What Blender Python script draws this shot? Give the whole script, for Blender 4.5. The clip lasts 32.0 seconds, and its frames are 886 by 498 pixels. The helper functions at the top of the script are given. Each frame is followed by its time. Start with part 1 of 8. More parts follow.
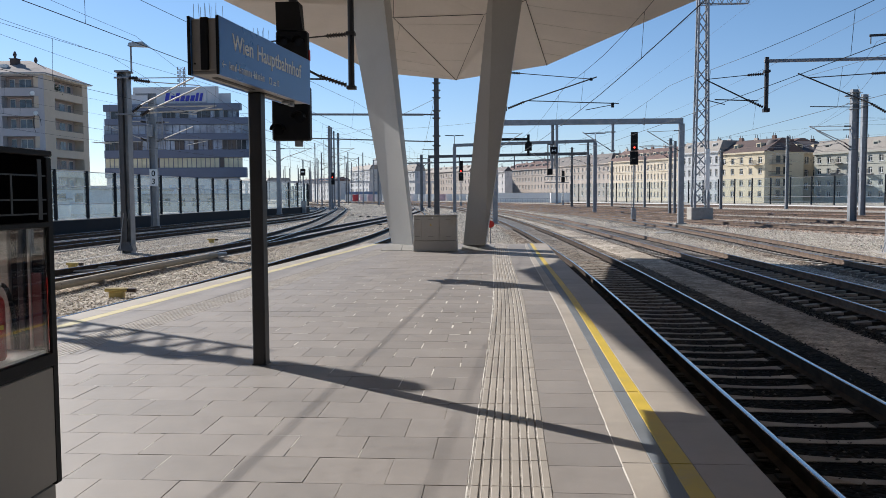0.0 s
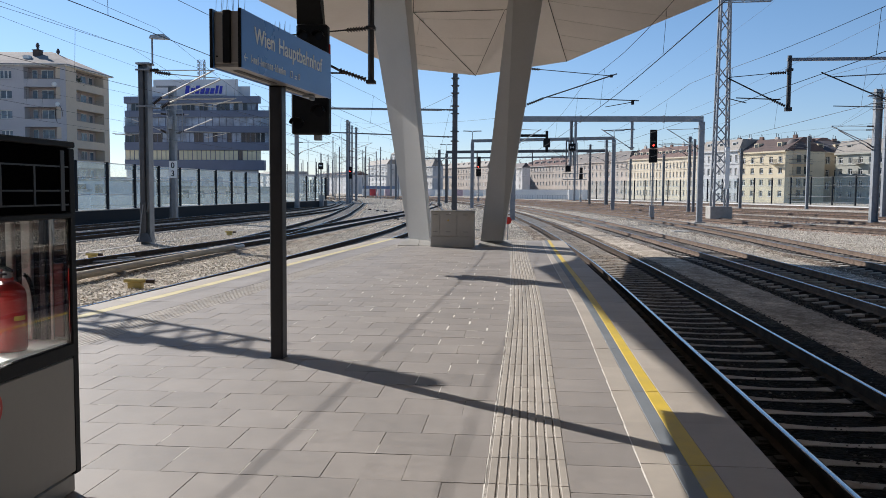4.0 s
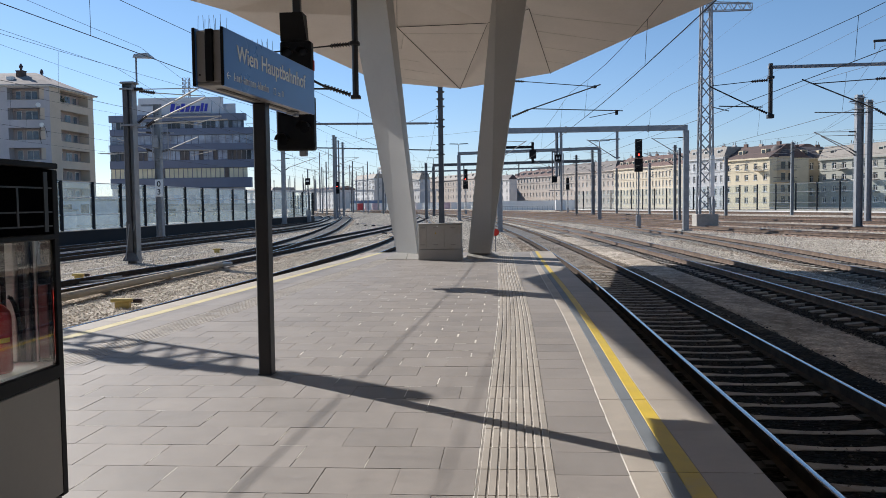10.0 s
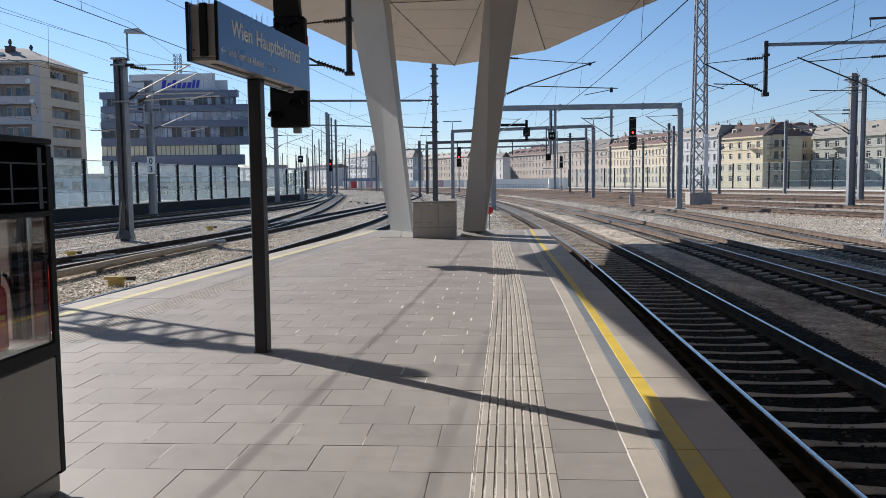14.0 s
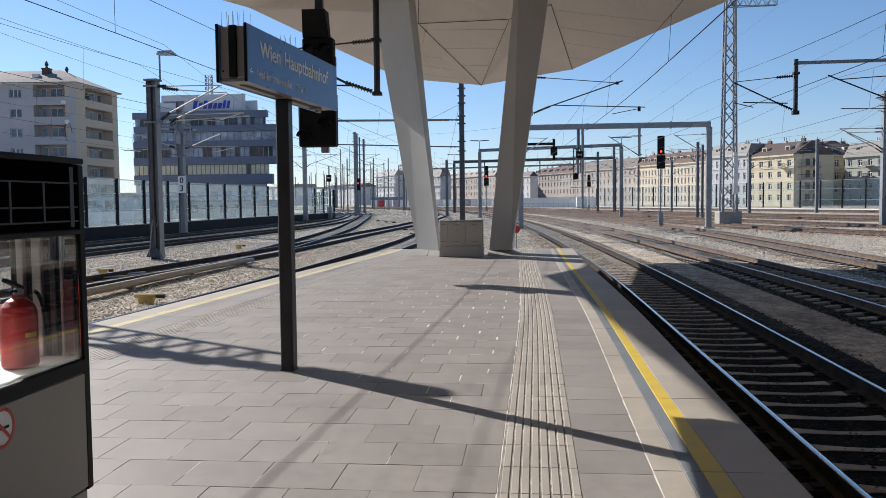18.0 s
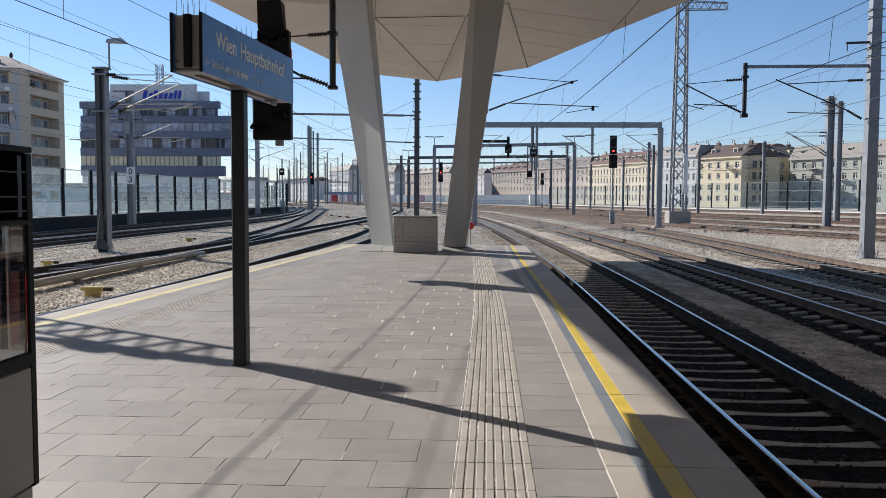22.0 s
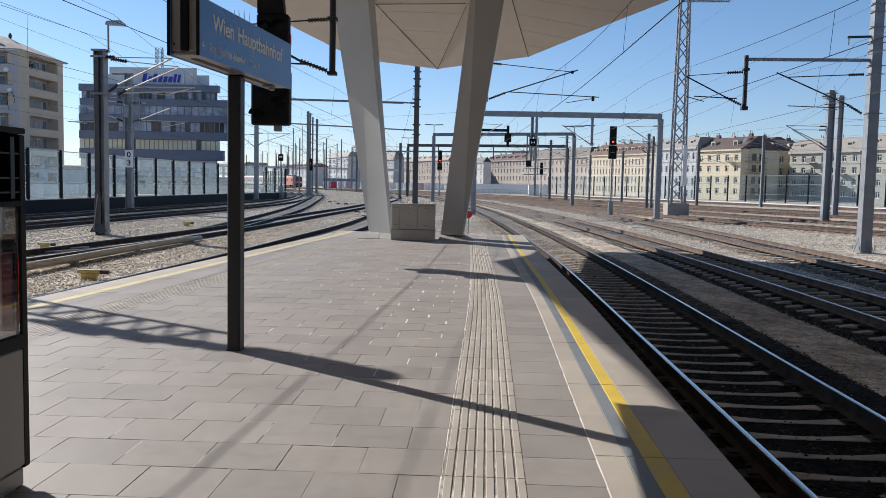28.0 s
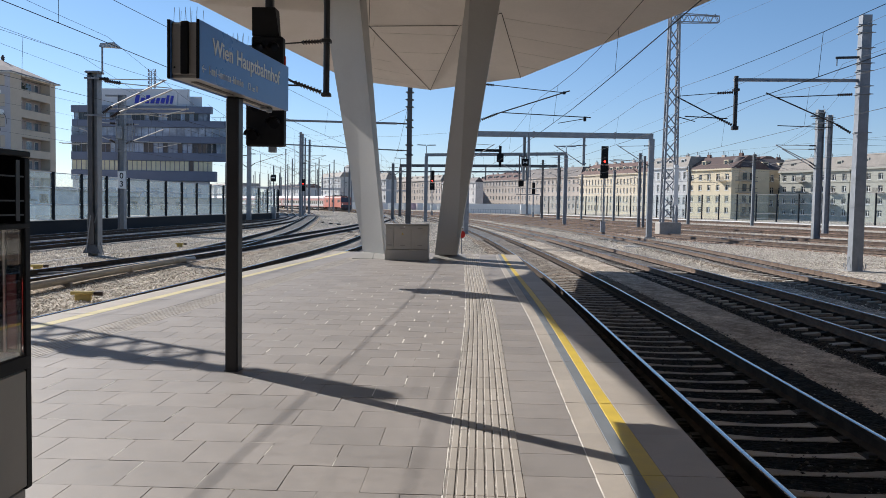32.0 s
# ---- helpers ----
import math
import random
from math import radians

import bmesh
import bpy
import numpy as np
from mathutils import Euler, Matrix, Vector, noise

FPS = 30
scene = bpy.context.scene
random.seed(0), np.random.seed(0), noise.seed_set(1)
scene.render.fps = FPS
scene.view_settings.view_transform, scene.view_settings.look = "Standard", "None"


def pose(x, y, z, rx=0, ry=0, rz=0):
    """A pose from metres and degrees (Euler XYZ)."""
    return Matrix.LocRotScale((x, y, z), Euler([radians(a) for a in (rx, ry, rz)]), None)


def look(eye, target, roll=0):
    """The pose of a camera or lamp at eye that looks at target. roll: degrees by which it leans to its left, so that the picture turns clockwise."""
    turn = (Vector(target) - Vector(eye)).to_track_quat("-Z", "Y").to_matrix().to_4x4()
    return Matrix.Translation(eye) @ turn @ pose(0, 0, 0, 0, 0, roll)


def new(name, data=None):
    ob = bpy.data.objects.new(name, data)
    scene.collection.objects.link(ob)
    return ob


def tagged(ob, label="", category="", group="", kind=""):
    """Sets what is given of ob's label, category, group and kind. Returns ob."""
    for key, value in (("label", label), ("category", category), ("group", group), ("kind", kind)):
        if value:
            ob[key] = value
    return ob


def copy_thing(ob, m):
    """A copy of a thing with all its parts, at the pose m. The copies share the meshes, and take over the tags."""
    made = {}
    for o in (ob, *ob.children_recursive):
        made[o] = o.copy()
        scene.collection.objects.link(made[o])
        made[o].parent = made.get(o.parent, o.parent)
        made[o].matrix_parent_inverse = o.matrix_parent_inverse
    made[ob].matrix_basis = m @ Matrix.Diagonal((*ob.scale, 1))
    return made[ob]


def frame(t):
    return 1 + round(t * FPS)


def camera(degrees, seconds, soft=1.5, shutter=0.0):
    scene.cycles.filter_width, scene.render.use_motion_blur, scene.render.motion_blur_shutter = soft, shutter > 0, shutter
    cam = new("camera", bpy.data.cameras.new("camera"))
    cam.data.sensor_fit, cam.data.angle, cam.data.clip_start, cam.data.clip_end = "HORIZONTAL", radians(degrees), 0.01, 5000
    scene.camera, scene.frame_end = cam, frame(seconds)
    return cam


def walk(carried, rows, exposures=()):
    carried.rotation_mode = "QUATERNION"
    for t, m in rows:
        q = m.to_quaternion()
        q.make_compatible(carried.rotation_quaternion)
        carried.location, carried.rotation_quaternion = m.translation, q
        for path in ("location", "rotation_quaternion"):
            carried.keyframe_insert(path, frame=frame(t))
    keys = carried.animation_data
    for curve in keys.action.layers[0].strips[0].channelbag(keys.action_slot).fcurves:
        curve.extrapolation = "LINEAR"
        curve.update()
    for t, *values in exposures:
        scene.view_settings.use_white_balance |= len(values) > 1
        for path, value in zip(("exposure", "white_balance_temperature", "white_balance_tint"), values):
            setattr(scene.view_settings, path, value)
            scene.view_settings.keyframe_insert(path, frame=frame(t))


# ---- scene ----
cam = camera(56.1, 32.0, soft=0.5)
PATH = [
    (0, (-0.011, 0.182, 1.582), (-0.148, 2.173, 1.453), -0.3),
    (0.5, (-0.01, 0.183, 1.582), (-0.145, 2.175, 1.455), -0.2),
    (1, (-0.014, 0.181, 1.585), (-0.156, 2.172, 1.46), -0.0),
    (1.5, (-0.017, 0.195, 1.584), (-0.172, 2.185, 1.464), 0.2),
    (2, (-0.024, 0.21, 1.587), (-0.203, 2.199, 1.475), 0.3),
    (2.5, (-0.024, 0.209, 1.589), (-0.209, 2.198, 1.475), 0.3),
    (3, (-0.033, 0.21, 1.586), (-0.211, 2.198, 1.459), 0.4),
    (3.5, (-0.035, 0.207, 1.585), (-0.209, 2.195, 1.444), 0.4),
    (5.5, (-0.028, 0.203, 1.586), (-0.216, 2.191, 1.469), 0.7),
    (6, (-0.02, 0.196, 1.588), (-0.198, 2.185, 1.483), 0.5),
    (6.5, (-0.014, 0.199, 1.586), (-0.177, 2.19, 1.482), 0.2),
    (7, (-0.014, 0.193, 1.589), (-0.172, 2.185, 1.486), -0.1),
    (7.5, (-0.009, 0.189, 1.59), (-0.158, 2.181, 1.491), -0.3),
    (8, (-0.001, 0.186, 1.593), (-0.142, 2.178, 1.498), -0.6),
    (8.5, (-0.002, 0.19, 1.588), (-0.145, 2.182, 1.478), -0.8),
    (9, (-0.002, 0.186, 1.591), (-0.146, 2.178, 1.477), -0.9),
    (9.5, (-0.003, 0.183, 1.59), (-0.148, 2.175, 1.478), -0.9),
    (10, (-0.01, 0.181, 1.588), (-0.159, 2.172, 1.479), -0.7),
    (10.5, (-0.009, 0.187, 1.589), (-0.16, 2.178, 1.473), -0.7),
    (11, (-0.019, 0.2, 1.586), (-0.173, 2.19, 1.461), -0.7),
    (11.5, (-0.03, 0.211, 1.584), (-0.19, 2.2, 1.447), -0.7),
    (12, (-0.029, 0.23, 1.581), (-0.168, 2.219, 1.427), -0.7),
    (12.5, (-0.036, 0.231, 1.58), (-0.167, 2.22, 1.421), -0.5),
    (13, (-0.036, 0.222, 1.585), (-0.163, 2.212, 1.434), -0.6),
    (13.5, (-0.037, 0.222, 1.581), (-0.162, 2.213, 1.433), -0.6),
    (14, (-0.043, 0.21, 1.583), (-0.176, 2.199, 1.421), -0.6),
    (14.5, (-0.037, 0.207, 1.586), (-0.172, 2.195, 1.414), -0.7),
    (16.5, (-0.032, 0.202, 1.583), (-0.19, 2.191, 1.434), -0.3),
    (17, (-0.032, 0.197, 1.582), (-0.201, 2.186, 1.458), -0.2),
    (17.5, (-0.033, 0.211, 1.584), (-0.227, 2.199, 1.472), -0.3),
    (18, (-0.028, 0.203, 1.583), (-0.226, 2.19, 1.467), -0.6),
    (18.5, (-0.028, 0.205, 1.579), (-0.208, 2.192, 1.447), -0.4),
    (19, (-0.028, 0.199, 1.583), (-0.191, 2.188, 1.453), -0.3),
    (19.5, (-0.028, 0.199, 1.584), (-0.165, 2.19, 1.462), -0.2),
    (20, (-0.03, 0.202, 1.585), (-0.145, 2.195, 1.468), -0.1),
    (20.5, (-0.029, 0.201, 1.581), (-0.128, 2.195, 1.456), -0.0),
    (21, (-0.04, 0.197, 1.583), (-0.132, 2.191, 1.455), 0.0),
    (21.5, (-0.047, 0.198, 1.583), (-0.135, 2.192, 1.454), 0.1),
    (22, (-0.052, 0.205, 1.582), (-0.138, 2.199, 1.456), 0.3),
    (22.5, (-0.051, 0.204, 1.581), (-0.144, 2.198, 1.457), 0.3),
    (23, (-0.041, 0.198, 1.584), (-0.134, 2.193, 1.461), 0.3),
    (23.5, (-0.031, 0.196, 1.582), (-0.124, 2.19, 1.454), 0.3),
    (24, (-0.025, 0.192, 1.58), (-0.129, 2.185, 1.446), 0.4),
    (24.5, (-0.028, 0.178, 1.582), (-0.136, 2.171, 1.448), 0.5),
    (25, (-0.029, 0.177, 1.581), (-0.138, 2.169, 1.449), 0.4),
    (25.5, (-0.023, 0.197, 1.584), (-0.122, 2.189, 1.445), 0.2),
    (27.5, (-0.025, 0.21, 1.58), (-0.097, 2.203, 1.431), 1.1),
    (28, (-0.027, 0.207, 1.581), (-0.108, 2.199, 1.427), 1.2),
    (28.5, (-0.032, 0.203, 1.582), (-0.12, 2.195, 1.43), 1.2),
    (29, (-0.035, 0.197, 1.583), (-0.126, 2.189, 1.435), 1.2),
    (29.5, (-0.026, 0.188, 1.585), (-0.118, 2.181, 1.449), 1.0),
    (30, (-0.023, 0.172, 1.585), (-0.121, 2.166, 1.461), 1.1),
    (30.5, (-0.027, 0.176, 1.587), (-0.127, 2.17, 1.474), 1.1),
    (31, (-0.032, 0.18, 1.585), (-0.121, 2.175, 1.471), 1.0),
    (31.5, (-0.048, 0.171, 1.586), (-0.128, 2.166, 1.473), 1.0),
    (32, (-0.067, 0.152, 1.586), (-0.131, 2.148, 1.48), 1.0),
]
walk(cam, [(t, look(eye, target, roll)) for t, eye, target, roll in PATH])

# ---- world and sun ----
world = bpy.data.worlds.new("sky")
scene.world = world
world.use_nodes = True
wn = world.node_tree
bg = wn.nodes["Background"]
sky = wn.nodes.new("ShaderNodeTexSky")
sky.sky_type = "NISHITA"
sky.sun_disc = False
sky.sun_elevation = radians(31.5)
sky.sun_rotation = radians(-52.2)
sky.altitude = 200
sky.air_density = 1.0
sky.dust_density = 0.15
sky.ozone_density = 2.6
tint = wn.nodes.new("ShaderNodeMix")
tint.data_type, tint.blend_type = "RGBA", "MULTIPLY"
tint.inputs[0].default_value = 1.0
wn.links.new(sky.outputs[0], tint.inputs[6])
# a cooler, hazier band of air low over the town
up = wn.nodes.new("ShaderNodeSeparateXYZ")
wn.links.new(wn.nodes.new("ShaderNodeTexCoord").outputs["Generated"], up.inputs[0])
haze = wn.nodes.new("ShaderNodeValToRGB")
haze.color_ramp.elements[0].color = (0.89, 0.96, 1.24, 1)
haze.color_ramp.elements[1].position, haze.color_ramp.elements[1].color = 0.32, (0.82, 1.005, 1.12, 1)
wn.links.new(up.outputs[2], haze.inputs[0])
wn.links.new(haze.outputs[0], tint.inputs[7])
wn.links.new(tint.outputs[2], bg.inputs[0])
bg.inputs[1].default_value = 0.085

sun_lamp = bpy.data.lights.new("sun", "SUN")
sun_lamp.energy = 5.4
sun_lamp.angle = radians(0.4)
sun_lamp.color = (1.0, 0.955, 0.905)
sun_ob = new("sun", sun_lamp)
# light travels towards +x, -y and down
SUN = Vector((0.790 * math.cos(radians(31.5)), -0.613 * math.cos(radians(31.5)), -math.sin(radians(31.5))))
sun_ob.matrix_world = Matrix.Translation((-40, 40, 40)) @ SUN.to_track_quat("-Z", "Y").to_matrix().to_4x4()
scene.view_settings.exposure = 0.3


# ---- materials ----
def nodes_of(name):
    m = bpy.data.materials.new(name)
    m.use_nodes = True
    nt = m.node_tree
    return m, nt, nt.nodes["Principled BSDF"]


def noise_node(nt, vec, scale, detail=4, rough=0.55):
    n = nt.nodes.new("ShaderNodeTexNoise")
    n.inputs["Scale"].default_value = scale
    n.inputs["Detail"].default_value = detail
    n.inputs["Roughness"].default_value = rough
    nt.links.new(vec, n.inputs["Vector"])
    return n


def ramp(nt, fac, stops):
    r = nt.nodes.new("ShaderNodeValToRGB")
    els = r.color_ramp.elements
    while len(els) < len(stops):
        els.new(0.5)
    for e, (p, c) in zip(els, stops):
        e.position, e.color = p, (*c, 1)
    nt.links.new(fac, r.inputs[0])
    return r


def mixc(nt, fac, a, b, mode="MIX"):
    x = nt.nodes.new("ShaderNodeMix")
    x.data_type, x.blend_type = "RGBA", mode
    for sock, v in ((x.inputs[0], fac), (x.inputs[6], a), (x.inputs[7], b)):
        if hasattr(v, "links"):
            nt.links.new(v, sock)
        elif isinstance(v, (int, float)):
            sock.default_value = v
        else:
            sock.default_value = (*v, 1)
    return x.outputs[2]


def position(nt, local=False):
    if local:
        return nt.nodes.new("ShaderNodeTexCoord").outputs["Object"]
    return nt.nodes.new("ShaderNodeNewGeometry").outputs["Position"]


def bump_to(nt, b, height, strength, dist=0.01):
    k = nt.nodes.new("ShaderNodeBump")
    k.inputs["Strength"].default_value = strength
    k.inputs["Distance"].default_value = dist
    nt.links.new(height, k.inputs["Height"])
    nt.links.new(k.outputs[0], b.inputs["Normal"])


def mat(name, col, rough=0.6, metal=0.0, var=0.12, scale=2.0, grain=40.0, bump=0.15, local=False, rnd=0.0, stain=None, spec=0.5):
    """Plain surface with two scales of variation, grain relief and, if given, stains of another colour."""
    m, nt, b = nodes_of(name)
    vec = position(nt, local)
    b.inputs["Specular IOR Level"].default_value = spec
    big = noise_node(nt, vec, scale, 5)
    fine = noise_node(nt, vec, grain, 3)
    lo, hi = [tuple(max(0, min(1, c * k)) for c in col) for k in (1 - var, 1 + var)]
    c1 = ramp(nt, big.outputs[0], [(0.3, lo), (0.7, hi)]).outputs[0]
    c2 = ramp(nt, fine.outputs[0], [(0.3, (1 - var * 0.7,) * 3), (0.7, (1, 1, 1))]).outputs[0]
    out = mixc(nt, 1.0, c1, c2, "MULTIPLY")
    if stain:
        s = noise_node(nt, vec, scale * 0.6, 8, 0.7)
        f = ramp(nt, s.outputs[0], [(0.52, (0, 0, 0)), (0.68, (1, 1, 1))]).outputs[0]
        out = mixc(nt, f, out, stain)
    if rnd:
        info = nt.nodes.new("ShaderNodeObjectInfo")
        r = ramp(nt, info.outputs["Random"], [(0, (1 - rnd,) * 3), (1, (1 + rnd * 0.4,) * 3)]).outputs[0]
        out = mixc(nt, 1.0, out, r, "MULTIPLY")
    nt.links.new(out, b.inputs["Base Color"])
    rr = nt.nodes.new("ShaderNodeMapRange")
    rr.inputs[3].default_value, rr.inputs[4].default_value = max(0.03, rough - 0.1), min(1, rough + 0.1)
    nt.links.new(big.outputs[0], rr.inputs[0])
    nt.links.new(rr.outputs[0], b.inputs["Roughness"])
    b.inputs["Metallic"].default_value = metal
    if bump:
        bump_to(nt, b, fine.outputs[0], bump, 0.004)
    return m


def ballast_mat(name, cols, cell=14.0, patch=None, bump=0.9, gaps=0.85, clods=0.42, near_shade=None, lift=1.2):
    """Crushed stone: every stone its own tone, dusty patches, shade near the platform if given."""
    m, nt, b = nodes_of(name)
    vec = position(nt)
    v = nt.nodes.new("ShaderNodeTexVoronoi")
    v.inputs["Scale"].default_value = cell
    nt.links.new(vec, v.inputs["Vector"])
    sep = nt.nodes.new("ShaderNodeSeparateColor")
    nt.links.new(v.outputs["Color"], sep.inputs[0])
    n = len(cols)
    c = ramp(nt, sep.outputs[0], [(i / (n - 1), k) for i, k in enumerate(cols)]).outputs[0]
    edge = ramp(nt, v.outputs["Distance"], [(0.3, (1, 1, 1)), (0.8, (0.32, 0.31, 0.29))]).outputs[0]
    c = mixc(nt, gaps, c, edge, "MULTIPLY")
    big = noise_node(nt, vec, 0.3, 12, 0.82)
    tone = ramp(nt, big.outputs[0], [(0.4, (0.64, 0.63, 0.62)), (0.6, (1.04, 1.04, 1.04))]).outputs[0]
    c = mixc(nt, 1.0, c, tone, "MULTIPLY")
    clod = noise_node(nt, vec, 5.0, 8, 0.8)
    c = mixc(nt, 1.0, c, ramp(nt, clod.outputs[0], [(0.38, (clods, clods * 0.98, clods * 0.96)), (0.62, (lift, lift * 0.99, lift * 0.975))]).outputs[0], "MULTIPLY")
    mid = noise_node(nt, vec, 1.6, 10, 0.85)
    c = mixc(nt, 1.0, c, ramp(nt, mid.outputs[0], [(0.40, (0.56, 0.55, 0.53)), (0.60, (1.18, 1.17, 1.15))]).outputs[0], "MULTIPLY")
    if patch:
        p = noise_node(nt, vec, 0.35, 7, 0.7)
        f = ramp(nt, p.outputs[0], [(0.5, (0, 0, 0)), (0.62, (1, 1, 1))]).outputs[0]
        c = mixc(nt, f, c, patch)
    if near_shade:
        # canopy shade put into the colour: full up to y 12, gone by 31
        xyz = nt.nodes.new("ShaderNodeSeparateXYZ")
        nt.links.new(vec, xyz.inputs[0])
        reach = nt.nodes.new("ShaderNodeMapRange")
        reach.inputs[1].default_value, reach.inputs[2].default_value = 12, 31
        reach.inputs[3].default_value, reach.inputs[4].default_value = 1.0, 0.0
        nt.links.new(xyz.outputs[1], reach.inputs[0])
        c = mixc(nt, reach.outputs[0], c, mixc(nt, 1.0, c, near_shade, "MULTIPLY"))
    nt.links.new(c, b.inputs["Base Color"])
    b.inputs["Roughness"].default_value = 0.9
    b.inputs["Specular IOR Level"].default_value = 0.05
    if bump:
        inv = nt.nodes.new("ShaderNodeMath")
        inv.operation = "SUBTRACT"
        inv.inputs[0].default_value = 1
        nt.links.new(v.outputs["Distance"], inv.inputs[1])
        bump_to(nt, b, inv.outputs[0], bump, 0.05)
    return m


def tile_mat(name, col, speck=0.12, rnd=0.12):
    """Concrete paving: a tone per slab, blotches, fine speckle, a few pale scuffs."""
    m, nt, b = nodes_of(name)
    vec = position(nt)
    big = noise_node(nt, vec, 1.1, 6, 0.6)
    mid = noise_node(nt, vec, 9, 6, 0.7)
    fine = noise_node(nt, vec, 260, 2)
    c = ramp(nt, big.outputs[0], [(0.3, tuple(k * 0.83 for k in col)), (0.72, tuple(k * 1.08 for k in col))]).outputs[0]
    c = mixc(nt, 1.0, c, ramp(nt, mid.outputs[0], [(0.3, (0.85, 0.85, 0.845)), (0.7, (1, 1, 1))]).outputs[0], "MULTIPLY")
    c = mixc(nt, 1.0, c, ramp(nt, fine.outputs[0], [(0.35, (1 - speck,) * 3), (0.65, (1, 1, 1))]).outputs[0], "MULTIPLY")
    scuff = noise_node(nt, vec, 2.6, 10, 0.78)
    f = ramp(nt, scuff.outputs[0], [(0.63, (0, 0, 0)), (0.72, (0.5, 0.5, 0.5))]).outputs[0]
    c = mixc(nt, f, c, (0.42, 0.39, 0.35))
    src = nt.nodes.new("ShaderNodeObjectInfo").outputs["Random"]
    isl = nt.nodes.new("ShaderNodeNewGeometry").outputs["Random Per Island"]
    add = nt.nodes.new("ShaderNodeMath")
    add.operation = "ADD"
    nt.links.new(src, add.inputs[0])
    nt.links.new(isl, add.inputs[1])
    fr = nt.nodes.new("ShaderNodeMath")
    fr.operation = "FRACT"
    nt.links.new(add.outputs[0], fr.inputs[0])
    c = mixc(nt, 1.0, c, ramp(nt, fr.outputs[0], [(0, (1 - rnd, 1 - rnd, 1 - rnd)), (0.5, (1, 0.99, 0.98)), (1, (1 + rnd * 0.3,) * 3)]).outputs[0], "MULTIPLY")
    nt.links.new(c, b.inputs["Base Color"])
    rr = ramp(nt, mid.outputs[0], [(0.3, (0.5,) * 3), (0.7, (0.72,) * 3)])
    nt.links.new(rr.outputs[0], b.inputs["Roughness"])
    bump_to(nt, b, fine.outputs[0], 0.12, 0.002)
    return m


def glass_mat(name, tint=(1, 1, 1), rough=0.0):
    m, nt, b = nodes_of(name)
    b.inputs["Base Color"].default_value = (*tint, 1)
    b.inputs["Roughness"].default_value = rough
    b.inputs["IOR"].default_value = 1.5
    b.inputs["Transmission Weight"].default_value = 1.0
    return m


def screen_mat(name, tint, clear, through_tint=(0.96, 0.985, 0.985)):
    """Printed, weathered acoustic glass: part clear, part milky, with gloss."""
    m, nt, b = nodes_of(name)
    vec = position(nt)
    n = noise_node(nt, vec, 2.2, 3, 0.5)
    b.inputs["Base Color"].default_value = (*tint, 1)
    b.inputs["Roughness"].default_value = 0.12
    tr = nt.nodes.new("ShaderNodeBsdfTransparent")
    tr.inputs[0].default_value = (*through_tint, 1)
    mx = nt.nodes.new("ShaderNodeMixShader")
    f = ramp(nt, n.outputs[0], [(0.3, (clear - 0.04,) * 3), (0.7, (clear + 0.04,) * 3)])
    nt.links.new(f.outputs[0], mx.inputs[0])
    # light that falls on the far side glows through the milky share
    tl = nt.nodes.new("ShaderNodeBsdfTranslucent")
    tl.inputs[0].default_value = (*tint, 1)
    half = nt.nodes.new("ShaderNodeMixShader")
    half.inputs[0].default_value = 0.45
    nt.links.new(b.outputs[0], half.inputs[1])
    nt.links.new(tl.outputs[0], half.inputs[2])
    nt.links.new(half.outputs[0], mx.inputs[1])
    nt.links.new(tr.outputs[0], mx.inputs[2])
    nt.links.new(mx.outputs[0], nt.nodes["Material Output"].inputs[0])
    return m


def glow_mat(name, col, power):
    m, nt, b = nodes_of(name)
    b.inputs["Base Color"].default_value = (*[c * 0.5 for c in col], 1)
    b.inputs["Emission Color"].default_value = (*col, 1)
    b.inputs["Emission Strength"].default_value = power
    return m


def rail_mat(name, top, rusty=1.0):
    """Rolled steel: rust on the sides, a polished running band on the head."""
    m, nt, b = nodes_of(name)
    geo = nt.nodes.new("ShaderNodeNewGeometry")
    n = noise_node(nt, geo.outputs["Position"], 3, 6, 0.7)
    # rusty scales the rust tone, which also puts sun or shade into it
    rust = ramp(nt, n.outputs[0], [(0.3, (0.034 * rusty, 0.026 * rusty, 0.0215 * rusty)), (0.7, (0.085 * rusty, 0.064 * rusty, 0.051 * rusty))]).outputs[0]
    b.inputs["Roughness"].default_value = 0.8
    b.inputs["Specular IOR Level"].default_value = 0.5 if top else 0.08
    nt.links.new(rust, b.inputs["Base Color"])
    if top:
        nt.links.new(mixc(nt, 0.0, (0.62, 0.62, 0.64), (0.6, 0.6, 0.6)), b.inputs["Base Color"])
        b.inputs["Metallic"].default_value = 1.0
        r2 = ramp(nt, n.outputs[0], [(0.3, (0.12,) * 3), (0.7, (0.22,) * 3)])
        nt.links.new(r2.outputs[0], b.inputs["Roughness"])
    return m


M = {}
M["slab"] = tile_mat("paving_slab", (0.306, 0.276, 0.254))
M["slab_band"] = tile_mat("platform_edge_slab", (0.465, 0.41, 0.35))
M["tactile"] = tile_mat("tactile_slab", (0.43, 0.385, 0.335))
M["joint"] = mat("joint_sand", (0.25, 0.225, 0.2), 0.9, var=0.4, scale=6, grain=120, stain=(0.62, 0.58, 0.52))
M["mortar"] = mat("whitish_mortar", (0.74, 0.70, 0.64), 0.9, var=0.2, scale=4, grain=120)
M["soffit_seam"] = mat("soffit_seam", (0.42, 0.385, 0.34), 0.6, var=0.2, scale=0.8, stain=(0.7, 0.64, 0.56))
M["grey_band"] = tile_mat("grey_painted_band", (0.20, 0.22, 0.24))
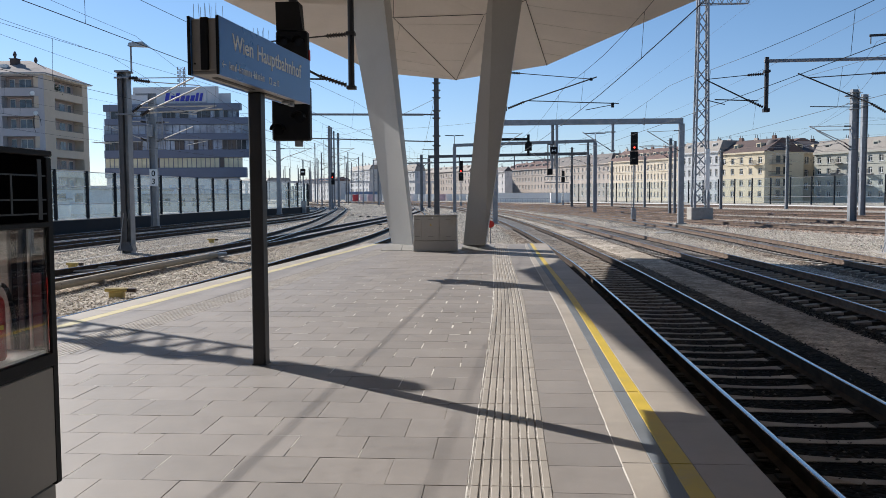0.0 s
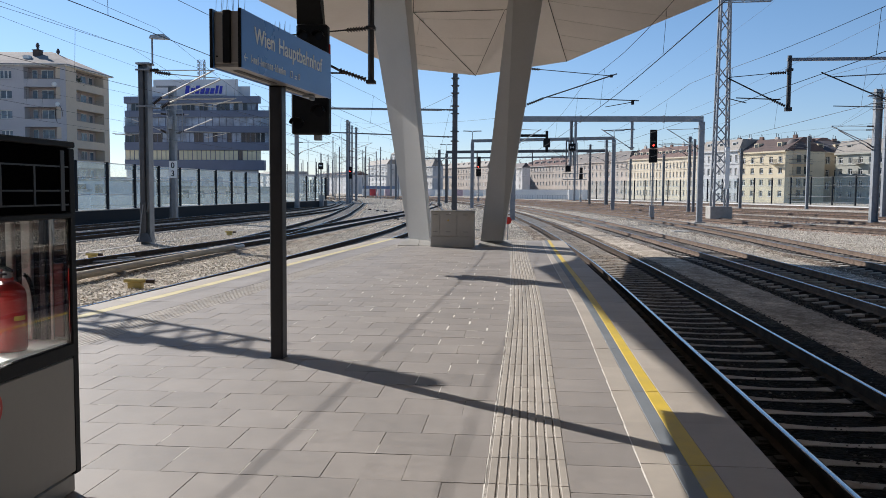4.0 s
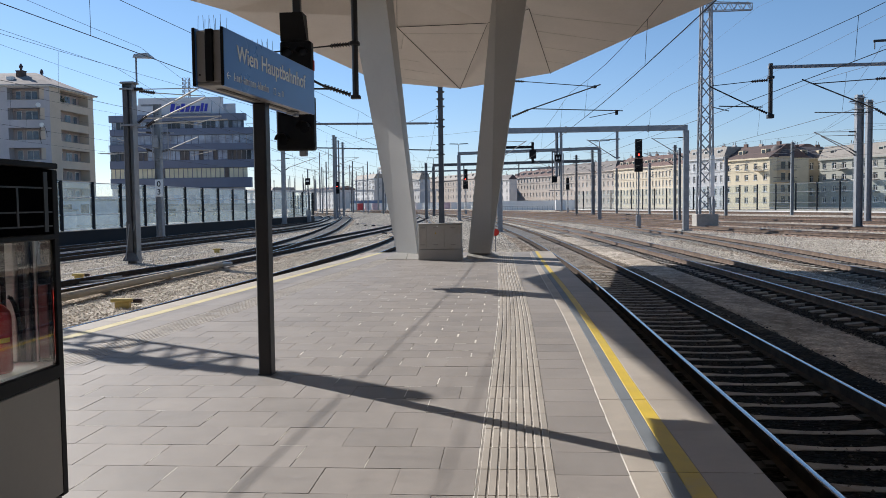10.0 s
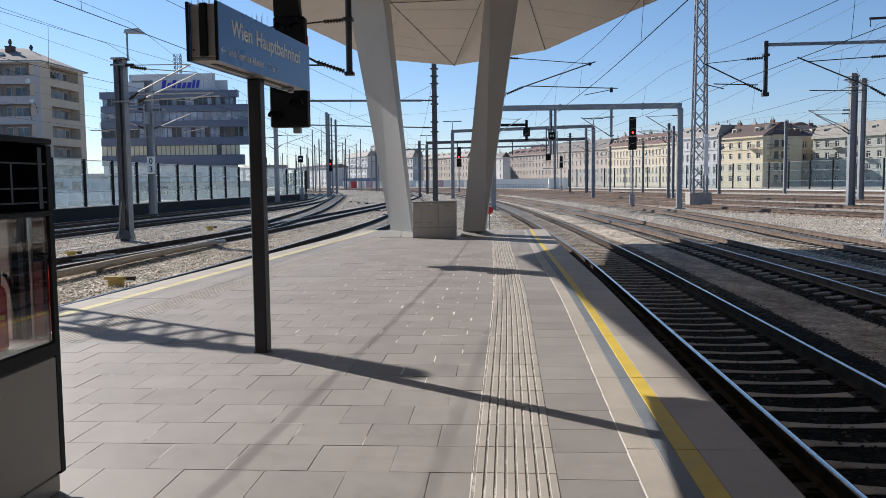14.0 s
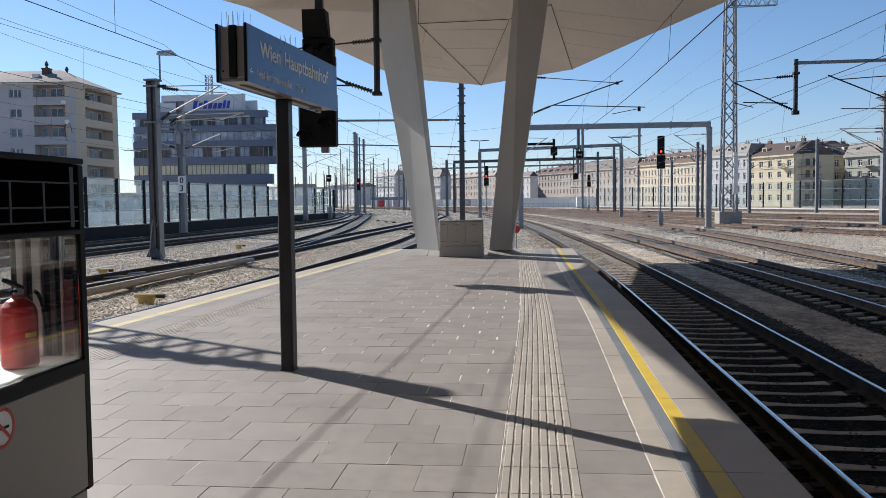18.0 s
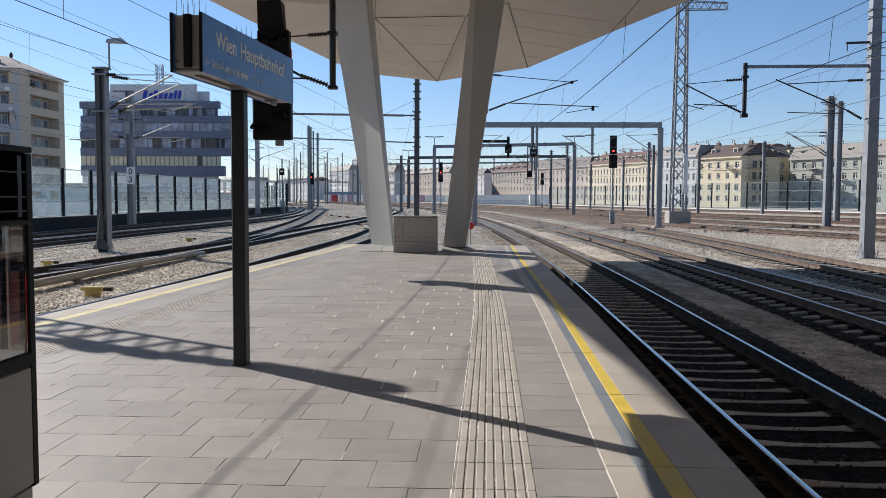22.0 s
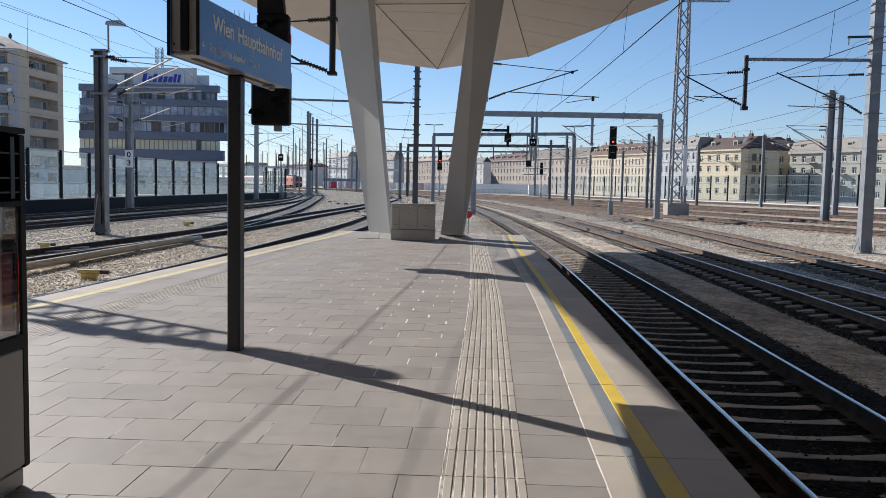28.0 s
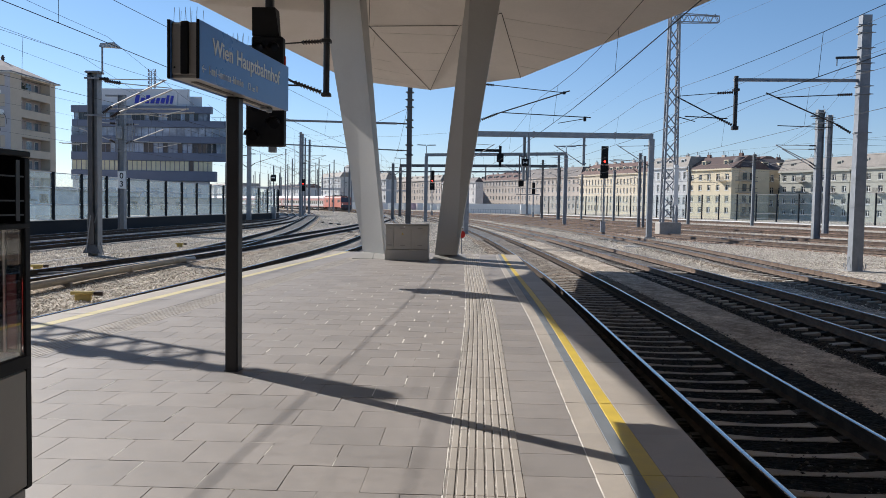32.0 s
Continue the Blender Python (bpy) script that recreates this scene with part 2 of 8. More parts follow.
M["yellow"] = mat("yellow_line_paint", (0.62, 0.44, 0.05), 0.55, var=0.12, scale=3, grain=160, bump=0.1, stain=(0.48, 0.36, 0.12))
M["yellow_pale"] = mat("worn_yellow_line_paint", (0.58, 0.50, 0.26), 0.6, var=0.15, scale=3, grain=160, bump=0.1)
M["concrete"] = mat("concrete", (0.36, 0.34, 0.31), 0.85, var=0.16, scale=1.5, grain=60, bump=0.3, stain=(0.27, 0.25, 0.22))
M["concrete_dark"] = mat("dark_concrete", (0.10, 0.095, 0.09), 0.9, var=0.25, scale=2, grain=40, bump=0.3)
M["sleeper"] = mat("sleeper_concrete", (0.42, 0.39, 0.35), 0.9, var=0.22, scale=4, grain=70, bump=0.4, rnd=0.25, stain=(0.30, 0.24, 0.19))
M["sleeper_oily"] = mat("brake_dusted_sleeper", (0.05, 0.043, 0.038), 0.9, var=0.3, scale=6, grain=70, bump=0.4)
M["sleeper_rusty"] = mat("rust_stained_sleeper", (0.19, 0.145, 0.115), 0.9, var=0.25, scale=3, grain=60, bump=0.4)
M["ballast"] = ballast_mat("ballast", [(0.36, 0.32, 0.275), (0.60, 0.54, 0.47), (0.74, 0.68, 0.60), (0.88, 0.83, 0.75)], 15.0, bump=0.8, gaps=0.75, clods=0.68, lift=1.6)
# the canopy's shade is darkened into this bed near the platform
M["ballast_rail"] = ballast_mat("brown_ballast", [(0.15, 0.115, 0.09), (0.31, 0.25, 0.20), (0.46, 0.385, 0.315), (0.62, 0.545, 0.46)], 17.0, bump=0.9, gaps=0.65, clods=0.55, near_shade=(0.07, 0.07, 0.07), lift=1.45)
M["ballast_worn"] = ballast_mat("worn_beige_ballast", [(0.20, 0.155, 0.12), (0.40, 0.335, 0.265), (0.55, 0.475, 0.385), (0.68, 0.60, 0.505)], 15.0, bump=0.5, gaps=0.7, clods=0.6, lift=1.6)
M["ballast_rust"] = ballast_mat("rust_brown_ballast", [(0.25, 0.135, 0.088), (0.42, 0.245, 0.17), (0.55, 0.38, 0.285), (0.66, 0.52, 0.42)], 14.0, bump=0.5, gaps=0.5, clods=0.6, lift=1.4)
M["path"] = ballast_mat("sandy_path", [(0.54, 0.47, 0.39), (0.72, 0.63, 0.535), (0.84, 0.76, 0.65)], 30.0, bump=0.3, gaps=0.45, clods=0.7)
# one rust in two tones: shaded rails darker, sunlit rails brighter
M["rail"] = rail_mat("shaded_rusty_rail_steel", False, 1.1)
M["rail_sunlit"] = rail_mat("sunlit_rust_rail_steel", False, 2.7)
M["rail_top"] = rail_mat("polished_rail_head", True)
M["soffit"] = mat("soffit_panel", (0.66, 0.60, 0.555), 0.5, var=0.06, scale=0.4, grain=8, bump=0.03, stain=(0.60, 0.54, 0.495))
M["joint_dark"] = mat("dark_panel_joint", (0.03, 0.03, 0.03), 0.8)
M["column"] = mat("painted_column_steel", (0.50, 0.485, 0.46), 0.5, var=0.05, scale=0.6, grain=20, bump=0.05, stain=(0.455, 0.435, 0.41))
M["foot_grey"] = mat("grey_cast_foot", (0.30, 0.29, 0.27), 0.7, var=0.12, scale=3, grain=40, bump=0.15)
# for the unseen walls that help block the sky behind
M["wall_hall"] = mat("unseen_wall", (0.25, 0.24, 0.23), 0.8, var=0.1, scale=0.3, grain=4)
M["dark_steel"] = mat("dark_painted_steel", (0.022, 0.021, 0.024), 0.45, 0.0, var=0.2, scale=3, grain=50, bump=0.08)
M["black"] = mat("matt_black_paint", (0.010, 0.010, 0.011), 0.5, var=0.25, scale=4, grain=50, bump=0.05, spec=0.15)
M["galv"] = mat("galvanised_steel", (0.28, 0.295, 0.315), 0.5, 0.35, var=0.14, scale=3, grain=30, bump=0.08, stain=(0.225, 0.23, 0.235))
M["galv_pale"] = mat("pale_galvanised_steel", (0.38, 0.40, 0.42), 0.5, 0.3, var=0.14, scale=3, grain=30, bump=0.08, stain=(0.30, 0.305, 0.31))
M["mast_grey"] = mat("grey_mast_paint", (0.21, 0.228, 0.25), 0.55, 0.1, var=0.14, scale=3, grain=30, bump=0.06, stain=(0.17, 0.16, 0.15))
M["mast_dark"] = mat("dark_mast_paint", (0.085, 0.088, 0.095), 0.55, 0.1, var=0.2, scale=3, grain=30, bump=0.06)
M["tube"] = mat("aluminium_tube", (0.50, 0.49, 0.47), 0.45, 0.4, var=0.1, scale=4, grain=30, bump=0.04)
M["insulator"] = mat("brown_insulator", (0.03, 0.02, 0.018), 0.35, var=0.2, scale=8, grain=40, bump=0.0)
M["wire"] = mat("weathered_wire", (0.045, 0.047, 0.05), 0.6, 0.2, bump=0)
M["sign_blue"] = mat("blue_sign_face", (0.08, 0.225, 0.60), 0.3, var=0.05, scale=1.5, grain=30, bump=0.02)
M["sign_metal"] = mat("aluminium_sign_case", (0.30, 0.285, 0.27), 0.45, 0.5, var=0.1, scale=3, grain=50, bump=0.04)
M["white"] = mat("white_lettering", (0.92, 0.93, 0.94), 0.5, var=0.03, bump=0)
M["white_paint"] = mat("white_paint", (0.78, 0.78, 0.76), 0.5, var=0.05, scale=2, grain=30, bump=0.05)
M["red_steel"] = mat("red_cylinder_paint", (0.36, 0.014, 0.012), 0.35, var=0.08, scale=4, grain=40, bump=0.02)
M["red_dull"] = mat("painted_red_reflection", (0.13, 0.03, 0.03), 0.6, var=0.2, scale=4, grain=40, bump=0.02)
M["mast_blue"] = mat("blue_grey_mast_paint", (0.24, 0.255, 0.28), 0.5, 0.1, var=0.14, scale=3, grain=30, bump=0.06, stain=(0.19, 0.20, 0.21))
M["red"] = mat("red_paint", (0.52, 0.025, 0.02), 0.3, var=0.08, scale=4, grain=40, bump=0.02)
M["glass"] = glass_mat("clear_glass", (0.95, 0.98, 0.97))
M["lens"] = mat("dark_signal_lens", (0.012, 0.012, 0.014), 0.2, var=0.05, bump=0, spec=0.2)
M["red_light"] = glow_mat("lit_red_lens", (1.0, 0.03, 0.02), 7.0)
M["head_light"] = glow_mat("lit_headlight", (1.0, 0.93, 0.8), 0.5)
M["kiosk"] = mat("kiosk_panel", (0.265, 0.245, 0.22), 0.4, 0.15, var=0.04, scale=1.0, grain=30, bump=0.02)
M["kiosk_black"] = mat("glossy_black_panel", (0.003, 0.003, 0.0035), 0.12, var=0.1, scale=2, grain=20, bump=0.0, spec=0.0)
M["cabinet"] = mat("beige_cabinet_enamel", (0.48, 0.46, 0.425), 0.5, var=0.06, scale=2.0, grain=30, bump=0.03, stain=(0.40, 0.355, 0.30))
M["screen"] = screen_mat("acoustic_glass", (0.66, 0.80, 0.84), 0.90, (0.95, 0.98, 0.99))
M["screen_clear"] = screen_mat("clear_acoustic_glass", (0.45, 0.54, 0.60), 0.95, (0.93, 0.96, 0.965))
M["fence_dark"] = mat("dark_fence_steel", (0.014, 0.018, 0.024), 0.6, var=0.2, scale=2, grain=30, spec=0.12)
M["screen_milky"] = screen_mat("milky_acoustic_glass", (0.66, 0.78, 0.80), 0.84, (0.94, 0.97, 0.985))


# ---- mesh building ----
class Mesher:
    """Collects vertices and faces; every call adds one closed shape."""

    def __init__(self):
        self.v, self.f, self.mi = [], [], []

    def add(self, vs, fs, m=0):
        o = len(self.v)
        self.v += [tuple(p) for p in vs]
        self.f += [tuple(i + o for i in f) for f in fs]
        self.mi += [m] * len(fs)
        return self

    def box(self, x0, x1, y0, y1, z0, z1, m=0):
        vs = [(x, y, z) for z in (z0, z1) for y in (y0, y1) for x in (x0, x1)]
        return self.add(vs, [(0, 2, 3, 1), (4, 5, 7, 6), (0, 1, 5, 4), (2, 6, 7, 3), (0, 4, 6, 2), (1, 3, 7, 5)], m)

    def cbox(self, x0, x1, y0, y1, z0, z1, c=0.01, m=0):
        """A box with chamfered edges."""
        lo, hi = (x0, y0, z0), (x1, y1, z1)
        ids, vs = {}, []
        for sx in (0, 1):
            for sy in (0, 1):
                for sz in (0, 1):
                    s = (sx, sy, sz)
                    for a in range(3):
                        p = [(hi[k] - c if s[k] else lo[k] + c) for k in range(3)]
                        p[a] = hi[a] if s[a] else lo[a]
                        ids[s, a] = len(vs)
                        vs.append(p)
        fs = []
        for a in range(3):
            b, d = (a + 1) % 3, (a + 2) % 3
            for side in (0, 1):
                quad = []
                for u, w in ((0, 0), (1, 0), (1, 1), (0, 1)):
                    s = [0, 0, 0]
                    s[a], s[b], s[d] = side, u, w
                    quad.append(ids[tuple(s), a])
                fs.append(tuple(quad if side else quad[::-1]))
            for u in (0, 1):
                for w in (0, 1):
                    s0, s1 = [0, 0, 0], [0, 0, 0]
                    s0[a], s1[a] = 0, 1
                    s0[b] = s1[b] = u
                    s0[d] = s1[d] = w
                    s0, s1 = tuple(s0), tuple(s1)
                    q = (ids[s0, b], ids[s1, b], ids[s1, d], ids[s0, d])
                    fs.append(q if (u == w) != True else q[::-1])
        for s in [(i, j, k) for i in (0, 1) for j in (0, 1) for k in (0, 1)]:
            q = (ids[s, 0], ids[s, 1], ids[s, 2])
            fs.append(q if sum(s) % 2 else q[::-1])
        return self.add(vs, fs, m)

    def rod(self, p, q, r, n=8, r2=None, m=0):
        """A round bar from p to q, which may taper."""
        p, q = Vector(p), Vector(q)
        d = (q - p).normalized()
        a = d.orthogonal().normalized()
        b = d.cross(a)
        r2 = r if r2 is None else r2
        vs = []
        for c, k in ((p, r), (q, r2)):
            vs += [c + (a * math.cos(2 * math.pi * i / n) + b * math.sin(2 * math.pi * i / n)) * k for i in range(n)]
        fs = [(i, (i + 1) % n, n + (i + 1) % n, n + i) for i in range(n)] + [tuple(range(n - 1, -1, -1)), tuple(range(n, 2 * n))]
        return self.add(vs, fs, m)

    def bar(self, p, q, w, h, m=0, up=(0, 0, 1)):
        """A square bar from p to q, w wide and h high."""
        p, q = Vector(p), Vector(q)
        d = (q - p).normalized()
        u = Vector(up)
        if abs(d.dot(u)) > 0.95:
            u = Vector((0, 1, 0))
        a = d.cross(u).normalized()
        b = a.cross(d)
        vs = [c + a * (sx * w / 2) + b * (sy * h / 2) for c in (p, q) for sx, sy in ((-1, -1), (1, -1), (1, 1), (-1, 1))]
        return self.add(vs, [(0, 1, 5, 4), (1, 2, 6, 5), (2, 3, 7, 6), (3, 0, 4, 7), (3, 2, 1, 0), (4, 5, 6, 7)], m)

    def path(self, pts, r, n=5, m=0):
        for a, b in zip(pts, pts[1:]):
            self.rod(a, b, r, n, m=m)
        return self

    def prism(self, poly, z0, z1, m=0):
        """A straight prism over a flat outline (counter-clockwise)."""
        n = len(poly)
        vs = [(x, y, z0) for x, y in poly] + [(x, y, z1) for x, y in poly]
        fs = [(i, (i + 1) % n, n + (i + 1) % n, n + i) for i in range(n)] + [tuple(range(n - 1, -1, -1)), tuple(range(n, 2 * n))]
        return self.add(vs, fs, m)

    def loft(self, low, high, m=0):
        n = len(low)
        fs = [(i, (i + 1) % n, n + (i + 1) % n, n + i) for i in range(n)] + [tuple(range(n - 1, -1, -1)), tuple(range(n, 2 * n))]
        return self.add(list(low) + list(high), fs, m)

    def sweep(self, pts, profile, closed=True, m=0):
        """Sweep an (offset, height) profile along level points."""
        n, vs, fs = len(profile), [], []
        for i, p in enumerate(pts):
            a, b = Vector(pts[max(0, i - 1)]), Vector(pts[min(len(pts) - 1, i + 1)])
            d = (b - a).normalized()
            side = Vector((d.y, -d.x, 0)).normalized()
            vs += [Vector(p) + side * o + Vector((0, 0, h)) for o, h in profile]
        for i in range(len(pts) - 1):
            for j in range(n):
                k = (j + 1) % n
                fs.append((i * n + j, (i + 1) * n + j, (i + 1) * n + k, i * n + k))
        e = (len(pts) - 1) * n
        fs += [tuple(range(n)), tuple(range(e + n - 1, e - 1, -1))]
        return self.add(vs, fs, m)

    def mesh(self, name, mats):
        me = bpy.data.meshes.new(name)
        me.from_pydata(self.v, [], self.f)
        for k in mats:
            me.materials.append(k)
        if len(mats) > 1:
            me.polygons.foreach_set("material_index", self.mi)
        me.update()
        me.shade_smooth()
        me.set_sharp_from_angle(angle=radians(32))
        return me


def mats_of(m):
    return [M[k] for k in (m if isinstance(m, (list, tuple)) else [m])]


def part(name, mb, material, parent, label="", m=None):
    """One mesh object under a thing or a part. mb: a Mesher or a mesh to share."""
    me = mb if isinstance(mb, bpy.types.Mesh) else mb.mesh(name, mats_of(material))
    ob = new(name, me)
    ob.parent = parent
    if m is not None:
        ob.matrix_basis = m
    return tagged(ob, label)


def thing(name, at, label, category, group="", kind="", m=None):
    ob = new(name)
    ob.empty_display_size = 0.2
    ob.matrix_basis = m if m is not None else Matrix.Translation(at)
    return tagged(ob, label, category, group, kind)


def solid(name, mb, material, label, category="", group="", kind="", m=None):
    ob = new(name, mb.mesh(name, mats_of(material)))
    if m is not None:
        ob.matrix_basis = m
    return tagged(ob, label, category, group, kind)


def smooth_line(pts, step):
    """Points every step metres or so along a smooth curve through pts."""
    P = [Vector((*p, 0)) if len(p) == 2 else Vector(p) for p in pts]
    P = [2 * P[0] - P[1]] + P + [2 * P[-1] - P[-2]]
    out = []
    for a, b, c, d in zip(P, P[1:], P[2:], P[3:]):
        n = max(1, int((c - b).length / step))
        for i in range(n):
            t = i / n
            out.append(0.5 * ((2 * b) + (c - a) * t + (2 * a - 5 * b + 4 * c - d) * t * t + (3 * b - a - 3 * c + d) * t ** 3))
    out.append(P[-2])
    return out


# ---- ground and platform ----
ground = Mesher()
xs = [-4000, -600, -150, -60, -34, -28, -22, -16, -9, -4, 0, 4, 9, 14, 22, 34, 60, 150, 600, 4000]
ys = [-4000, -300, -60, -20, 0, 10, 20, 28, 36, 50, 70, 100, 150, 250, 600, 4500]
gv = [(x, y, -0.80) for y in ys for x in xs]
gf = [(j * len(xs) + i, j * len(xs) + i + 1, (j + 1) * len(xs) + i + 1, (j + 1) * len(xs) + i) for j in range(len(ys) - 1) for i in range(len(xs) - 1)]
ground.add(gv, gf)
solid("ground", ground, "ballast", "grey and beige crushed stone ballast between the railway tracks", kind="structure")


def bow(y):
    """The slight outward bow of the platform's edge."""
    return 0.175 * math.exp(-((y - 12.5) / 6.9) ** 2)


def edge_right(y):
    return 1.45 + 0.6 * bow(y) + 0.003 * max(0, y - 18)


def guide_line(y):
    """Left side of the ribbed guidance strip."""
    return -0.22 + 0.6 * bow(y)


def inner_line(y):
    """Inner side of the edge slabs."""
    return 0.66 + 0.8 * bow(y) + 0.01 * max(0, y - 15)


def yellow_side(y):
    return 0.955 + 0.5 * bow(y)


def yellow_end(y):
    return yellow_side(y) + 0.1 + 0.034 * min(1, max(0, (7.5 - y) / 2.6))


def edge_left(y):
    return -5.79 + 0.0765 * (y - 10.65)


Y0, Y1 = -14.0, 27.35
platform = Mesher()
yy = [Y0 + i * (Y1 - Y0) / 24 for i in range(25)]
outline = [(edge_right(y) - 0.04, y) for y in yy] + [(edge_left(y) + 0.04, y) for y in reversed(yy)]
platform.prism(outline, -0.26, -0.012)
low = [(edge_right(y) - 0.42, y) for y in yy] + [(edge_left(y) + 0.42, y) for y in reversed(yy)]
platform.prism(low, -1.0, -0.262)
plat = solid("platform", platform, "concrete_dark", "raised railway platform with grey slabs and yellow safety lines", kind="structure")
bed = Mesher()
bed.prism([(edge_right(y) - 0.06, y) for y in yy] + [(edge_left(y) + 0.06, y) for y in reversed(yy)], -0.0115, -0.0022)
part("joint_bed", bed, "joint", plat, "sandy joints between the paving slabs")

# ---- railway tracks ----
RAIL = -0.55
TRACKS = {
    "one": [(3.13, -30.094), (3.13, 0), (3.14, 12), (3.12, 22), (2.95, 30), (2.35, 45), (1.3, 62), (-0.4, 84), (-3.5, 112), (-9, 148), (-18, 190), (-31, 235), (-62, 310)],
    "two": [(7.7, -30), (7.68, 0), (7.66, 15), (7.55, 22), (7.3, 30), (6.85, 40), (5.85, 58), (4.3, 78), (1.2, 108), (-4.5, 146), (-13, 188), (-26, 235), (-56, 312)],
    "three": [(11.6, -30), (11.7, 0), (11.7, 20), (11.75, 30), (11.85, 40), (11.75, 52), (11.0, 70), (9.4, 90), (5.2, 120), (-1.5, 155), (-11, 198), (-28, 255), (-50, 312)],
    "four": [(30, 30), (24.6, 45), (20.3, 56), (17.2, 68), (14.4, 84), (10.5, 104), (4.8, 134), (-3, 170), (-15, 215), (-42, 300)],
    "five": [(36, 44), (29.2, 60), (23.8, 75), (19.5, 90), (13.5, 115), (6.2, 146), (-3, 184), (-16, 228), (-40, 300)],
    "six": [(46, 56), (37.5, 74), (30.5, 90), (24.5, 106), (16.8, 132), (8.8, 160), (-1, 195), (-14, 236), (-36, 300)],
    "seven": [(54, 64), (44.5, 84), (36.5, 102), (29.5, 120), (20.8, 148), (12, 178), (2, 212), (-12, 252), (-34, 305)],
    "eight": [(18.6, 224.5), (39.6, 168.3), (64.1, 102.7), (84, 50)][::-1],
    "nine": [(13.9, 222.8), (34.9, 166.6), (59.4, 101.0), (79, 48)][::-1],
    "a": [(-9.6, -20), (-8.05, 0), (-7.1, 14.2), (-6.89, 18), (-6.74, 21.2), (-6.63, 24.5), (-6.53, 28.5), (-6.44, 33.9), (-6.33, 40), (-6.46, 50.3), (-7.5, 72), (-9.5, 96), (-14, 132), (-22, 178), (-34, 225), (-66, 310)],
    "b": [(-15.4, -20), (-13.9, 0), (-12.35, 22.7), (-11.4, 37.5), (-11.2, 56), (-10.95, 78), (-11.6, 104), (-13.4, 136), (-19.5, 184), (-32.5, 225), (-38.9, 240.5), (-45.5, 255.5), (-53, 270.5), (-60.8, 286), (-80, 323), (-130, 410)],
    "branch": [(-11.5, 36), (-12.9, 50), (-15.2, 69), (-18.8, 92), (-23.4, 120), (-29, 150), (-40, 196), (-60, 250), (-92, 320)],
    "c": [(-20.5, -10), (-20.2, 20), (-20.0, 45), (-19.6, 66), (-20.6, 88), (-24.8, 118), (-32, 154), (-45, 200), (-70, 265)],
    "d": [(-24.6, -10), (-24.4, 20), (-24.2, 50), (-24.2, 78), (-25.2, 100), (-28, 122), (-35, 154), (-50, 205), (-76, 265)],
}
TRACK_LABEL = {"one": "railway track beside the platform with polished rails on concrete sleepers"}
NEAR = {"one": (3, 56), "two": (13, 56), "three": (20, 56)}
HEAD = [(-0.036, -0.002), (-0.036, -0.034), (-0.012, -0.05), (-0.010, -0.135), (-0.07, -0.158), (-0.07, -0.17), (0.07, -0.17), (0.07, -0.158), (0.010, -0.135), (0.012, -0.05), (0.036, -0.034), (0.036, -0.002)]
TOP = [(-0.021, 0.0), (-0.024, -0.0018), (0.028, -0.0018), (0.025, 0.0)]

sleeper_mb = Mesher()
# the top dips between the rails and the seats are black with brake dust
_sec = [(-1.3, -0.035, 0.085), (-1.0, -0.004, 0.095), (-0.92, 0.0, 0.1), (-0.55, 0.0, 0.1), (-0.42, -0.005, 0.075), (-0.2, -0.014, 0.058), (0.0, -0.017, 0.052)]
_sec += [(-x, z, w) for x, z, w in reversed(_sec[:-1])]
for (xa, za, wa), (xb, zb, wb) in zip(_sec, _sec[1:]):
    seat = 1 if 0.54 < abs(xa + xb) / 2 < 0.97 else 0
    sleeper_mb.add([(xa, -wa - 0.025, -0.18), (xa, -wa, za), (xa, wa, za), (xa, wa + 0.025, -0.18), (xb, -wb - 0.025, -0.18), (xb, -wb, zb), (xb, wb, zb), (xb, wb + 0.025, -0.18)],
                   [(0, 4, 5, 1), (1, 5, 6, 2), (2, 6, 7, 3)] + ([(0, 1, 2, 3)] if xa < -1.29 else []) + ([(7, 6, 5, 4)] if xb > 1.29 else []), seat)
for sx in (-0.75, 0.75):
    sleeper_mb.box(sx - 0.16, sx - 0.075, -0.06, 0.06, 0.001, 0.022, 1)
    sleeper_mb.box(sx + 0.075, sx + 0.16, -0.06, 0.06, 0.001, 0.022, 1)
sleeper_mesh = sleeper_mb.mesh("sleeper", [M["sleeper"], M["sleeper_oily"]])


def along(pts, gap):
    """Places and headings every gap metres along a line of points."""
    out, rest = [], 0.0
    for a, b in zip(pts, pts[1:]):
        d = (b - a).length
        s = rest
        while s < d:
            p = a.lerp(b, s / d)
            out.append((p, math.atan2(-(b - a).x, (b - a).y)))
            s += gap
        rest = s - d
    return out


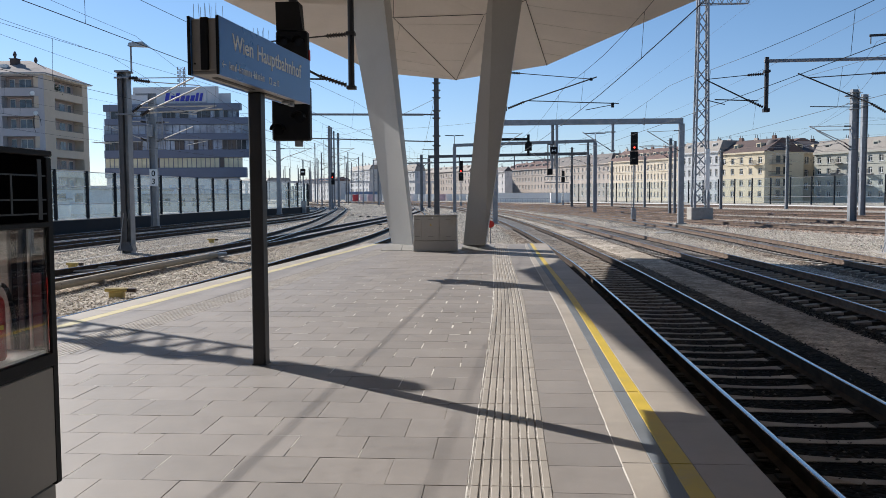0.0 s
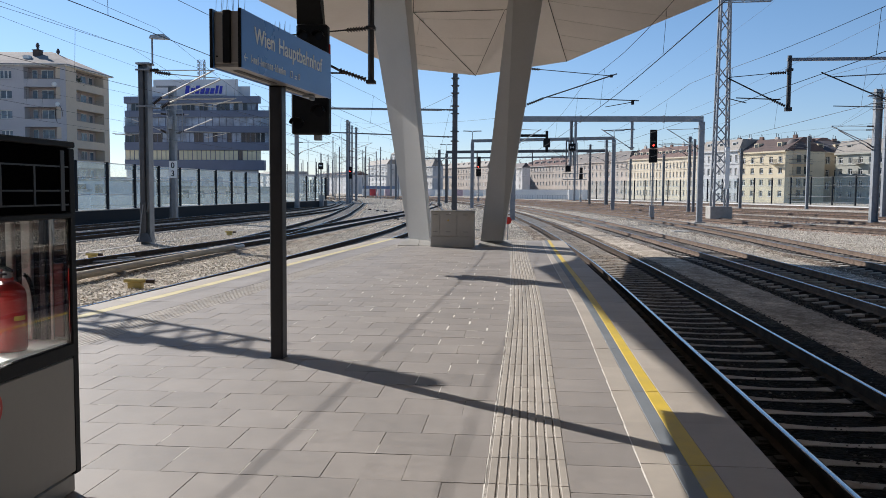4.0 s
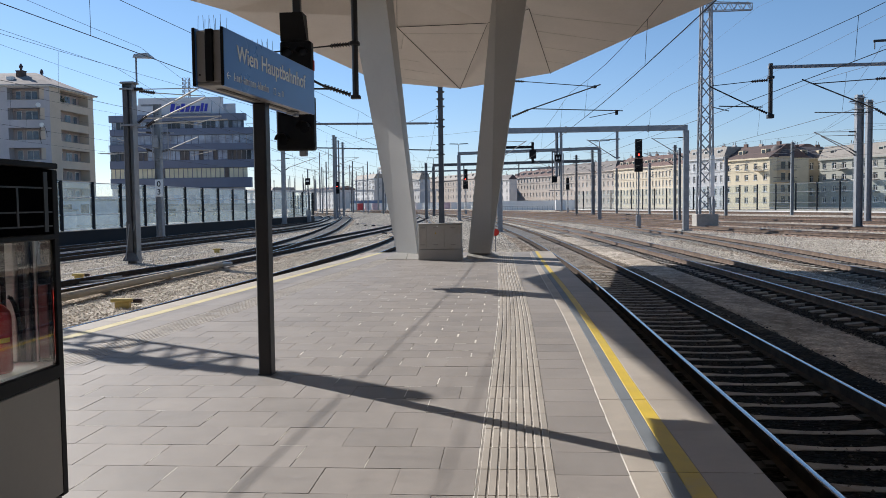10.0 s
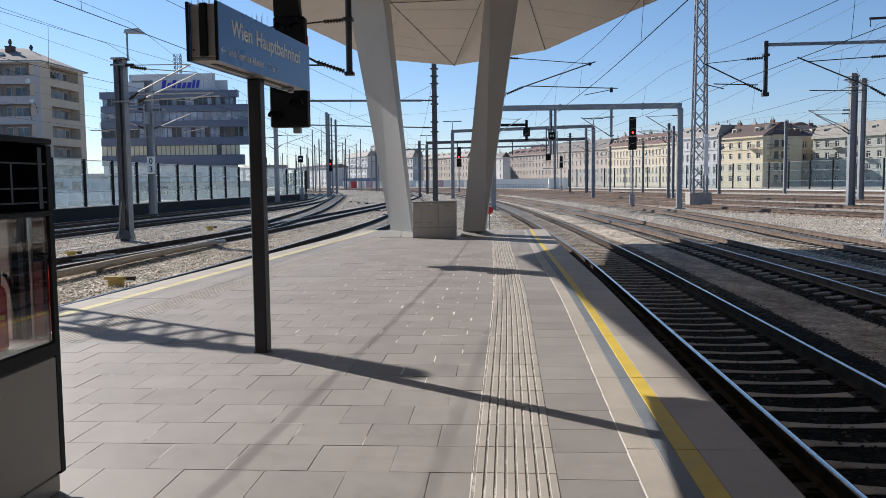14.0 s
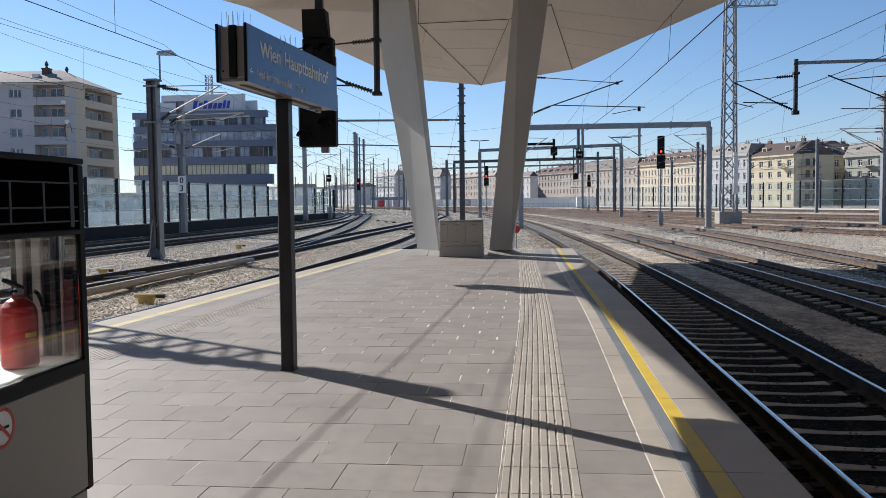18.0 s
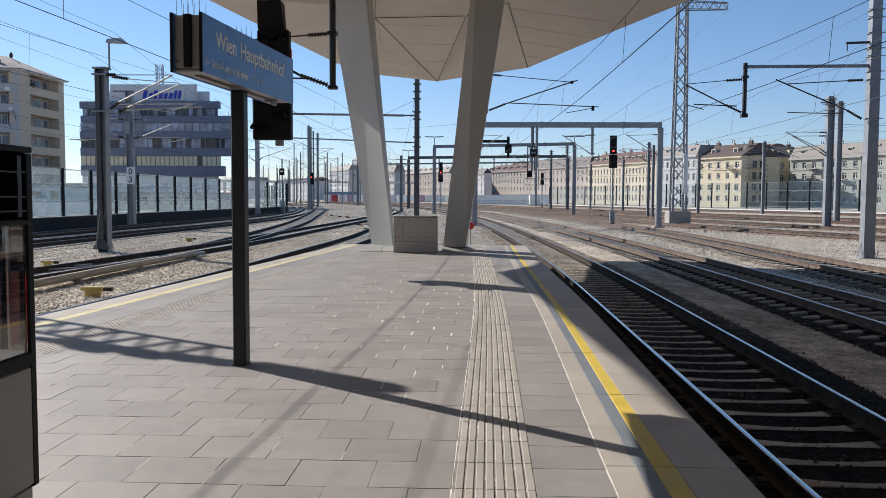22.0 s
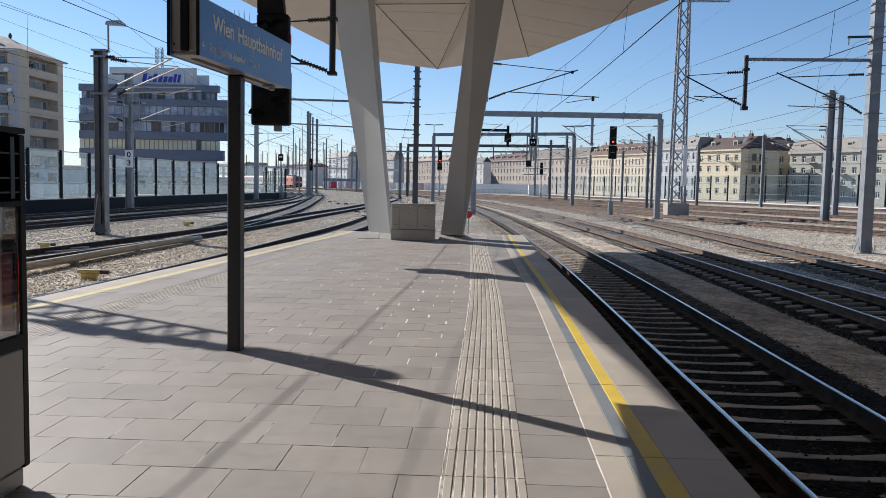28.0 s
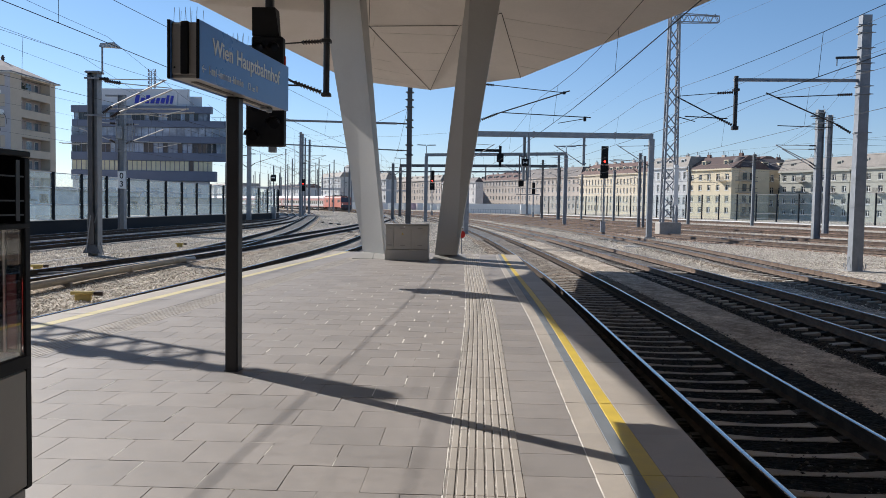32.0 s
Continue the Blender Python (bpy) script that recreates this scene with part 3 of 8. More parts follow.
def build_track(key, ctrl):
    line = smooth_line(ctrl, 2.5)
    tr = thing("railway_track", (0, 0, 0), TRACK_LABEL.get(key, "railway track with rusty rails on sleepers in ballast"), "railway track", "tracks of the station", "structure")
    for s in (-0.753, 0.753):
        pts = []
        for i, p in enumerate(line):
            d = (line[min(i + 1, len(line) - 1)] - line[max(i - 1, 0)]).normalized()
            pts.append((p.x + d.y * s, p.y - d.x * s, RAIL))
        mb = Mesher().sweep(pts, HEAD, m=0)
        mb.sweep(pts, TOP, m=1)
        # right-hand tracks take the sunlit rust tone, the others the shaded one
        part("rail", mb, ["rail_sunlit" if key in ("two", "three", "four", "five", "six", "seven", "eight", "nine") else "rail", "rail_top"], tr)
    far = Mesher()
    near = NEAR.get(key, (1, 0))
    for p, h in along(line, 0.553 if key == "one" else 0.6):
        if near[0] < p.y < near[1]:
            part("sleeper", sleeper_mesh, None, tr, m=pose(p.x, p.y, RAIL - 0.172, 0, 0, math.degrees(h)))
        elif -12 < p.y < 190:
            c, s = math.cos(h), math.sin(h)
            vs = []
            for z, w, l in ((-0.1, 0.15, 1.3), (0.0, 0.115, 1.28)):
                vs += [(p.x + c * a - s * b, p.y + s * a + c * b, RAIL - 0.172 + z) for a, b in ((-l, -w), (l, -w), (l, w), (-l, w))]
            far.add(vs, [(4, 5, 6, 7), (0, 1, 5, 4), (1, 2, 6, 5), (2, 3, 7, 6), (3, 0, 4, 7)])
    ob = part("sleepers_beyond", far, "sleeper_rusty" if key in ("four", "five", "six", "seven", "eight", "nine") else "sleeper", tr)
    tagged(ob, kind="stuff")
    # darker stone between and beside the rails; tracks one to three carry painted shade
    bed_mb = Mesher()
    wide = 2.4 if key in ("four", "five", "six", "seven", "eight", "nine") else 1.75
    crib = -0.184 if key == "one" else (-0.178 if key in ("a", "b", "branch") else -0.222)
    prof = [(-wide, -0.245), (-1.45, crib - 0.006), (-0.85, crib), (-0.55, crib + 0.002), (0.0, crib - 0.012), (0.55, crib + 0.002), (0.85, crib), (1.45, crib - 0.006), (wide, -0.245), (wide, -0.3), (-wide, -0.3)]
    bed_mb.sweep([(p.x, p.y, RAIL) for p in line], prof)
    ob = part("track_bed", bed_mb, "ballast_rust" if key in ("four", "five", "six", "seven", "eight", "nine") else ("ballast_rail" if key in ("one", "two", "three") else "ballast_worn"), tr, "brown ballast between the rails")
    tagged(ob, kind="stuff")
    return tr


for _k, _c in TRACKS.items():
    build_track(_k, _c)

# ---- canopy ----
def canopy():
    eye = Vector((-0.011, 0.182, 1.582))

    def out(p, k):
        return eye + (Vector(p) - eye) * k

    V, Rr, Ll = out((-2.49, 47.94, 8.12), 0.79), out((2.35, 42.95, 8.11), 0.8), Vector((-5.79, 38.93, 7.29))
    A, B = out((-3.91, 30.97, 8.1), 1.05), out((-0.57, 30.7, 8.1), 1.05)
    C, D = out((0.86, 28.66, 8.1), 0.98), out((-5.2, 28.9, 8.1), 1.03)
    E, W = out((6.61, 29.2, 8.1), 0.92), Vector((-9.2, 27.7, 8.1))
    E2, W2 = Vector((10.5, 17.0, 8.3)), Vector((-10.09, 25.7, 8.1))
    E3, W3 = Vector((10.0, -40.0, 8.6)), Vector((-9.08, 15.42, 8.1))
    W4 = Vector((-7.6, -40.0, 8.6))
    F, G = Vector((-0.71, 29.6, 9.9)), Vector((-3.72, 29.6, 9.95))
    mid = Vector((-1.5, 17.0, 9.0))
    E1 = out((5.0, 34.2, 8.1), 0.86)
    S1 = Vector((-9.55, 21.5, 8.1))
    W1 = Vector((-8.0, 35.7, 8.1))
    pts = [V, Rr, Ll, A, B, C, D, E, W, E2, W2, E3, W3, W4, F, G, mid, E1, W1, S1]
    faces = [(0, 3, 4), (0, 4, 5, 1), (0, 2, 3), (2, 6, 3), (1, 5, 7, 17), (2, 18, 8, 6), (3, 15, 14, 4), (4, 14, 5), (3, 6, 15), (5, 14, 16, 9, 7), (6, 8, 10, 19, 12, 16, 15), (15, 16, 14), (16, 12, 13, 11, 9)]
    rim = [0, 1, 17, 7, 9, 11, 13, 12, 19, 10, 8, 18, 2]
    roof = thing("station_canopy", (0, 0, 0), "large white faceted platform canopy on two leaning columns", "canopy")
    mb = Mesher().add(pts, faces)
    n = len(rim)
    mb.add([pts[i] for i in rim] + [pts[i] + Vector((0, 0, 0.5)) for i in rim], [(i, (i + 1) % n, n + (i + 1) % n, n + i) for i in range(n)])
    me_top = [pts[i] + Vector((0, 0, 0.5)) for i in rim] + [Vector((-0.5, 22, 11.0))]
    mb.add(me_top, [(i, (i + 1) % n, n) for i in range(n)])
    part("soffit", mb, "soffit", roof, "pale faceted soffit panels")
    # dark shadow joints along the folds and fine panel seams
    folds = [(0, 3), (0, 4), (3, 4), (4, 5), (5, 1), (6, 2), (3, 6), (4, 14), (3, 15)]
    for i, j in folds:
        a, b = pts[i] - Vector((0, 0, 0.012)), pts[j] - Vector((0, 0, 0.012))
        part("fold_joint", Mesher().bar(a, b, 0.019, 0.016), "joint_dark", roof)
    for tri in ((0, 3, 4), (0, 4, 1), (4, 5, 1), (1, 5, 17), (5, 7, 17), (0, 2, 6), (0, 6, 3), (2, 18, 6), (18, 8, 6)):
        a, b, c = (pts[i] for i in tri)
        y_lo, y_hi = min(a.y, b.y, c.y), max(a.y, b.y, c.y)
        y = math.ceil(y_lo / 1.5) * 1.5
        while y < y_hi:
            hits = []
            for p, q in ((a, b), (b, c), (c, a)):
                if (p.y - y) * (q.y - y) < 0:
                    hits.append(p.lerp(q, (y - p.y) / (q.y - p.y)))
            if len(hits) == 2 and (hits[0] - hits[1]).length > 0.5:
                part("panel_seam", Mesher().bar(hits[0] - Vector((0, 0, 0.004)), hits[1] - Vector((0, 0, 0.004)), 0.009, 0.006), "soffit_seam", roof)
            y += 1.5
    for low, high in (
        ([(-3.5, 26.75), (-3.47, 26.68), (-2.72, 25.8), (-2.69, 26.3), (-2.8, 27.2), (-3.35, 27.3)], [(-4.83, 26.9), (-3.83, 26.0), (-3.55, 25.7), (-3.4, 26.3), (-3.6, 27.3), (-4.6, 27.5)]),
        ([(-1.16, 26.1), (-0.47, 25.85), (-0.44, 26.2), (-0.5, 26.75), (-1.05, 26.8)], [(-0.27, 26.0), (-0.22, 25.7), (0.69, 26.1), (0.6, 27.0), (-0.2, 27.1)]),
    ):
        k = 9.5 / 7.65
        top = [Vector((a[0] + (b[0] - a[0]) * k, a[1] + (b[1] - a[1]) * k, 9.5)) for a, b in zip(low, high)]
        foot = [Vector((x, y, 0.03)) for x, y in low]
        part("column", Mesher().loft([out(p, 0.943) for p in foot], [out(p, 0.943) for p in top]), "column", roof, "tapered leaning column in pale grey paint")
    # low sloping feet, each in two castings with a joint between them
    for x0, x1, y0, t0, t1 in ((-3.43, -2.35, 23.8, -3.31, -2.5), (-1.14, -0.19, 24.1, -1.09, -0.45)):
        xm, tm = (x0 + x1) / 2 + 0.05, (t0 + t1) / 2 + 0.05
        for a, b, c, d in ((x0, xm - 0.006, t0, tm - 0.006), (xm + 0.006, x1, tm + 0.006, t1)):
            part("foot_plate", Mesher().loft([(a, y0, 0.003), (b, y0, 0.003), (b, 26.0, 0.003), (a, 26.0, 0.003)], [(a, y0, 0.012), (b, y0, 0.012), (b, 26.0, 0.012), (a, 26.0, 0.012)])
                 .loft([(a, y0, 0.012), (b, y0, 0.012), (b, 26.0, 0.012), (a, 26.0, 0.012)], [(c, y0 + 0.55, 0.125), (d, y0 + 0.55, 0.125), (d, 25.6, 0.125), (c, 25.6, 0.125)]), "foot_grey", roof, "low sloping grey foot")


canopy()

# roofs and walls out of view behind the camera, added to hold back sky light
sky_block = thing("station_hall_roof", (0, 0, 0), "added unseen roof over the platforms behind, holding back sky light", "roof", kind="structure")
part("roof_slab", Mesher().box(-70, 90, -190, -40.5, 8.7, 9.6), "soffit", sky_block)
part("roof_slab", Mesher().box(11.5, 80, -40, 17, 8.7, 9.4), "soffit", sky_block)
part("roof_slab", Mesher().box(-70, -11.5, -40, -3, 8.7, 9.4), "soffit", sky_block)
part("end_wall", Mesher().box(-70, 90, -191, -190.2, -0.8, 8.6), "wall_hall", sky_block)
part("side_wall", Mesher().box(90.2, 91, -190, -30, -0.8, 9.6), "wall_hall", sky_block)
part("side_wall", Mesher().box(-71, -70.2, -190, -30, -0.8, 9.6), "wall_hall", sky_block)


# ---- platform sign ----
def text_mesh(body, size, name):
    cu = bpy.data.curves.new(name, "FONT")
    cu.body, cu.size, cu.extrude, cu.offset = body, size, 0.002, 0.012 * size
    ob = bpy.data.objects.new(name, cu)
    scene.collection.objects.link(ob)
    dg = bpy.context.evaluated_depsgraph_get()
    me = bpy.data.meshes.new_from_object(ob.evaluated_get(dg))
    bpy.data.objects.remove(ob)
    me.name = name
    return me


def station_sign():
    s = thing("station_sign", (0, 0, 0), "blue station name sign on a dark steel post on the platform", "sign", m=pose(-2.26, 7.815, 0, 0, 0, -5.3))
    part("post", Mesher().cbox(-0.062, 0.062, -0.062, 0.062, 0.0, 2.535, 0.012), "dark_steel", s)
    part("base_plate", Mesher().cbox(-0.068, 0.068, -0.068, 0.068, 0.001, 0.012, 0.003), "dark_steel", s)
    y0, y1, z0, z1 = -1.213, 1.007, 2.57, 2.985
    part("case", Mesher().cbox(-0.045, 0.162, y0 + 0.012, y1 - 0.012, z0 - 0.006, z1 - 0.022, 0.008), "sign_metal", s, "aluminium sign case")
    part("end_channel", Mesher().cbox(0.035, 0.098, y0 - 0.012, y0 + 0.04, z0 - 0.004, z1 - 0.012, 0.006), "black", s)
    part("underside_tray", Mesher().cbox(-0.045, 0.162, y0 + 0.02, y1 - 0.02, z0 - 0.034, z0 - 0.008, 0.004), "sign_metal", s)
    for y in (-0.62, 0.4):
        part("light_strip", Mesher().cbox(0.03, 0.085, y - 0.4, y + 0.4, z0 - 0.04, z0 - 0.0345, 0.002), "concrete_dark", s)
    face = part("face_panel", Mesher().cbox(0.164, 0.19, y0, y1, z0 - 0.04, z1, 0.005), "sign_blue", s, "blue enamel face with white lettering")
    part("face_panel", Mesher().cbox(-0.073, -0.047, y0, y1, z0 - 0.04, z1, 0.005), "sign_blue", s)
    for x0, x1 in ((0.165, 0.189), (-0.072, -0.048)):
        part("panel_edge", Mesher().cbox(x0, x1, y0 - 0.012, y0 - 0.002, z0 - 0.04, z1, 0.003), "black", s)
    part("case_screw", Mesher().rod((-0.02, y0 + 0.008, 2.62), (-0.02, y0 + 0.0125, 2.62), 0.008, 8), "black", s)
    turned = Euler((radians(90), 0, radians(90))).to_matrix().to_4x4()
    at = -0.965
    for word, width in (("Wien", 0.43), ("Hauptbahnhof", 1.17)):
        me = text_mesh(word, 0.185, "lettering")
        me.materials.append(M["white"])
        w = max(v.co.x for v in me.vertices)
        ob = new("lettering", me)
        ob.parent = face
        ob.matrix_basis = Matrix.Translation((0.1915, at, 2.762)) @ turned @ Matrix.Diagonal((width / w, 1.0, 1, 1))
        at += width + 0.085
    line = Mesher()
    x = -1.03
    for wd, tall in ((0.05, 1), (0.04, 0), (0.032, 0), (0.022, 1), (0.035, 2), (0.045, 1), (0.045, 0), (0.045, 0), (0.045, 0), (0.042, 0), (0.032, 0), (0.035, 2), (0.044, 1), (0.032, 1), (0.03, 0), (0.042, 0), (0.045, 1), (0.042, 0)):
        if tall == 2:
            line.box(0.1905, 0.1925, x + 0.006, x + wd - 0.008, 2.612, 2.619)
        else:
            line.box(0.1905, 0.1925, x, x + 0.0085, 2.592, 2.656 if tall else 2.638)
            line.box(0.1905, 0.1925, x + wd - 0.02, x + wd - 0.0125, 2.592, 2.634)
            line.box(0.1905, 0.1925, x + 0.0085, x + wd - 0.02, 2.611 if tall else 2.63, 2.618 if tall else 2.637)
        x += wd * 1.08
    tagged(part("small_lettering", line, "white", face, "row of small white bars"), kind="stuff")
    arrow = Mesher()
    arrow.bar((0.1915, -1.17, 2.618), (0.1915, -1.095, 2.618), 0.002, 0.007)
    for dz in (0.027, -0.027):
        arrow.bar((0.1915, -1.17, 2.618), (0.1915, -1.14, 2.618 + dz), 0.002, 0.007)
    part("arrow", arrow, "white", face)
    for a, b, c, d in ((-0.165, -0.11, 2.592, 2.652), (-0.06, 0.0, 2.592, 2.602), (-0.055, -0.005, 2.61, 2.624), (0.045, 0.08, 2.598, 2.65)):
        pic = Mesher()
        if b - a < 0.055 or d - c > 0.03:
            for y, z, w, h in ((a, c, 0.007, d - c), (b - 0.007, c, 0.007, d - c), (a, d - 0.007, b - a, 0.007), (a + 0.02, c, b - a - 0.02, 0.007)):
                pic.box(0.1905, 0.1925, y, y + w, z, z + h)
        else:
            pic.box(0.1905, 0.1925, a, b, c, d)
        part("pictogram", pic, "white", face)
    for y in (y0 + 0.03, y0 + 1.02):
        base = part("spike_strip", Mesher().cbox(-0.04, 0.16, y - 0.004, y + 0.13, z1 - 0.022, z1 - 0.016, 0.002), "galv", s)
        spikes = Mesher()
        for i in range(2):
            for k, sx in enumerate((-0.035, 0.015, 0.055, 0.105, 0.15)):
                spikes.rod((sx, y + i * 0.12, z1 - 0.018), (sx + 0.006 * (-1) ** k, y + i * 0.12, z1 + 0.1), 0.0017, 4)
        tagged(part("bird_spikes", spikes, "galv", base), kind="stuff")
    part("lamp_bracket", Mesher().cbox(0.0, 0.1, y1 - 0.35, y1 - 0.22, z0 - 0.062, z0 - 0.036, 0.008).cbox(0.06, 0.1, y1 - 0.33, y1 - 0.24, z0 - 0.085, z0 - 0.062, 0.006), "galv", s)


station_sign()


# ---- extinguisher kiosk ----
def kiosk():
    X, yb, yf, xl = -2.3, 1.7, 4.3, -2.69
    k = thing("platform_kiosk", (X, yf, 0), "glazed platform kiosk with beige panels and black glossy top band", "kiosk")
    L, Dp = yb - yf, xl - X
    part("plinth", Mesher().cbox(Dp + 0.02, -0.02, L + 0.02, -0.02, 0.0, 0.1, 0.008), "kiosk", k)
    for x0, x1 in ((-0.03, 0.0), (Dp, Dp + 0.03)):
        part("side_panel", Mesher().cbox(x0, x1, L + 0.03, -0.03, 0.115, 0.715, 0.006), "kiosk", k, "beige metal side panel")
    part("end_panel", Mesher().cbox(Dp + 0.005, -0.005, -0.029, 0.0, 0.1, 0.74, 0.006), "kiosk", k)
    part("end_panel", Mesher().cbox(Dp + 0.005, -0.005, L, L + 0.029, 0.1, 0.74, 0.006), "kiosk", k)
    part("floor_shelf", Mesher().cbox(Dp + 0.035, -0.035, L + 0.035, -0.035, 0.77, 0.8, 0.004), "white_paint", k)
    part("top_band", Mesher().cbox(Dp, 0.0, L, 0.0, 1.455, 1.785, 0.008), "kiosk_black", k, "glossy black upper band")
    rails = Mesher()
    for z in (1.5, 1.57, 1.69):
        rails.box(0.0005, 0.004, -0.95, -0.06, z - 0.004, z + 0.004)
    for y in (-0.9, -0.62, -0.36):
        rails.box(0.0005, 0.005, y - 0.008, y + 0.008, 1.5, 1.69)
    rails.box(0.0005, 0.006, -0.135, -0.1, 1.47, 1.77)
    part("band_strip", rails, "dark_steel", k, "thin dark strips on the black band")
    part("roof_cap", Mesher().cbox(Dp - 0.006, 0.006, L - 0.006, 0.006, 1.788, 1.818, 0.006), "black", k)
    sill = Mesher()
    for x0, x1 in ((-0.034, 0.004), (Dp - 0.004, Dp + 0.034)):
        sill.cbox(x0, x1, L, 0.002, 0.718, 0.79, 0.006)
        sill.cbox(x0, x1, L, 0.002, 1.43, 1.46, 0.006)
    part("glass_frame", sill, "black", k)
    for x0, x1 in ((-0.04, 0.003), (Dp - 0.003, Dp + 0.04)):
        part("corner_post", Mesher().cbox(x0, x1, -0.052, 0.003, 0.1, 1.784, 0.006), "black", k)
        part("corner_post", Mesher().cbox(x0, x1, L - 0.003, L + 0.05, 0.1, 1.784, 0.006), "black", k)
    for x0, x1 in ((-0.018, -0.01), (Dp + 0.01, Dp + 0.018)):
        g = part("side_pane", Mesher().box(x0, x1, L + 0.052, -0.054, 0.792, 1.428), "glass", k)
        g.visible_shadow = False
    part("end_pane", Mesher().cbox(Dp + 0.045, -0.045, -0.034, -0.02, 0.792, 1.428, 0.002), "black", k, "dark end pane")
    part("back_profile", Mesher().cbox(Dp + 0.05, Dp + 0.085, -0.075, -0.038, 0.802, 1.45, 0.004), "sign_metal", k)
    part("back_profile", Mesher().cbox(Dp + 0.13, Dp + 0.18, -0.07, -0.038, 0.802, 1.45, 0.004), "sign_metal", k)
    part("back_profile", Mesher().cbox(Dp + 0.22, Dp + 0.25, -0.06, -0.038, 0.802, 1.45, 0.004), "dark_steel", k)
    part("inner_post", Mesher().cbox(-0.115, -0.1, -0.06, -0.04, 0.802, 1.45, 0.003), "sign_metal", k)
    # a dull red strip stands in for the red reflection in the glass
    part("red_reflection_strip", Mesher().cbox(-0.11, -0.05, -0.052, -0.038, 0.82, 1.2, 0.003), "red_dull", k)
    ring = Mesher()
    for i in range(40):
        a0, a1 = 2 * math.pi * i / 40, 2 * math.pi * (i + 1) / 40
        vs = [(0.003, -0.74 + r * math.cos(a), 0.615 + r * math.sin(a)) for a, r in ((a0, 0.073), (a0, 0.09), (a1, 0.09), (a1, 0.073))]
        ring.add(vs, [(0, 1, 2, 3)])
    ring.bar((0.003, -0.795, 0.67), (0.003, -0.685, 0.56), 0.0015, 0.016)
    disc = Mesher().add([(0.0015, -0.74 + 0.09 * math.cos(2 * math.pi * i / 40), 0.615 + 0.09 * math.sin(2 * math.pi * i / 40)) for i in range(40)], [tuple(range(40))])
    d = part("notice_disc", disc, "white_paint", k, "white round no-smoking notice")
    part("notice_ring", ring, "red", d)
    cig = Mesher().box(0.0022, 0.0028, -0.79, -0.69, 0.607, 0.62)
    part("cigarette_mark", cig, "black", d)


def extinguisher(x, y):
    e = thing("fire_extinguisher", (x, y, 0.802), "red fire extinguisher standing inside the glazed kiosk", "fire extinguisher", "extinguishers in the kiosk")
    mb, prof = Mesher(), [(0.078, 0.0), (0.084, 0.012), (0.084, 0.265), (0.077, 0.295), (0.052, 0.322), (0.03, 0.334), (0.03, 0.35)]
    n = 20
    for (r0, z0), (r1, z1) in zip(prof, prof[1:]):
        vs = [(r * math.cos(2 * math.pi * i / n), r * math.sin(2 * math.pi * i / n), z) for r, z in ((r0, z0), (r1, z1)) for i in range(n)]
        mb.add(vs, [(i, (i + 1) % n, n + (i + 1) % n, n + i) for i in range(n)])
    part("cylinder", mb, "red_steel", e, "glossy red cylinder")
    part("valve", Mesher().rod((0, 0, 0.345), (0, 0, 0.38), 0.02, 10), "galv", e)
    part("handle", Mesher().bar((0.0, 0.03, 0.38), (0.0, -0.1, 0.43), 0.025, 0.016).bar((0, 0.02, 0.365), (0, -0.09, 0.375), 0.02, 0.01), "black", e)
    part("hose", Mesher().path([Vector((0.07 + 0.03 * math.sin(t), 0.02 + 0.03 * t, 0.365 - 0.08 * t * t)) for t in [i * 0.2 for i in range(10)]], 0.01, 6), "black", e)
    lab = Mesher()
    for i in range(3):
        a0, a1 = radians(-40 + 14 * i), radians(-26 + 14 * i)
        lab.add([(0.0852 * math.cos(a), 0.0852 * math.sin(a), z) for a, z in ((a0, 0.15), (a1, 0.15), (a1, 0.172), (a0, 0.172))], [(0, 1, 2, 3)])
    part("instruction_label", lab, "yellow", e, "yellow instruction label")


kiosk()
extinguisher(-2.47, 3.97)


# ---- control cabinet at the platform end ----
def control_cabinet():
    c = thing("control_cabinet", (-1.838, 23.75, 0), "beige three-door control cabinet between the columns", "cabinet")
    part("plinth", Mesher().cbox(-0.62, 0.62, -0.24, 0.24, 0.0, 0.3, 0.008), "cabinet", c)
    part("body", Mesher().cbox(-0.61, 0.61, -0.22, 0.23, 0.303, 1.0, 0.012), "cabinet", c)
    part("lid", Mesher().cbox(-0.625, 0.625, -0.25, 0.245, 1.002, 1.03, 0.008), "cabinet", c)
    for i, (a, b) in enumerate(((-0.605, -0.375), (-0.365, 0.12), (0.13, 0.605))):
        d = part("door", Mesher().cbox(a, b, -0.24, -0.222, 0.315, 0.99, 0.005), "cabinet", c)
        m = (a + b) / 2
        for z in (0.9, 0.42):
            part("louvre", Mesher().cbox(m - 0.07, m + 0.07, -0.247, -0.24, z, z + 0.02, 0.003), "foot_grey", d)
        if i == 1:
            part("lock_plate", Mesher().rod((m + 0.05, -0.25, 0.95), (m + 0.05, -0.24, 0.95), 0.025, 12), "white_paint", d)
            part("warning_triangle", Mesher().add([(m - 0.03, -0.2425, 0.73), (m + 0.03, -0.2425, 0.73), (m, -0.2425, 0.79)], [(0, 1, 2)]), "yellow", d)


control_cabinet()


# ---- paving ----
P_ROW, P_COL, ROW0, COL0 = 0.448, 0.457, 4.62, -0.19
slab_c = 0.006


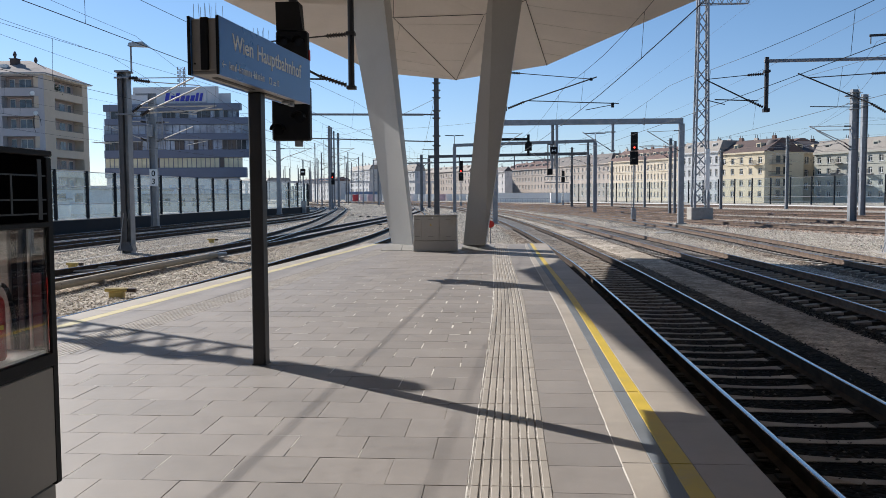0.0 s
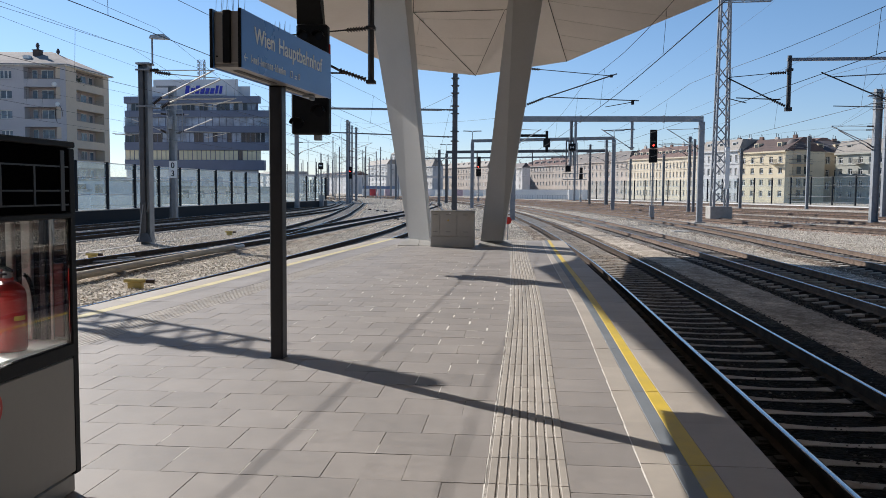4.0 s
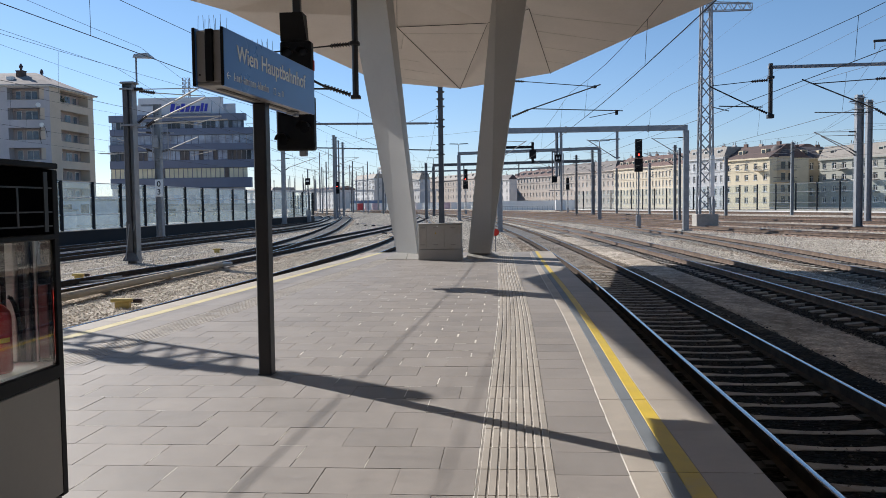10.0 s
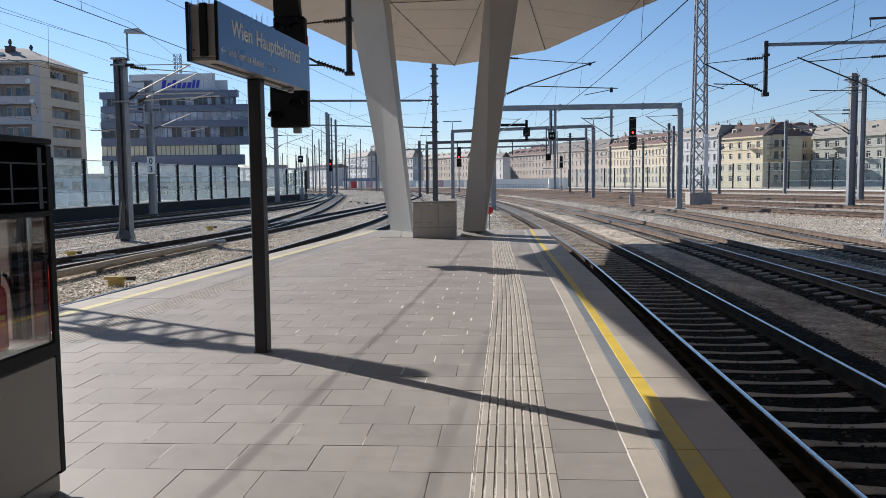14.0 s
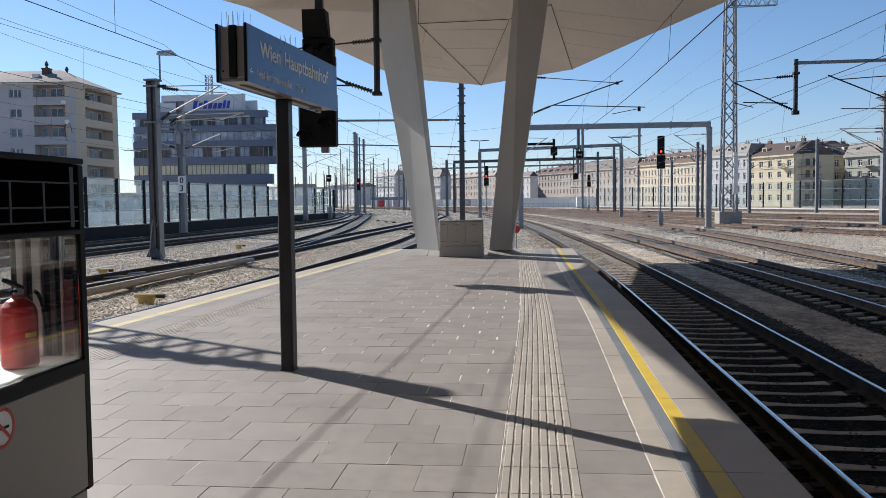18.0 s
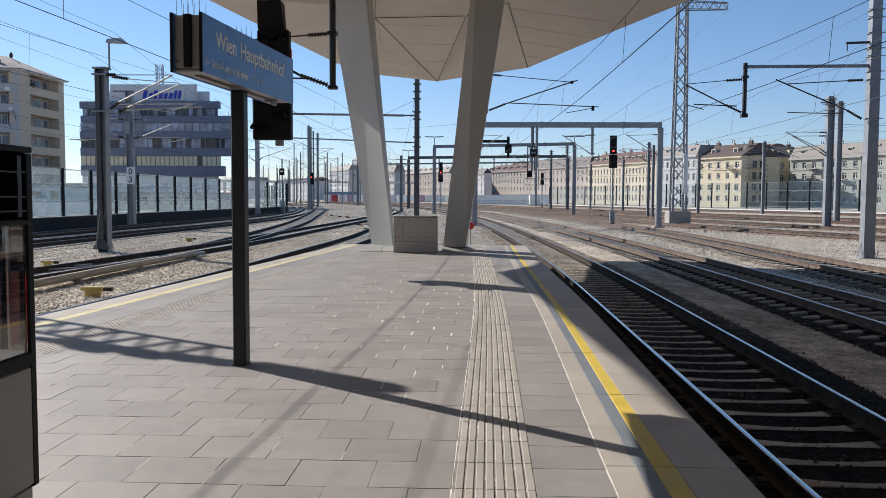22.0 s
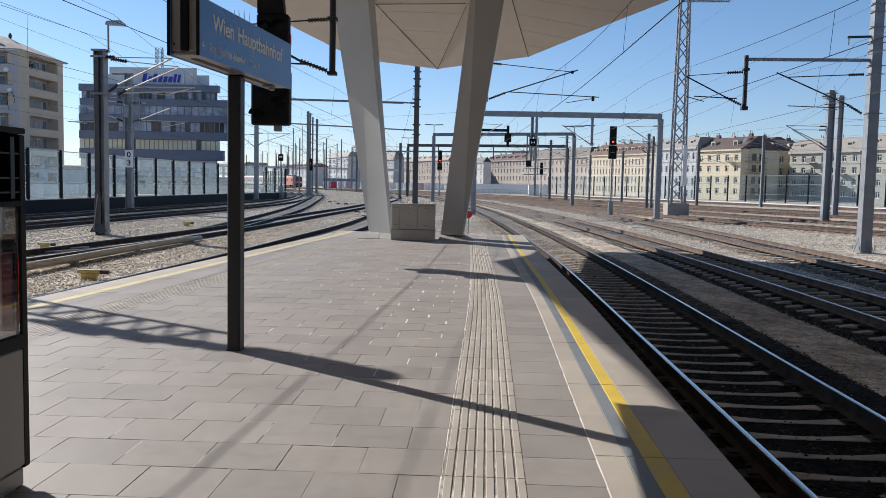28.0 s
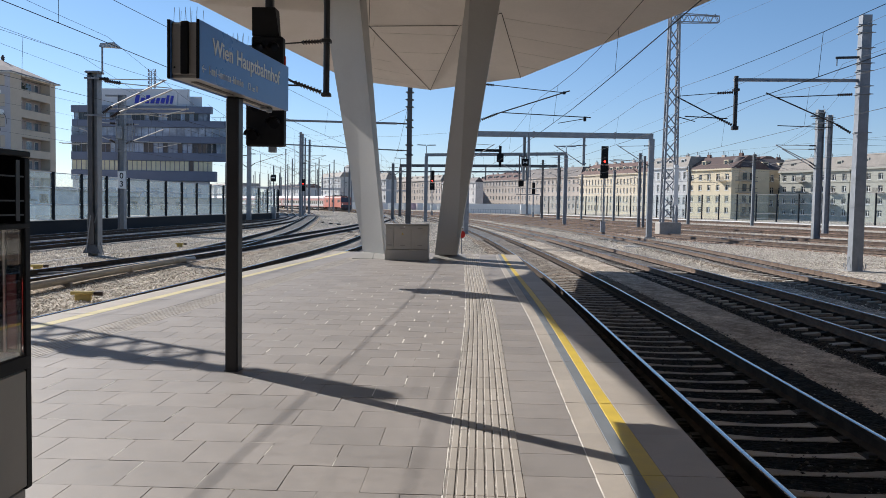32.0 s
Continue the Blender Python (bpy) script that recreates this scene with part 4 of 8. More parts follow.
def slab_mesh(w, d, name="paving_slab", material="slab", h=0.05):
    g = 0.0014
    mb = Mesher().loft(
        [(g, g, -h), (w - g, g, -h), (w - g, d - g, -h), (g, d - g, -h)],
        [(g, g, -slab_c * 0.5), (w - g, g, -slab_c * 0.5), (w - g, d - g, -slab_c * 0.5), (g, d - g, -slab_c * 0.5)])
    mb.v[4:] = [(g, g, -0.003), (w - g, g, -0.003), (w - g, d - g, -0.003), (g, d - g, -0.003)]
    o = len(mb.v)
    e = g + 0.0016
    mb.v += [(e, e, 0), (w - e, e, 0), (w - e, d - e, 0), (e, d - e, 0)]
    mb.f = [f for f in mb.f if f != (4, 5, 6, 7) and f != (3, 2, 1, 0)]
    mb.f += [(o, o + 1, o + 2, o + 3)] + [(4 + i, 4 + (i + 1) % 4, o + (i + 1) % 4, o + i) for i in range(4)]
    mb.mi = [0] * len(mb.f)
    return mb


def left_strip(y):
    """Inner side of the strip of edge slabs and tactile slabs along the slanting edge."""
    return edge_left(y) + 1.62


def paving():
    rng = random.Random(4)
    full = slab_mesh(P_COL, P_ROW).mesh("paving_slab", [M["slab"]])
    half = slab_mesh(P_COL / 2, P_ROW).mesh("paving_slab_half", [M["slab"]])
    rest = Mesher()
    count = 0
    r0, r1 = int((Y0 - ROW0) / P_ROW), int((26.9 - ROW0) / P_ROW)
    for r in range(r0, r1 + 1):
        y = ROW0 + r * P_ROW
        if y + P_ROW > Y1:
            continue
        shift = guide_line(y + P_ROW / 2) - COL0
        x, k = COL0 + shift, 0
        while True:
            w = P_COL / 2 if (k == 0 and r % 2) else P_COL
            lim = left_strip(y + P_ROW * 0.5)
            x1 = x
            x = x - w
            cut = False
            if x < lim:
                x = lim
                cut = True
            w = x1 - x
            if w < 0.05:
                break
            dz = rng.uniform(-0.0012, 0.0012)
            if not cut and -4.3 < x < 0 and 4.0 < y < 17.5 and count < 290 and rng.random() < (1.0 if y < 12.5 else 0.35):
                part("paving_slab", half if w < P_COL * 0.6 else full, None, plat, m=Matrix.Translation((x, y, dz)))
                count += 1
            else:
                t = slab_mesh(w, P_ROW)
                rest.add([(a + x, b + y, c + dz) for a, b, c in t.v], t.f)
            k += 1
            if cut:
                break
        # single column between the tactile strip and the edge
        xa, xb = COL0 + shift + 0.457, inner_line(y + P_ROW / 2) - 0.005
        t = slab_mesh(xb - xa, P_ROW)
        rest.add([(a + xa, b + y - 0.08, c) for a, b, c in t.v], t.f)
    ob = part("paving_beyond", rest, "slab", plat)
    tagged(ob, kind="stuff")


def tactile_slab_mesh(rise=0.0035):
    """Ribbed guidance slab: eight raised ribs."""
    w, d = 0.45, P_ROW - 0.003
    mb = Mesher().box(0.003, w - 0.003, 0.003, d, -0.05, -0.003)
    for i in range(8):
        x = 0.02 + i * (w - 0.04) / 7.3
        mb.loft([(x - 0.004, 0.0035, -0.003), (x + 0.042, 0.0035, -0.003), (x + 0.042, d - 0.0005, -0.003), (x - 0.004, d - 0.0005, -0.003)],
                [(x, 0.005, rise), (x + 0.038, 0.005, rise), (x + 0.038, d - 0.002, rise), (x, d - 0.002, rise)])
    return mb


def edges():
    tac = tactile_slab_mesh().mesh("tactile_slab", [M["tactile"]])
    r0, r1 = int((Y0 - ROW0) / P_ROW), int((25.6 - ROW0) / P_ROW)
    for r in range(r0, r1 + 1):
        part("tactile_slab", tac, None, plat, m=pose(guide_line(ROW0 + r * P_ROW) + 0.003, ROW0 + r * P_ROW, 0, 0, 0, -math.degrees(math.atan((guide_line(ROW0 + (r + 1) * P_ROW) - guide_line(ROW0 + r * P_ROW)) / P_ROW))))
    # edge units, about 1.8 m long, with a pale inner band, a grey band and the yellow line
    L = 1.80
    y = 5.06 - L * 10
    while y < Y1:
        a, b = max(y, Y0) + 0.005, min(y + L, Y1) - 0.005
        if b - a > 0.2:
            c = (a + b) / 2
            for name, f0, f1, z, material in (("edge_slab", inner_line, lambda y: yellow_side(y) - 0.102, 0.0, "slab_band"), ("grey_band", lambda y: yellow_side(y) - 0.1, lambda y: yellow_side(y) - 0.001, 0.0, "grey_band"),
                                              ("yellow_line", lambda y: yellow_side(y) + 0.001, yellow_end, 0.001, "yellow"), ("edge_stone", lambda y: yellow_end(y) + 0.002, edge_right, 0.0, "slab_band")):
                zb = -0.14 if name == "edge_stone" else -0.05
                g = 0.003
                mb = Mesher()
                for p, q in ((a, c), (c, b)):
                    vs = [(f0(p), p), (f1(p), p), (f1(q), q), (f0(q), q)]
                    ga, gb = (g if p == a else 0), (g if q == b else 0)
                    top = [(f0(p) + g, p + ga, z), (f1(p) - g, p + ga, z), (f1(q) - g, q - gb, z), (f0(q) + g, q - gb, z)]
                    mb.loft([(u, v, zb) for u, v in vs], [(u, v, z - 0.003) for u, v in vs]).loft([(u, v, z - 0.003) for u, v in vs], top)
                part(name, mb, material, plat)
        y += L
    y = 4.2 - L * 9
    while y < Y1:
        a, b = max(y, Y0) + 0.004, min(y + L, Y1) - 0.004
        if b - a > 0.2:
            ea, eb = edge_left(a), edge_left(b)
            for name, o0, o1, z, material in (("edge_stone", 0.0, 0.36, 0.0, "slab_band"), ("yellow_line", 0.362, 0.53, 0.001, "yellow_pale"), ("edge_slab", 0.532, 1.15, 0.0, "slab")):
                zb = -0.14 if name == "edge_stone" else -0.05
                vs = [(ea + o0, a), (ea + o1, a), (eb + o1, b), (eb + o0, b)]
                g = 0.004
                top = [(vs[0][0] + g, a + g, z), (vs[1][0] - g, a + g, z), (vs[2][0] - g, b - g, z), (vs[3][0] + g, b - g, z)]
                part(name, Mesher().loft([(p, q, zb) for p, q in vs], [(p, q, z - 0.004) for p, q in vs]).loft([(p, q, z - 0.004) for p, q in vs], top), material, plat)
        y += L
    turn = math.degrees(math.atan(0.0765))
    tac = tactile_slab_mesh(0.0005).mesh("tactile_slab_worn", [M["tactile"]])
    y = Y0 + 0.5
    while y < 24.5:
        part("tactile_slab", tac, None, plat, m=pose(edge_left(y) + 1.16, y, 0, 0, 0, -turn))
        y += P_ROW * math.cos(radians(turn))


edges()
paving()
# whitish mortar left in some of the joints
_rng = random.Random(21)
_bits = Mesher()
for _r in range(0, 40):
    _y = ROW0 + _r * P_ROW
    _x0 = guide_line(_y + P_ROW / 2)
    for _c in range(8):
        _x = _x0 - _c * P_COL - (P_COL / 2 if _r % 2 else 0)
        _much = max(0.0, 1 - ((_r - 18) / 15) ** 2) * max(0.0, 1 - _c / 7)
        if _x < left_strip(_y) + 0.3:
            continue
        if _rng.random() < 0.25 + 0.7 * _much:
            _a, _w = _rng.uniform(0, 0.18), 0.0016 + _much * _rng.uniform(0.003, 0.013)
            _bits.box(_x - _w, _x + _w, _y + _a, _y + _a + _rng.uniform(0.14, 0.27), -0.012, 0.0006)
        if _rng.random() < 0.2 + 0.5 * _much:
            _a, _w = _rng.uniform(0, 0.25), 0.0014 + _much * _rng.uniform(0.001, 0.01)
            _bits.box(_x + _a, _x + _a + _rng.uniform(0.08, 0.2), _y - _w, _y + _w, -0.012, 0.0006)
tagged(part("mortar_smear", _bits, "mortar", plat, "whitish mortar smeared in the joints"), kind="stuff")
_ys = [Y0 + 0.9 * _i for _i in range(46)]
for _f, _w in ((lambda y: guide_line(y) + 0.0005, 0.0045), (lambda y: guide_line(y) + 0.4545, 0.0045), (lambda y: inner_line(y) - 0.0025, 0.005)):
    part("mortar_joint", Mesher().sweep([(_f(_y), _y, 0) for _y in _ys if _y < 26.8], [(-_w, -0.02), (-_w, -0.0013), (_w, -0.0013), (_w, -0.02)]), "mortar", plat, "whitish mortar joint")


# ---- masts, gantries and wires ----
def ribbed(mb, p, q, r, n=7):
    """A ribbed insulator between p and q."""
    p, q = Vector(p), Vector(q)
    mb.rod(p, q, r * 0.45, 8)
    for i in range(n):
        a = p.lerp(q, (i + 0.15) / n)
        b = p.lerp(q, (i + 0.65) / n)
        mb.rod(a, b, r, 8, r * 0.6)


def h_beam(mb, z0, z1, w=0.26, d=0.26, t=0.02):
    a, b, c = w / 2, d / 2, t / 2
    mb.prism([(-a, -b), (-a + t, -b), (-a + t, -c), (a - t, -c), (a - t, -b), (a, -b), (a, b), (a - t, b), (a - t, c), (-a + t, c), (-a + t, b), (-a, b)], z0, z1)


def cantilever(mast, dx, dy, z_top, z_low, reach_z, material="tube"):
    """Catenary bracket from the mast (local) to a point dx, dy away above a track."""
    L = math.hypot(dx, dy)
    ux, uy = dx / L, dy / L

    def at(s, z):
        return Vector((ux * s, uy * s, z))

    s0 = 0.15
    for a, b in ((at(s0 + 0.1, z_top), at(s0 + 0.62, z_top)), (at(s0 + 0.1, z_low), at(s0 + 0.55, z_low + 0.33))):
        ins = Mesher()
        ribbed(ins, a, b, 0.075)
        part("insulator", ins, "insulator", mast)
    arm = Mesher()
    arm.rod(at(s0 + 0.62, z_top), at(L, z_top + 0.02), 0.024, 6)
    arm.rod(at(s0 + 0.55, z_low + 0.33), at(L, z_top + 0.02), 0.036, 6)
    arm.rod(at(s0 + 0.02, z_top), at(s0 + 0.1, z_top), 0.03, 6)
    arm.rod(at(s0 + 0.02, z_low), at(s0 + 0.1, z_low), 0.03, 6)
    arm.rod(at(L * 0.32, z_low + 0.55), at(L * 1.18, reach_z + 0.35), 0.024, 6)
    arm.rod(at(L * 1.1, reach_z + 0.33), at(L * 0.78, reach_z + 0.02), 0.016, 5)
    part("cantilever_tube", arm, material, mast)
    for z in (z_top, z_low):
        part("clamp", Mesher().bar(at(-0.16, z), at(0.2, z), 0.09, 0.07), "galv", mast)


def mast(x, y, top, kind="h", w=0.26, material="mast_grey", label="grey steel catenary mast beside the tracks", bands=0, lamp=None, arms=()):
    t = thing("catenary_mast", (x, y, 0), label, "mast", "masts beside the tracks")
    mb = Mesher()
    if kind == "h":
        h_beam(mb, -0.774, top, w, w)
    elif kind == "box":
        mb.loft([(-w / 2, -w / 2, -0.774), (w / 2, -w / 2, -0.774), (w / 2, w / 2, -0.774), (-w / 2, w / 2, -0.774)], [(-w * 0.42, -w * 0.42, top), (w * 0.42, -w * 0.42, top), (w * 0.42, w * 0.42, top), (-w * 0.42, w * 0.42, top)])
    else:
        mb.rod((0, 0, -0.774), (0, 0, top), w / 2, 12, w * 0.4)
    part("shaft", mb, material, t)
    foot = Mesher().cbox(-w * 1.1, w * 1.1, -w * 1.1, w * 1.1, -0.95, -0.775, 0.02)
    part("footing", foot, "concrete", t)
    for sx, sy in ((1, 0), (-1, 0), (0, 1), (0, -1)):
        a, b = sx * w * 0.9, sy * w * 0.9
        ribs = Mesher().loft([(a - 0.012, b - 0.012, -0.774), (a + 0.012, b - 0.012, -0.774), (a + 0.012, b + 0.012, -0.774), (a - 0.012, b + 0.012, -0.774)],
                  [(a * 0.5 - 0.012, b * 0.5 - 0.012, -0.15), (a * 0.5 + 0.012, b * 0.5 - 0.012, -0.15), (a * 0.5 + 0.012, b * 0.5 + 0.012, -0.15), (a * 0.5 - 0.012, b * 0.5 + 0.012, -0.15)])
        part("foot_rib", ribs, material, t)
    for i in range(bands):
        z = top - 0.25 - i * 0.42
        part("band", Mesher().cbox(-w * 0.62, w * 0.62, -w * 0.62, w * 0.62, z - 0.03, z + 0.03, 0.006).bar((-w * 1.15, 0, z), (w * 1.15, 0, z), 0.035, 0.035), material, t)
    if lamp:
        side, hz_ = lamp
        part("lamp_pole", Mesher().path([Vector((0, 0, top - 0.3)), Vector((0.0, 0, hz_)), Vector((side * 0.25, 0, hz_ + 0.05))], 0.03, 6), "galv", t)
        lm = Mesher().loft([(side * 0.1, -0.1, hz_ + 0.02), (side * 0.8, -0.13, hz_ + 0.04), (side * 0.8, 0.13, hz_ + 0.04), (side * 0.1, 0.1, hz_ + 0.02)][:: int(side)],
                           [(side * 0.12, -0.08, hz_ + 0.12), (side * 0.7, -0.1, hz_ + 0.15), (side * 0.7, 0.1, hz_ + 0.15), (side * 0.12, 0.08, hz_ + 0.12)][:: int(side)])
        part("lamp_head", lm, "galv", t, "grey flat street lamp head")
    for a in arms:
        cantilever(t, *a)
    return t


p1 = mast(-15.6, 34.13, 6.72, "h", 0.42, "galv", "tall grey steel catenary mast with a lamp above it", arms=())
part("lamp_pole", Mesher().rod((0.33, 0, 6.72), (0.33, 0, 7.86), 0.04, 8), "galv", p1)
part("lamp_head", Mesher().loft([(0.24, -0.12, 7.8), (1.08, -0.15, 7.76), (1.08, 0.15, 7.76), (0.24, 0.12, 7.8)], [(0.28, -0.08, 7.95), (0.85, -0.12, 7.98), (0.85, 0.12, 7.98), (0.28, 0.08, 7.95)]), "tube", p1, "pale flat street lamp head")
for q0, q1, q2 in (((0.16, 0, 6.51), (0.6, 0, 6.5), (2.95, 0, 6.49)), ((0.3, 0.3, 6.48), (0.98, 0.3, 6.375), (3.1, 0.3, 6.2)), ((0.34, 0, 5.11), (0.72, 0, 5.4), (2.98, 0, 6.5)), ((0.55, 0.3, 4.98), (0.92, 0.3, 5.2), (3.14, 0.3, 6.15))):
    ins = Mesher()
    ribbed(ins, q0, q1, 0.085)
    part("insulator", ins, "insulator", p1)
    part("bracket_tube", Mesher().rod(q1, q2, 0.034 if q0[2] < 6 else 0.02, 6), "tube", p1)
for a, b, r in (((0.5, 0, 5.3), (3.9, 0, 5.33), 0.03), ((0.7, 0.3, 5.09), (4.05, 0.3, 5.22), 0.03)):
    part("bracket_tube", Mesher().rod(a, b, r, 6), "tube", p1)
for a, b, r in (((3.9, 0, 5.33), (2.9, 0, 5.05), 0.018), ((4.05, 0.3, 5.22), (1.9, 0.3, 5.12), 0.018), ((1.9, 0.3, 5.12), (2.95, 0.3, 5.0), 0.018)):
    part("steady_arm", Mesher().rod(a, b, r, 6), "tube", p1)
part("clamp", Mesher().bar((-0.3, -0.25, 5.0), (0.55, -0.25, 5.0), 0.08, 0.07).bar((-0.3, 0.25, 4.95), (0.6, 0.25, 4.95), 0.08, 0.07).bar((-0.3, -0.25, 6.5), (0.3, -0.25, 6.5), 0.08, 0.07), "galv", p1)
# added dark filler: the shade in the open side of the mast
part("cable_duct", Mesher().cbox(-0.188, -0.01, -0.2, -0.012, -0.5, 6.6, 0.01), "mast_dark", p1, "dark block standing for the shade in the mast's hollow")
part("head_cap", Mesher().cbox(-0.3, 0.3, -0.26, 0.26, 6.722, 6.8, 0.01), "galv", p1)
part("foot_casing", Mesher().loft([(-0.36, -0.38, -0.655), (0.3, -0.38, -0.655), (0.3, -0.215, -0.655), (-0.36, -0.215, -0.655)], [(-0.2, -0.28, -0.3), (0.14, -0.28, -0.3), (0.14, -0.215, -0.3), (-0.2, -0.215, -0.3)]).cbox(-0.2, 0.06, -0.28, -0.215, -0.298, 1.0, 0.02), "mast_dark", p1, "dark cable clamps and flared foot")
part("cable_clamp", Mesher().rod((0.1, -0.27, 0.6), (0.24, -0.27, 1.1), 0.02, 6).rod((-0.22, -0.35, -0.6), (-0.05, -0.3, 0.9), 0.025, 6), "galv", p1)
m03 = mast(-25.2, 59.5, 9.05, "h", 0.46, "galv", "grey catenary mast with a white number plate and a mesh cage")
for q0, q1, q2 in (((0.3, 0, 5.62), (0.85, 0, 5.8), (3.0, 0, 6.64)), ((-0.35, 0, 5.62), (-0.95, 0, 5.85), (-3.1, 0, 6.65)), ((-0.3, 0, 6.98), (-0.9, 0, 7.05), (-1.8, 0, 7.1)), ((0.3, 0, 6.95), (0.9, 0, 6.98), (1.2, 0, 6.98))):
    ins = Mesher()
    ribbed(ins, q0, q1, 0.1)
    part("insulator", ins, "insulator", m03)
    part("bracket_tube", Mesher().rod(q1, q2, 0.04, 6), "tube", m03)
for a, b, r in (((0.9, 0, 5.75), (4.3, 0, 5.68), 0.035), ((2.5, 0, 5.3), (4.0, 0, 5.6), 0.025), ((-0.9, 0, 5.6), (-4.4, 0, 5.55), 0.035), ((-3.1, 0, 5.45), (-4.6, 0, 5.6), 0.025)):
    part("bracket_tube", Mesher().rod(a, b, r, 6), "tube", m03)
part("head_arm", Mesher().bar((-1.2, 0, 9.0), (0.3, 0, 9.0), 0.16, 0.12), "mast_grey", m03)
plate = part("number_plate", Mesher().cbox(-0.24, 0.36, -0.235, -0.215, 2.35, 3.6, 0.01), "white_paint", m03, "white plate with black digits")
for ch, z in (("0", 3.08), ("3", 2.5)):
    dm = text_mesh(ch, 0.58, "digit")
    dm.materials.append(M["black"])
    d = new("digit", dm)
    d.parent = plate
    d.matrix_basis = Matrix.Translation((-0.1, -0.238, z)) @ Euler((radians(90), 0, 0)).to_matrix().to_4x4()
cage = part("cage_frame", Mesher().bar((-0.3, -0.32, 5.0), (0.87, -0.32, 5.0), 0.06, 0.06).bar((-0.3, -0.32, 7.32), (0.87, -0.32, 7.32), 0.06, 0.06).bar((-0.3, -0.32, 5.0), (-0.3, -0.32, 7.32), 0.06, 0.06).bar((0.87, -0.32, 5.0), (0.87, -0.32, 7.32), 0.06, 0.06), "galv", m03, "grey mesh cage on the mast")
wires = Mesher()
for i in range(1, 12):
    wires.box(-0.3 + i * 0.0975 - 0.008, -0.3 + i * 0.0975 + 0.008, -0.325, -0.315, 5.02, 7.3)
for i in range(1, 22):
    wires.box(-0.29, 0.86, -0.335, -0.326, 5.0 + i * 0.1055 - 0.007, 5.0 + i * 0.1055 + 0.007)
tagged(part("cage_mesh", wires, "galv", cage), kind="stuff")
part("switch_box", Mesher().cbox(-0.15, 0.18, -0.6, -0.36, 5.9, 6.8, 0.03), "galv", m03)

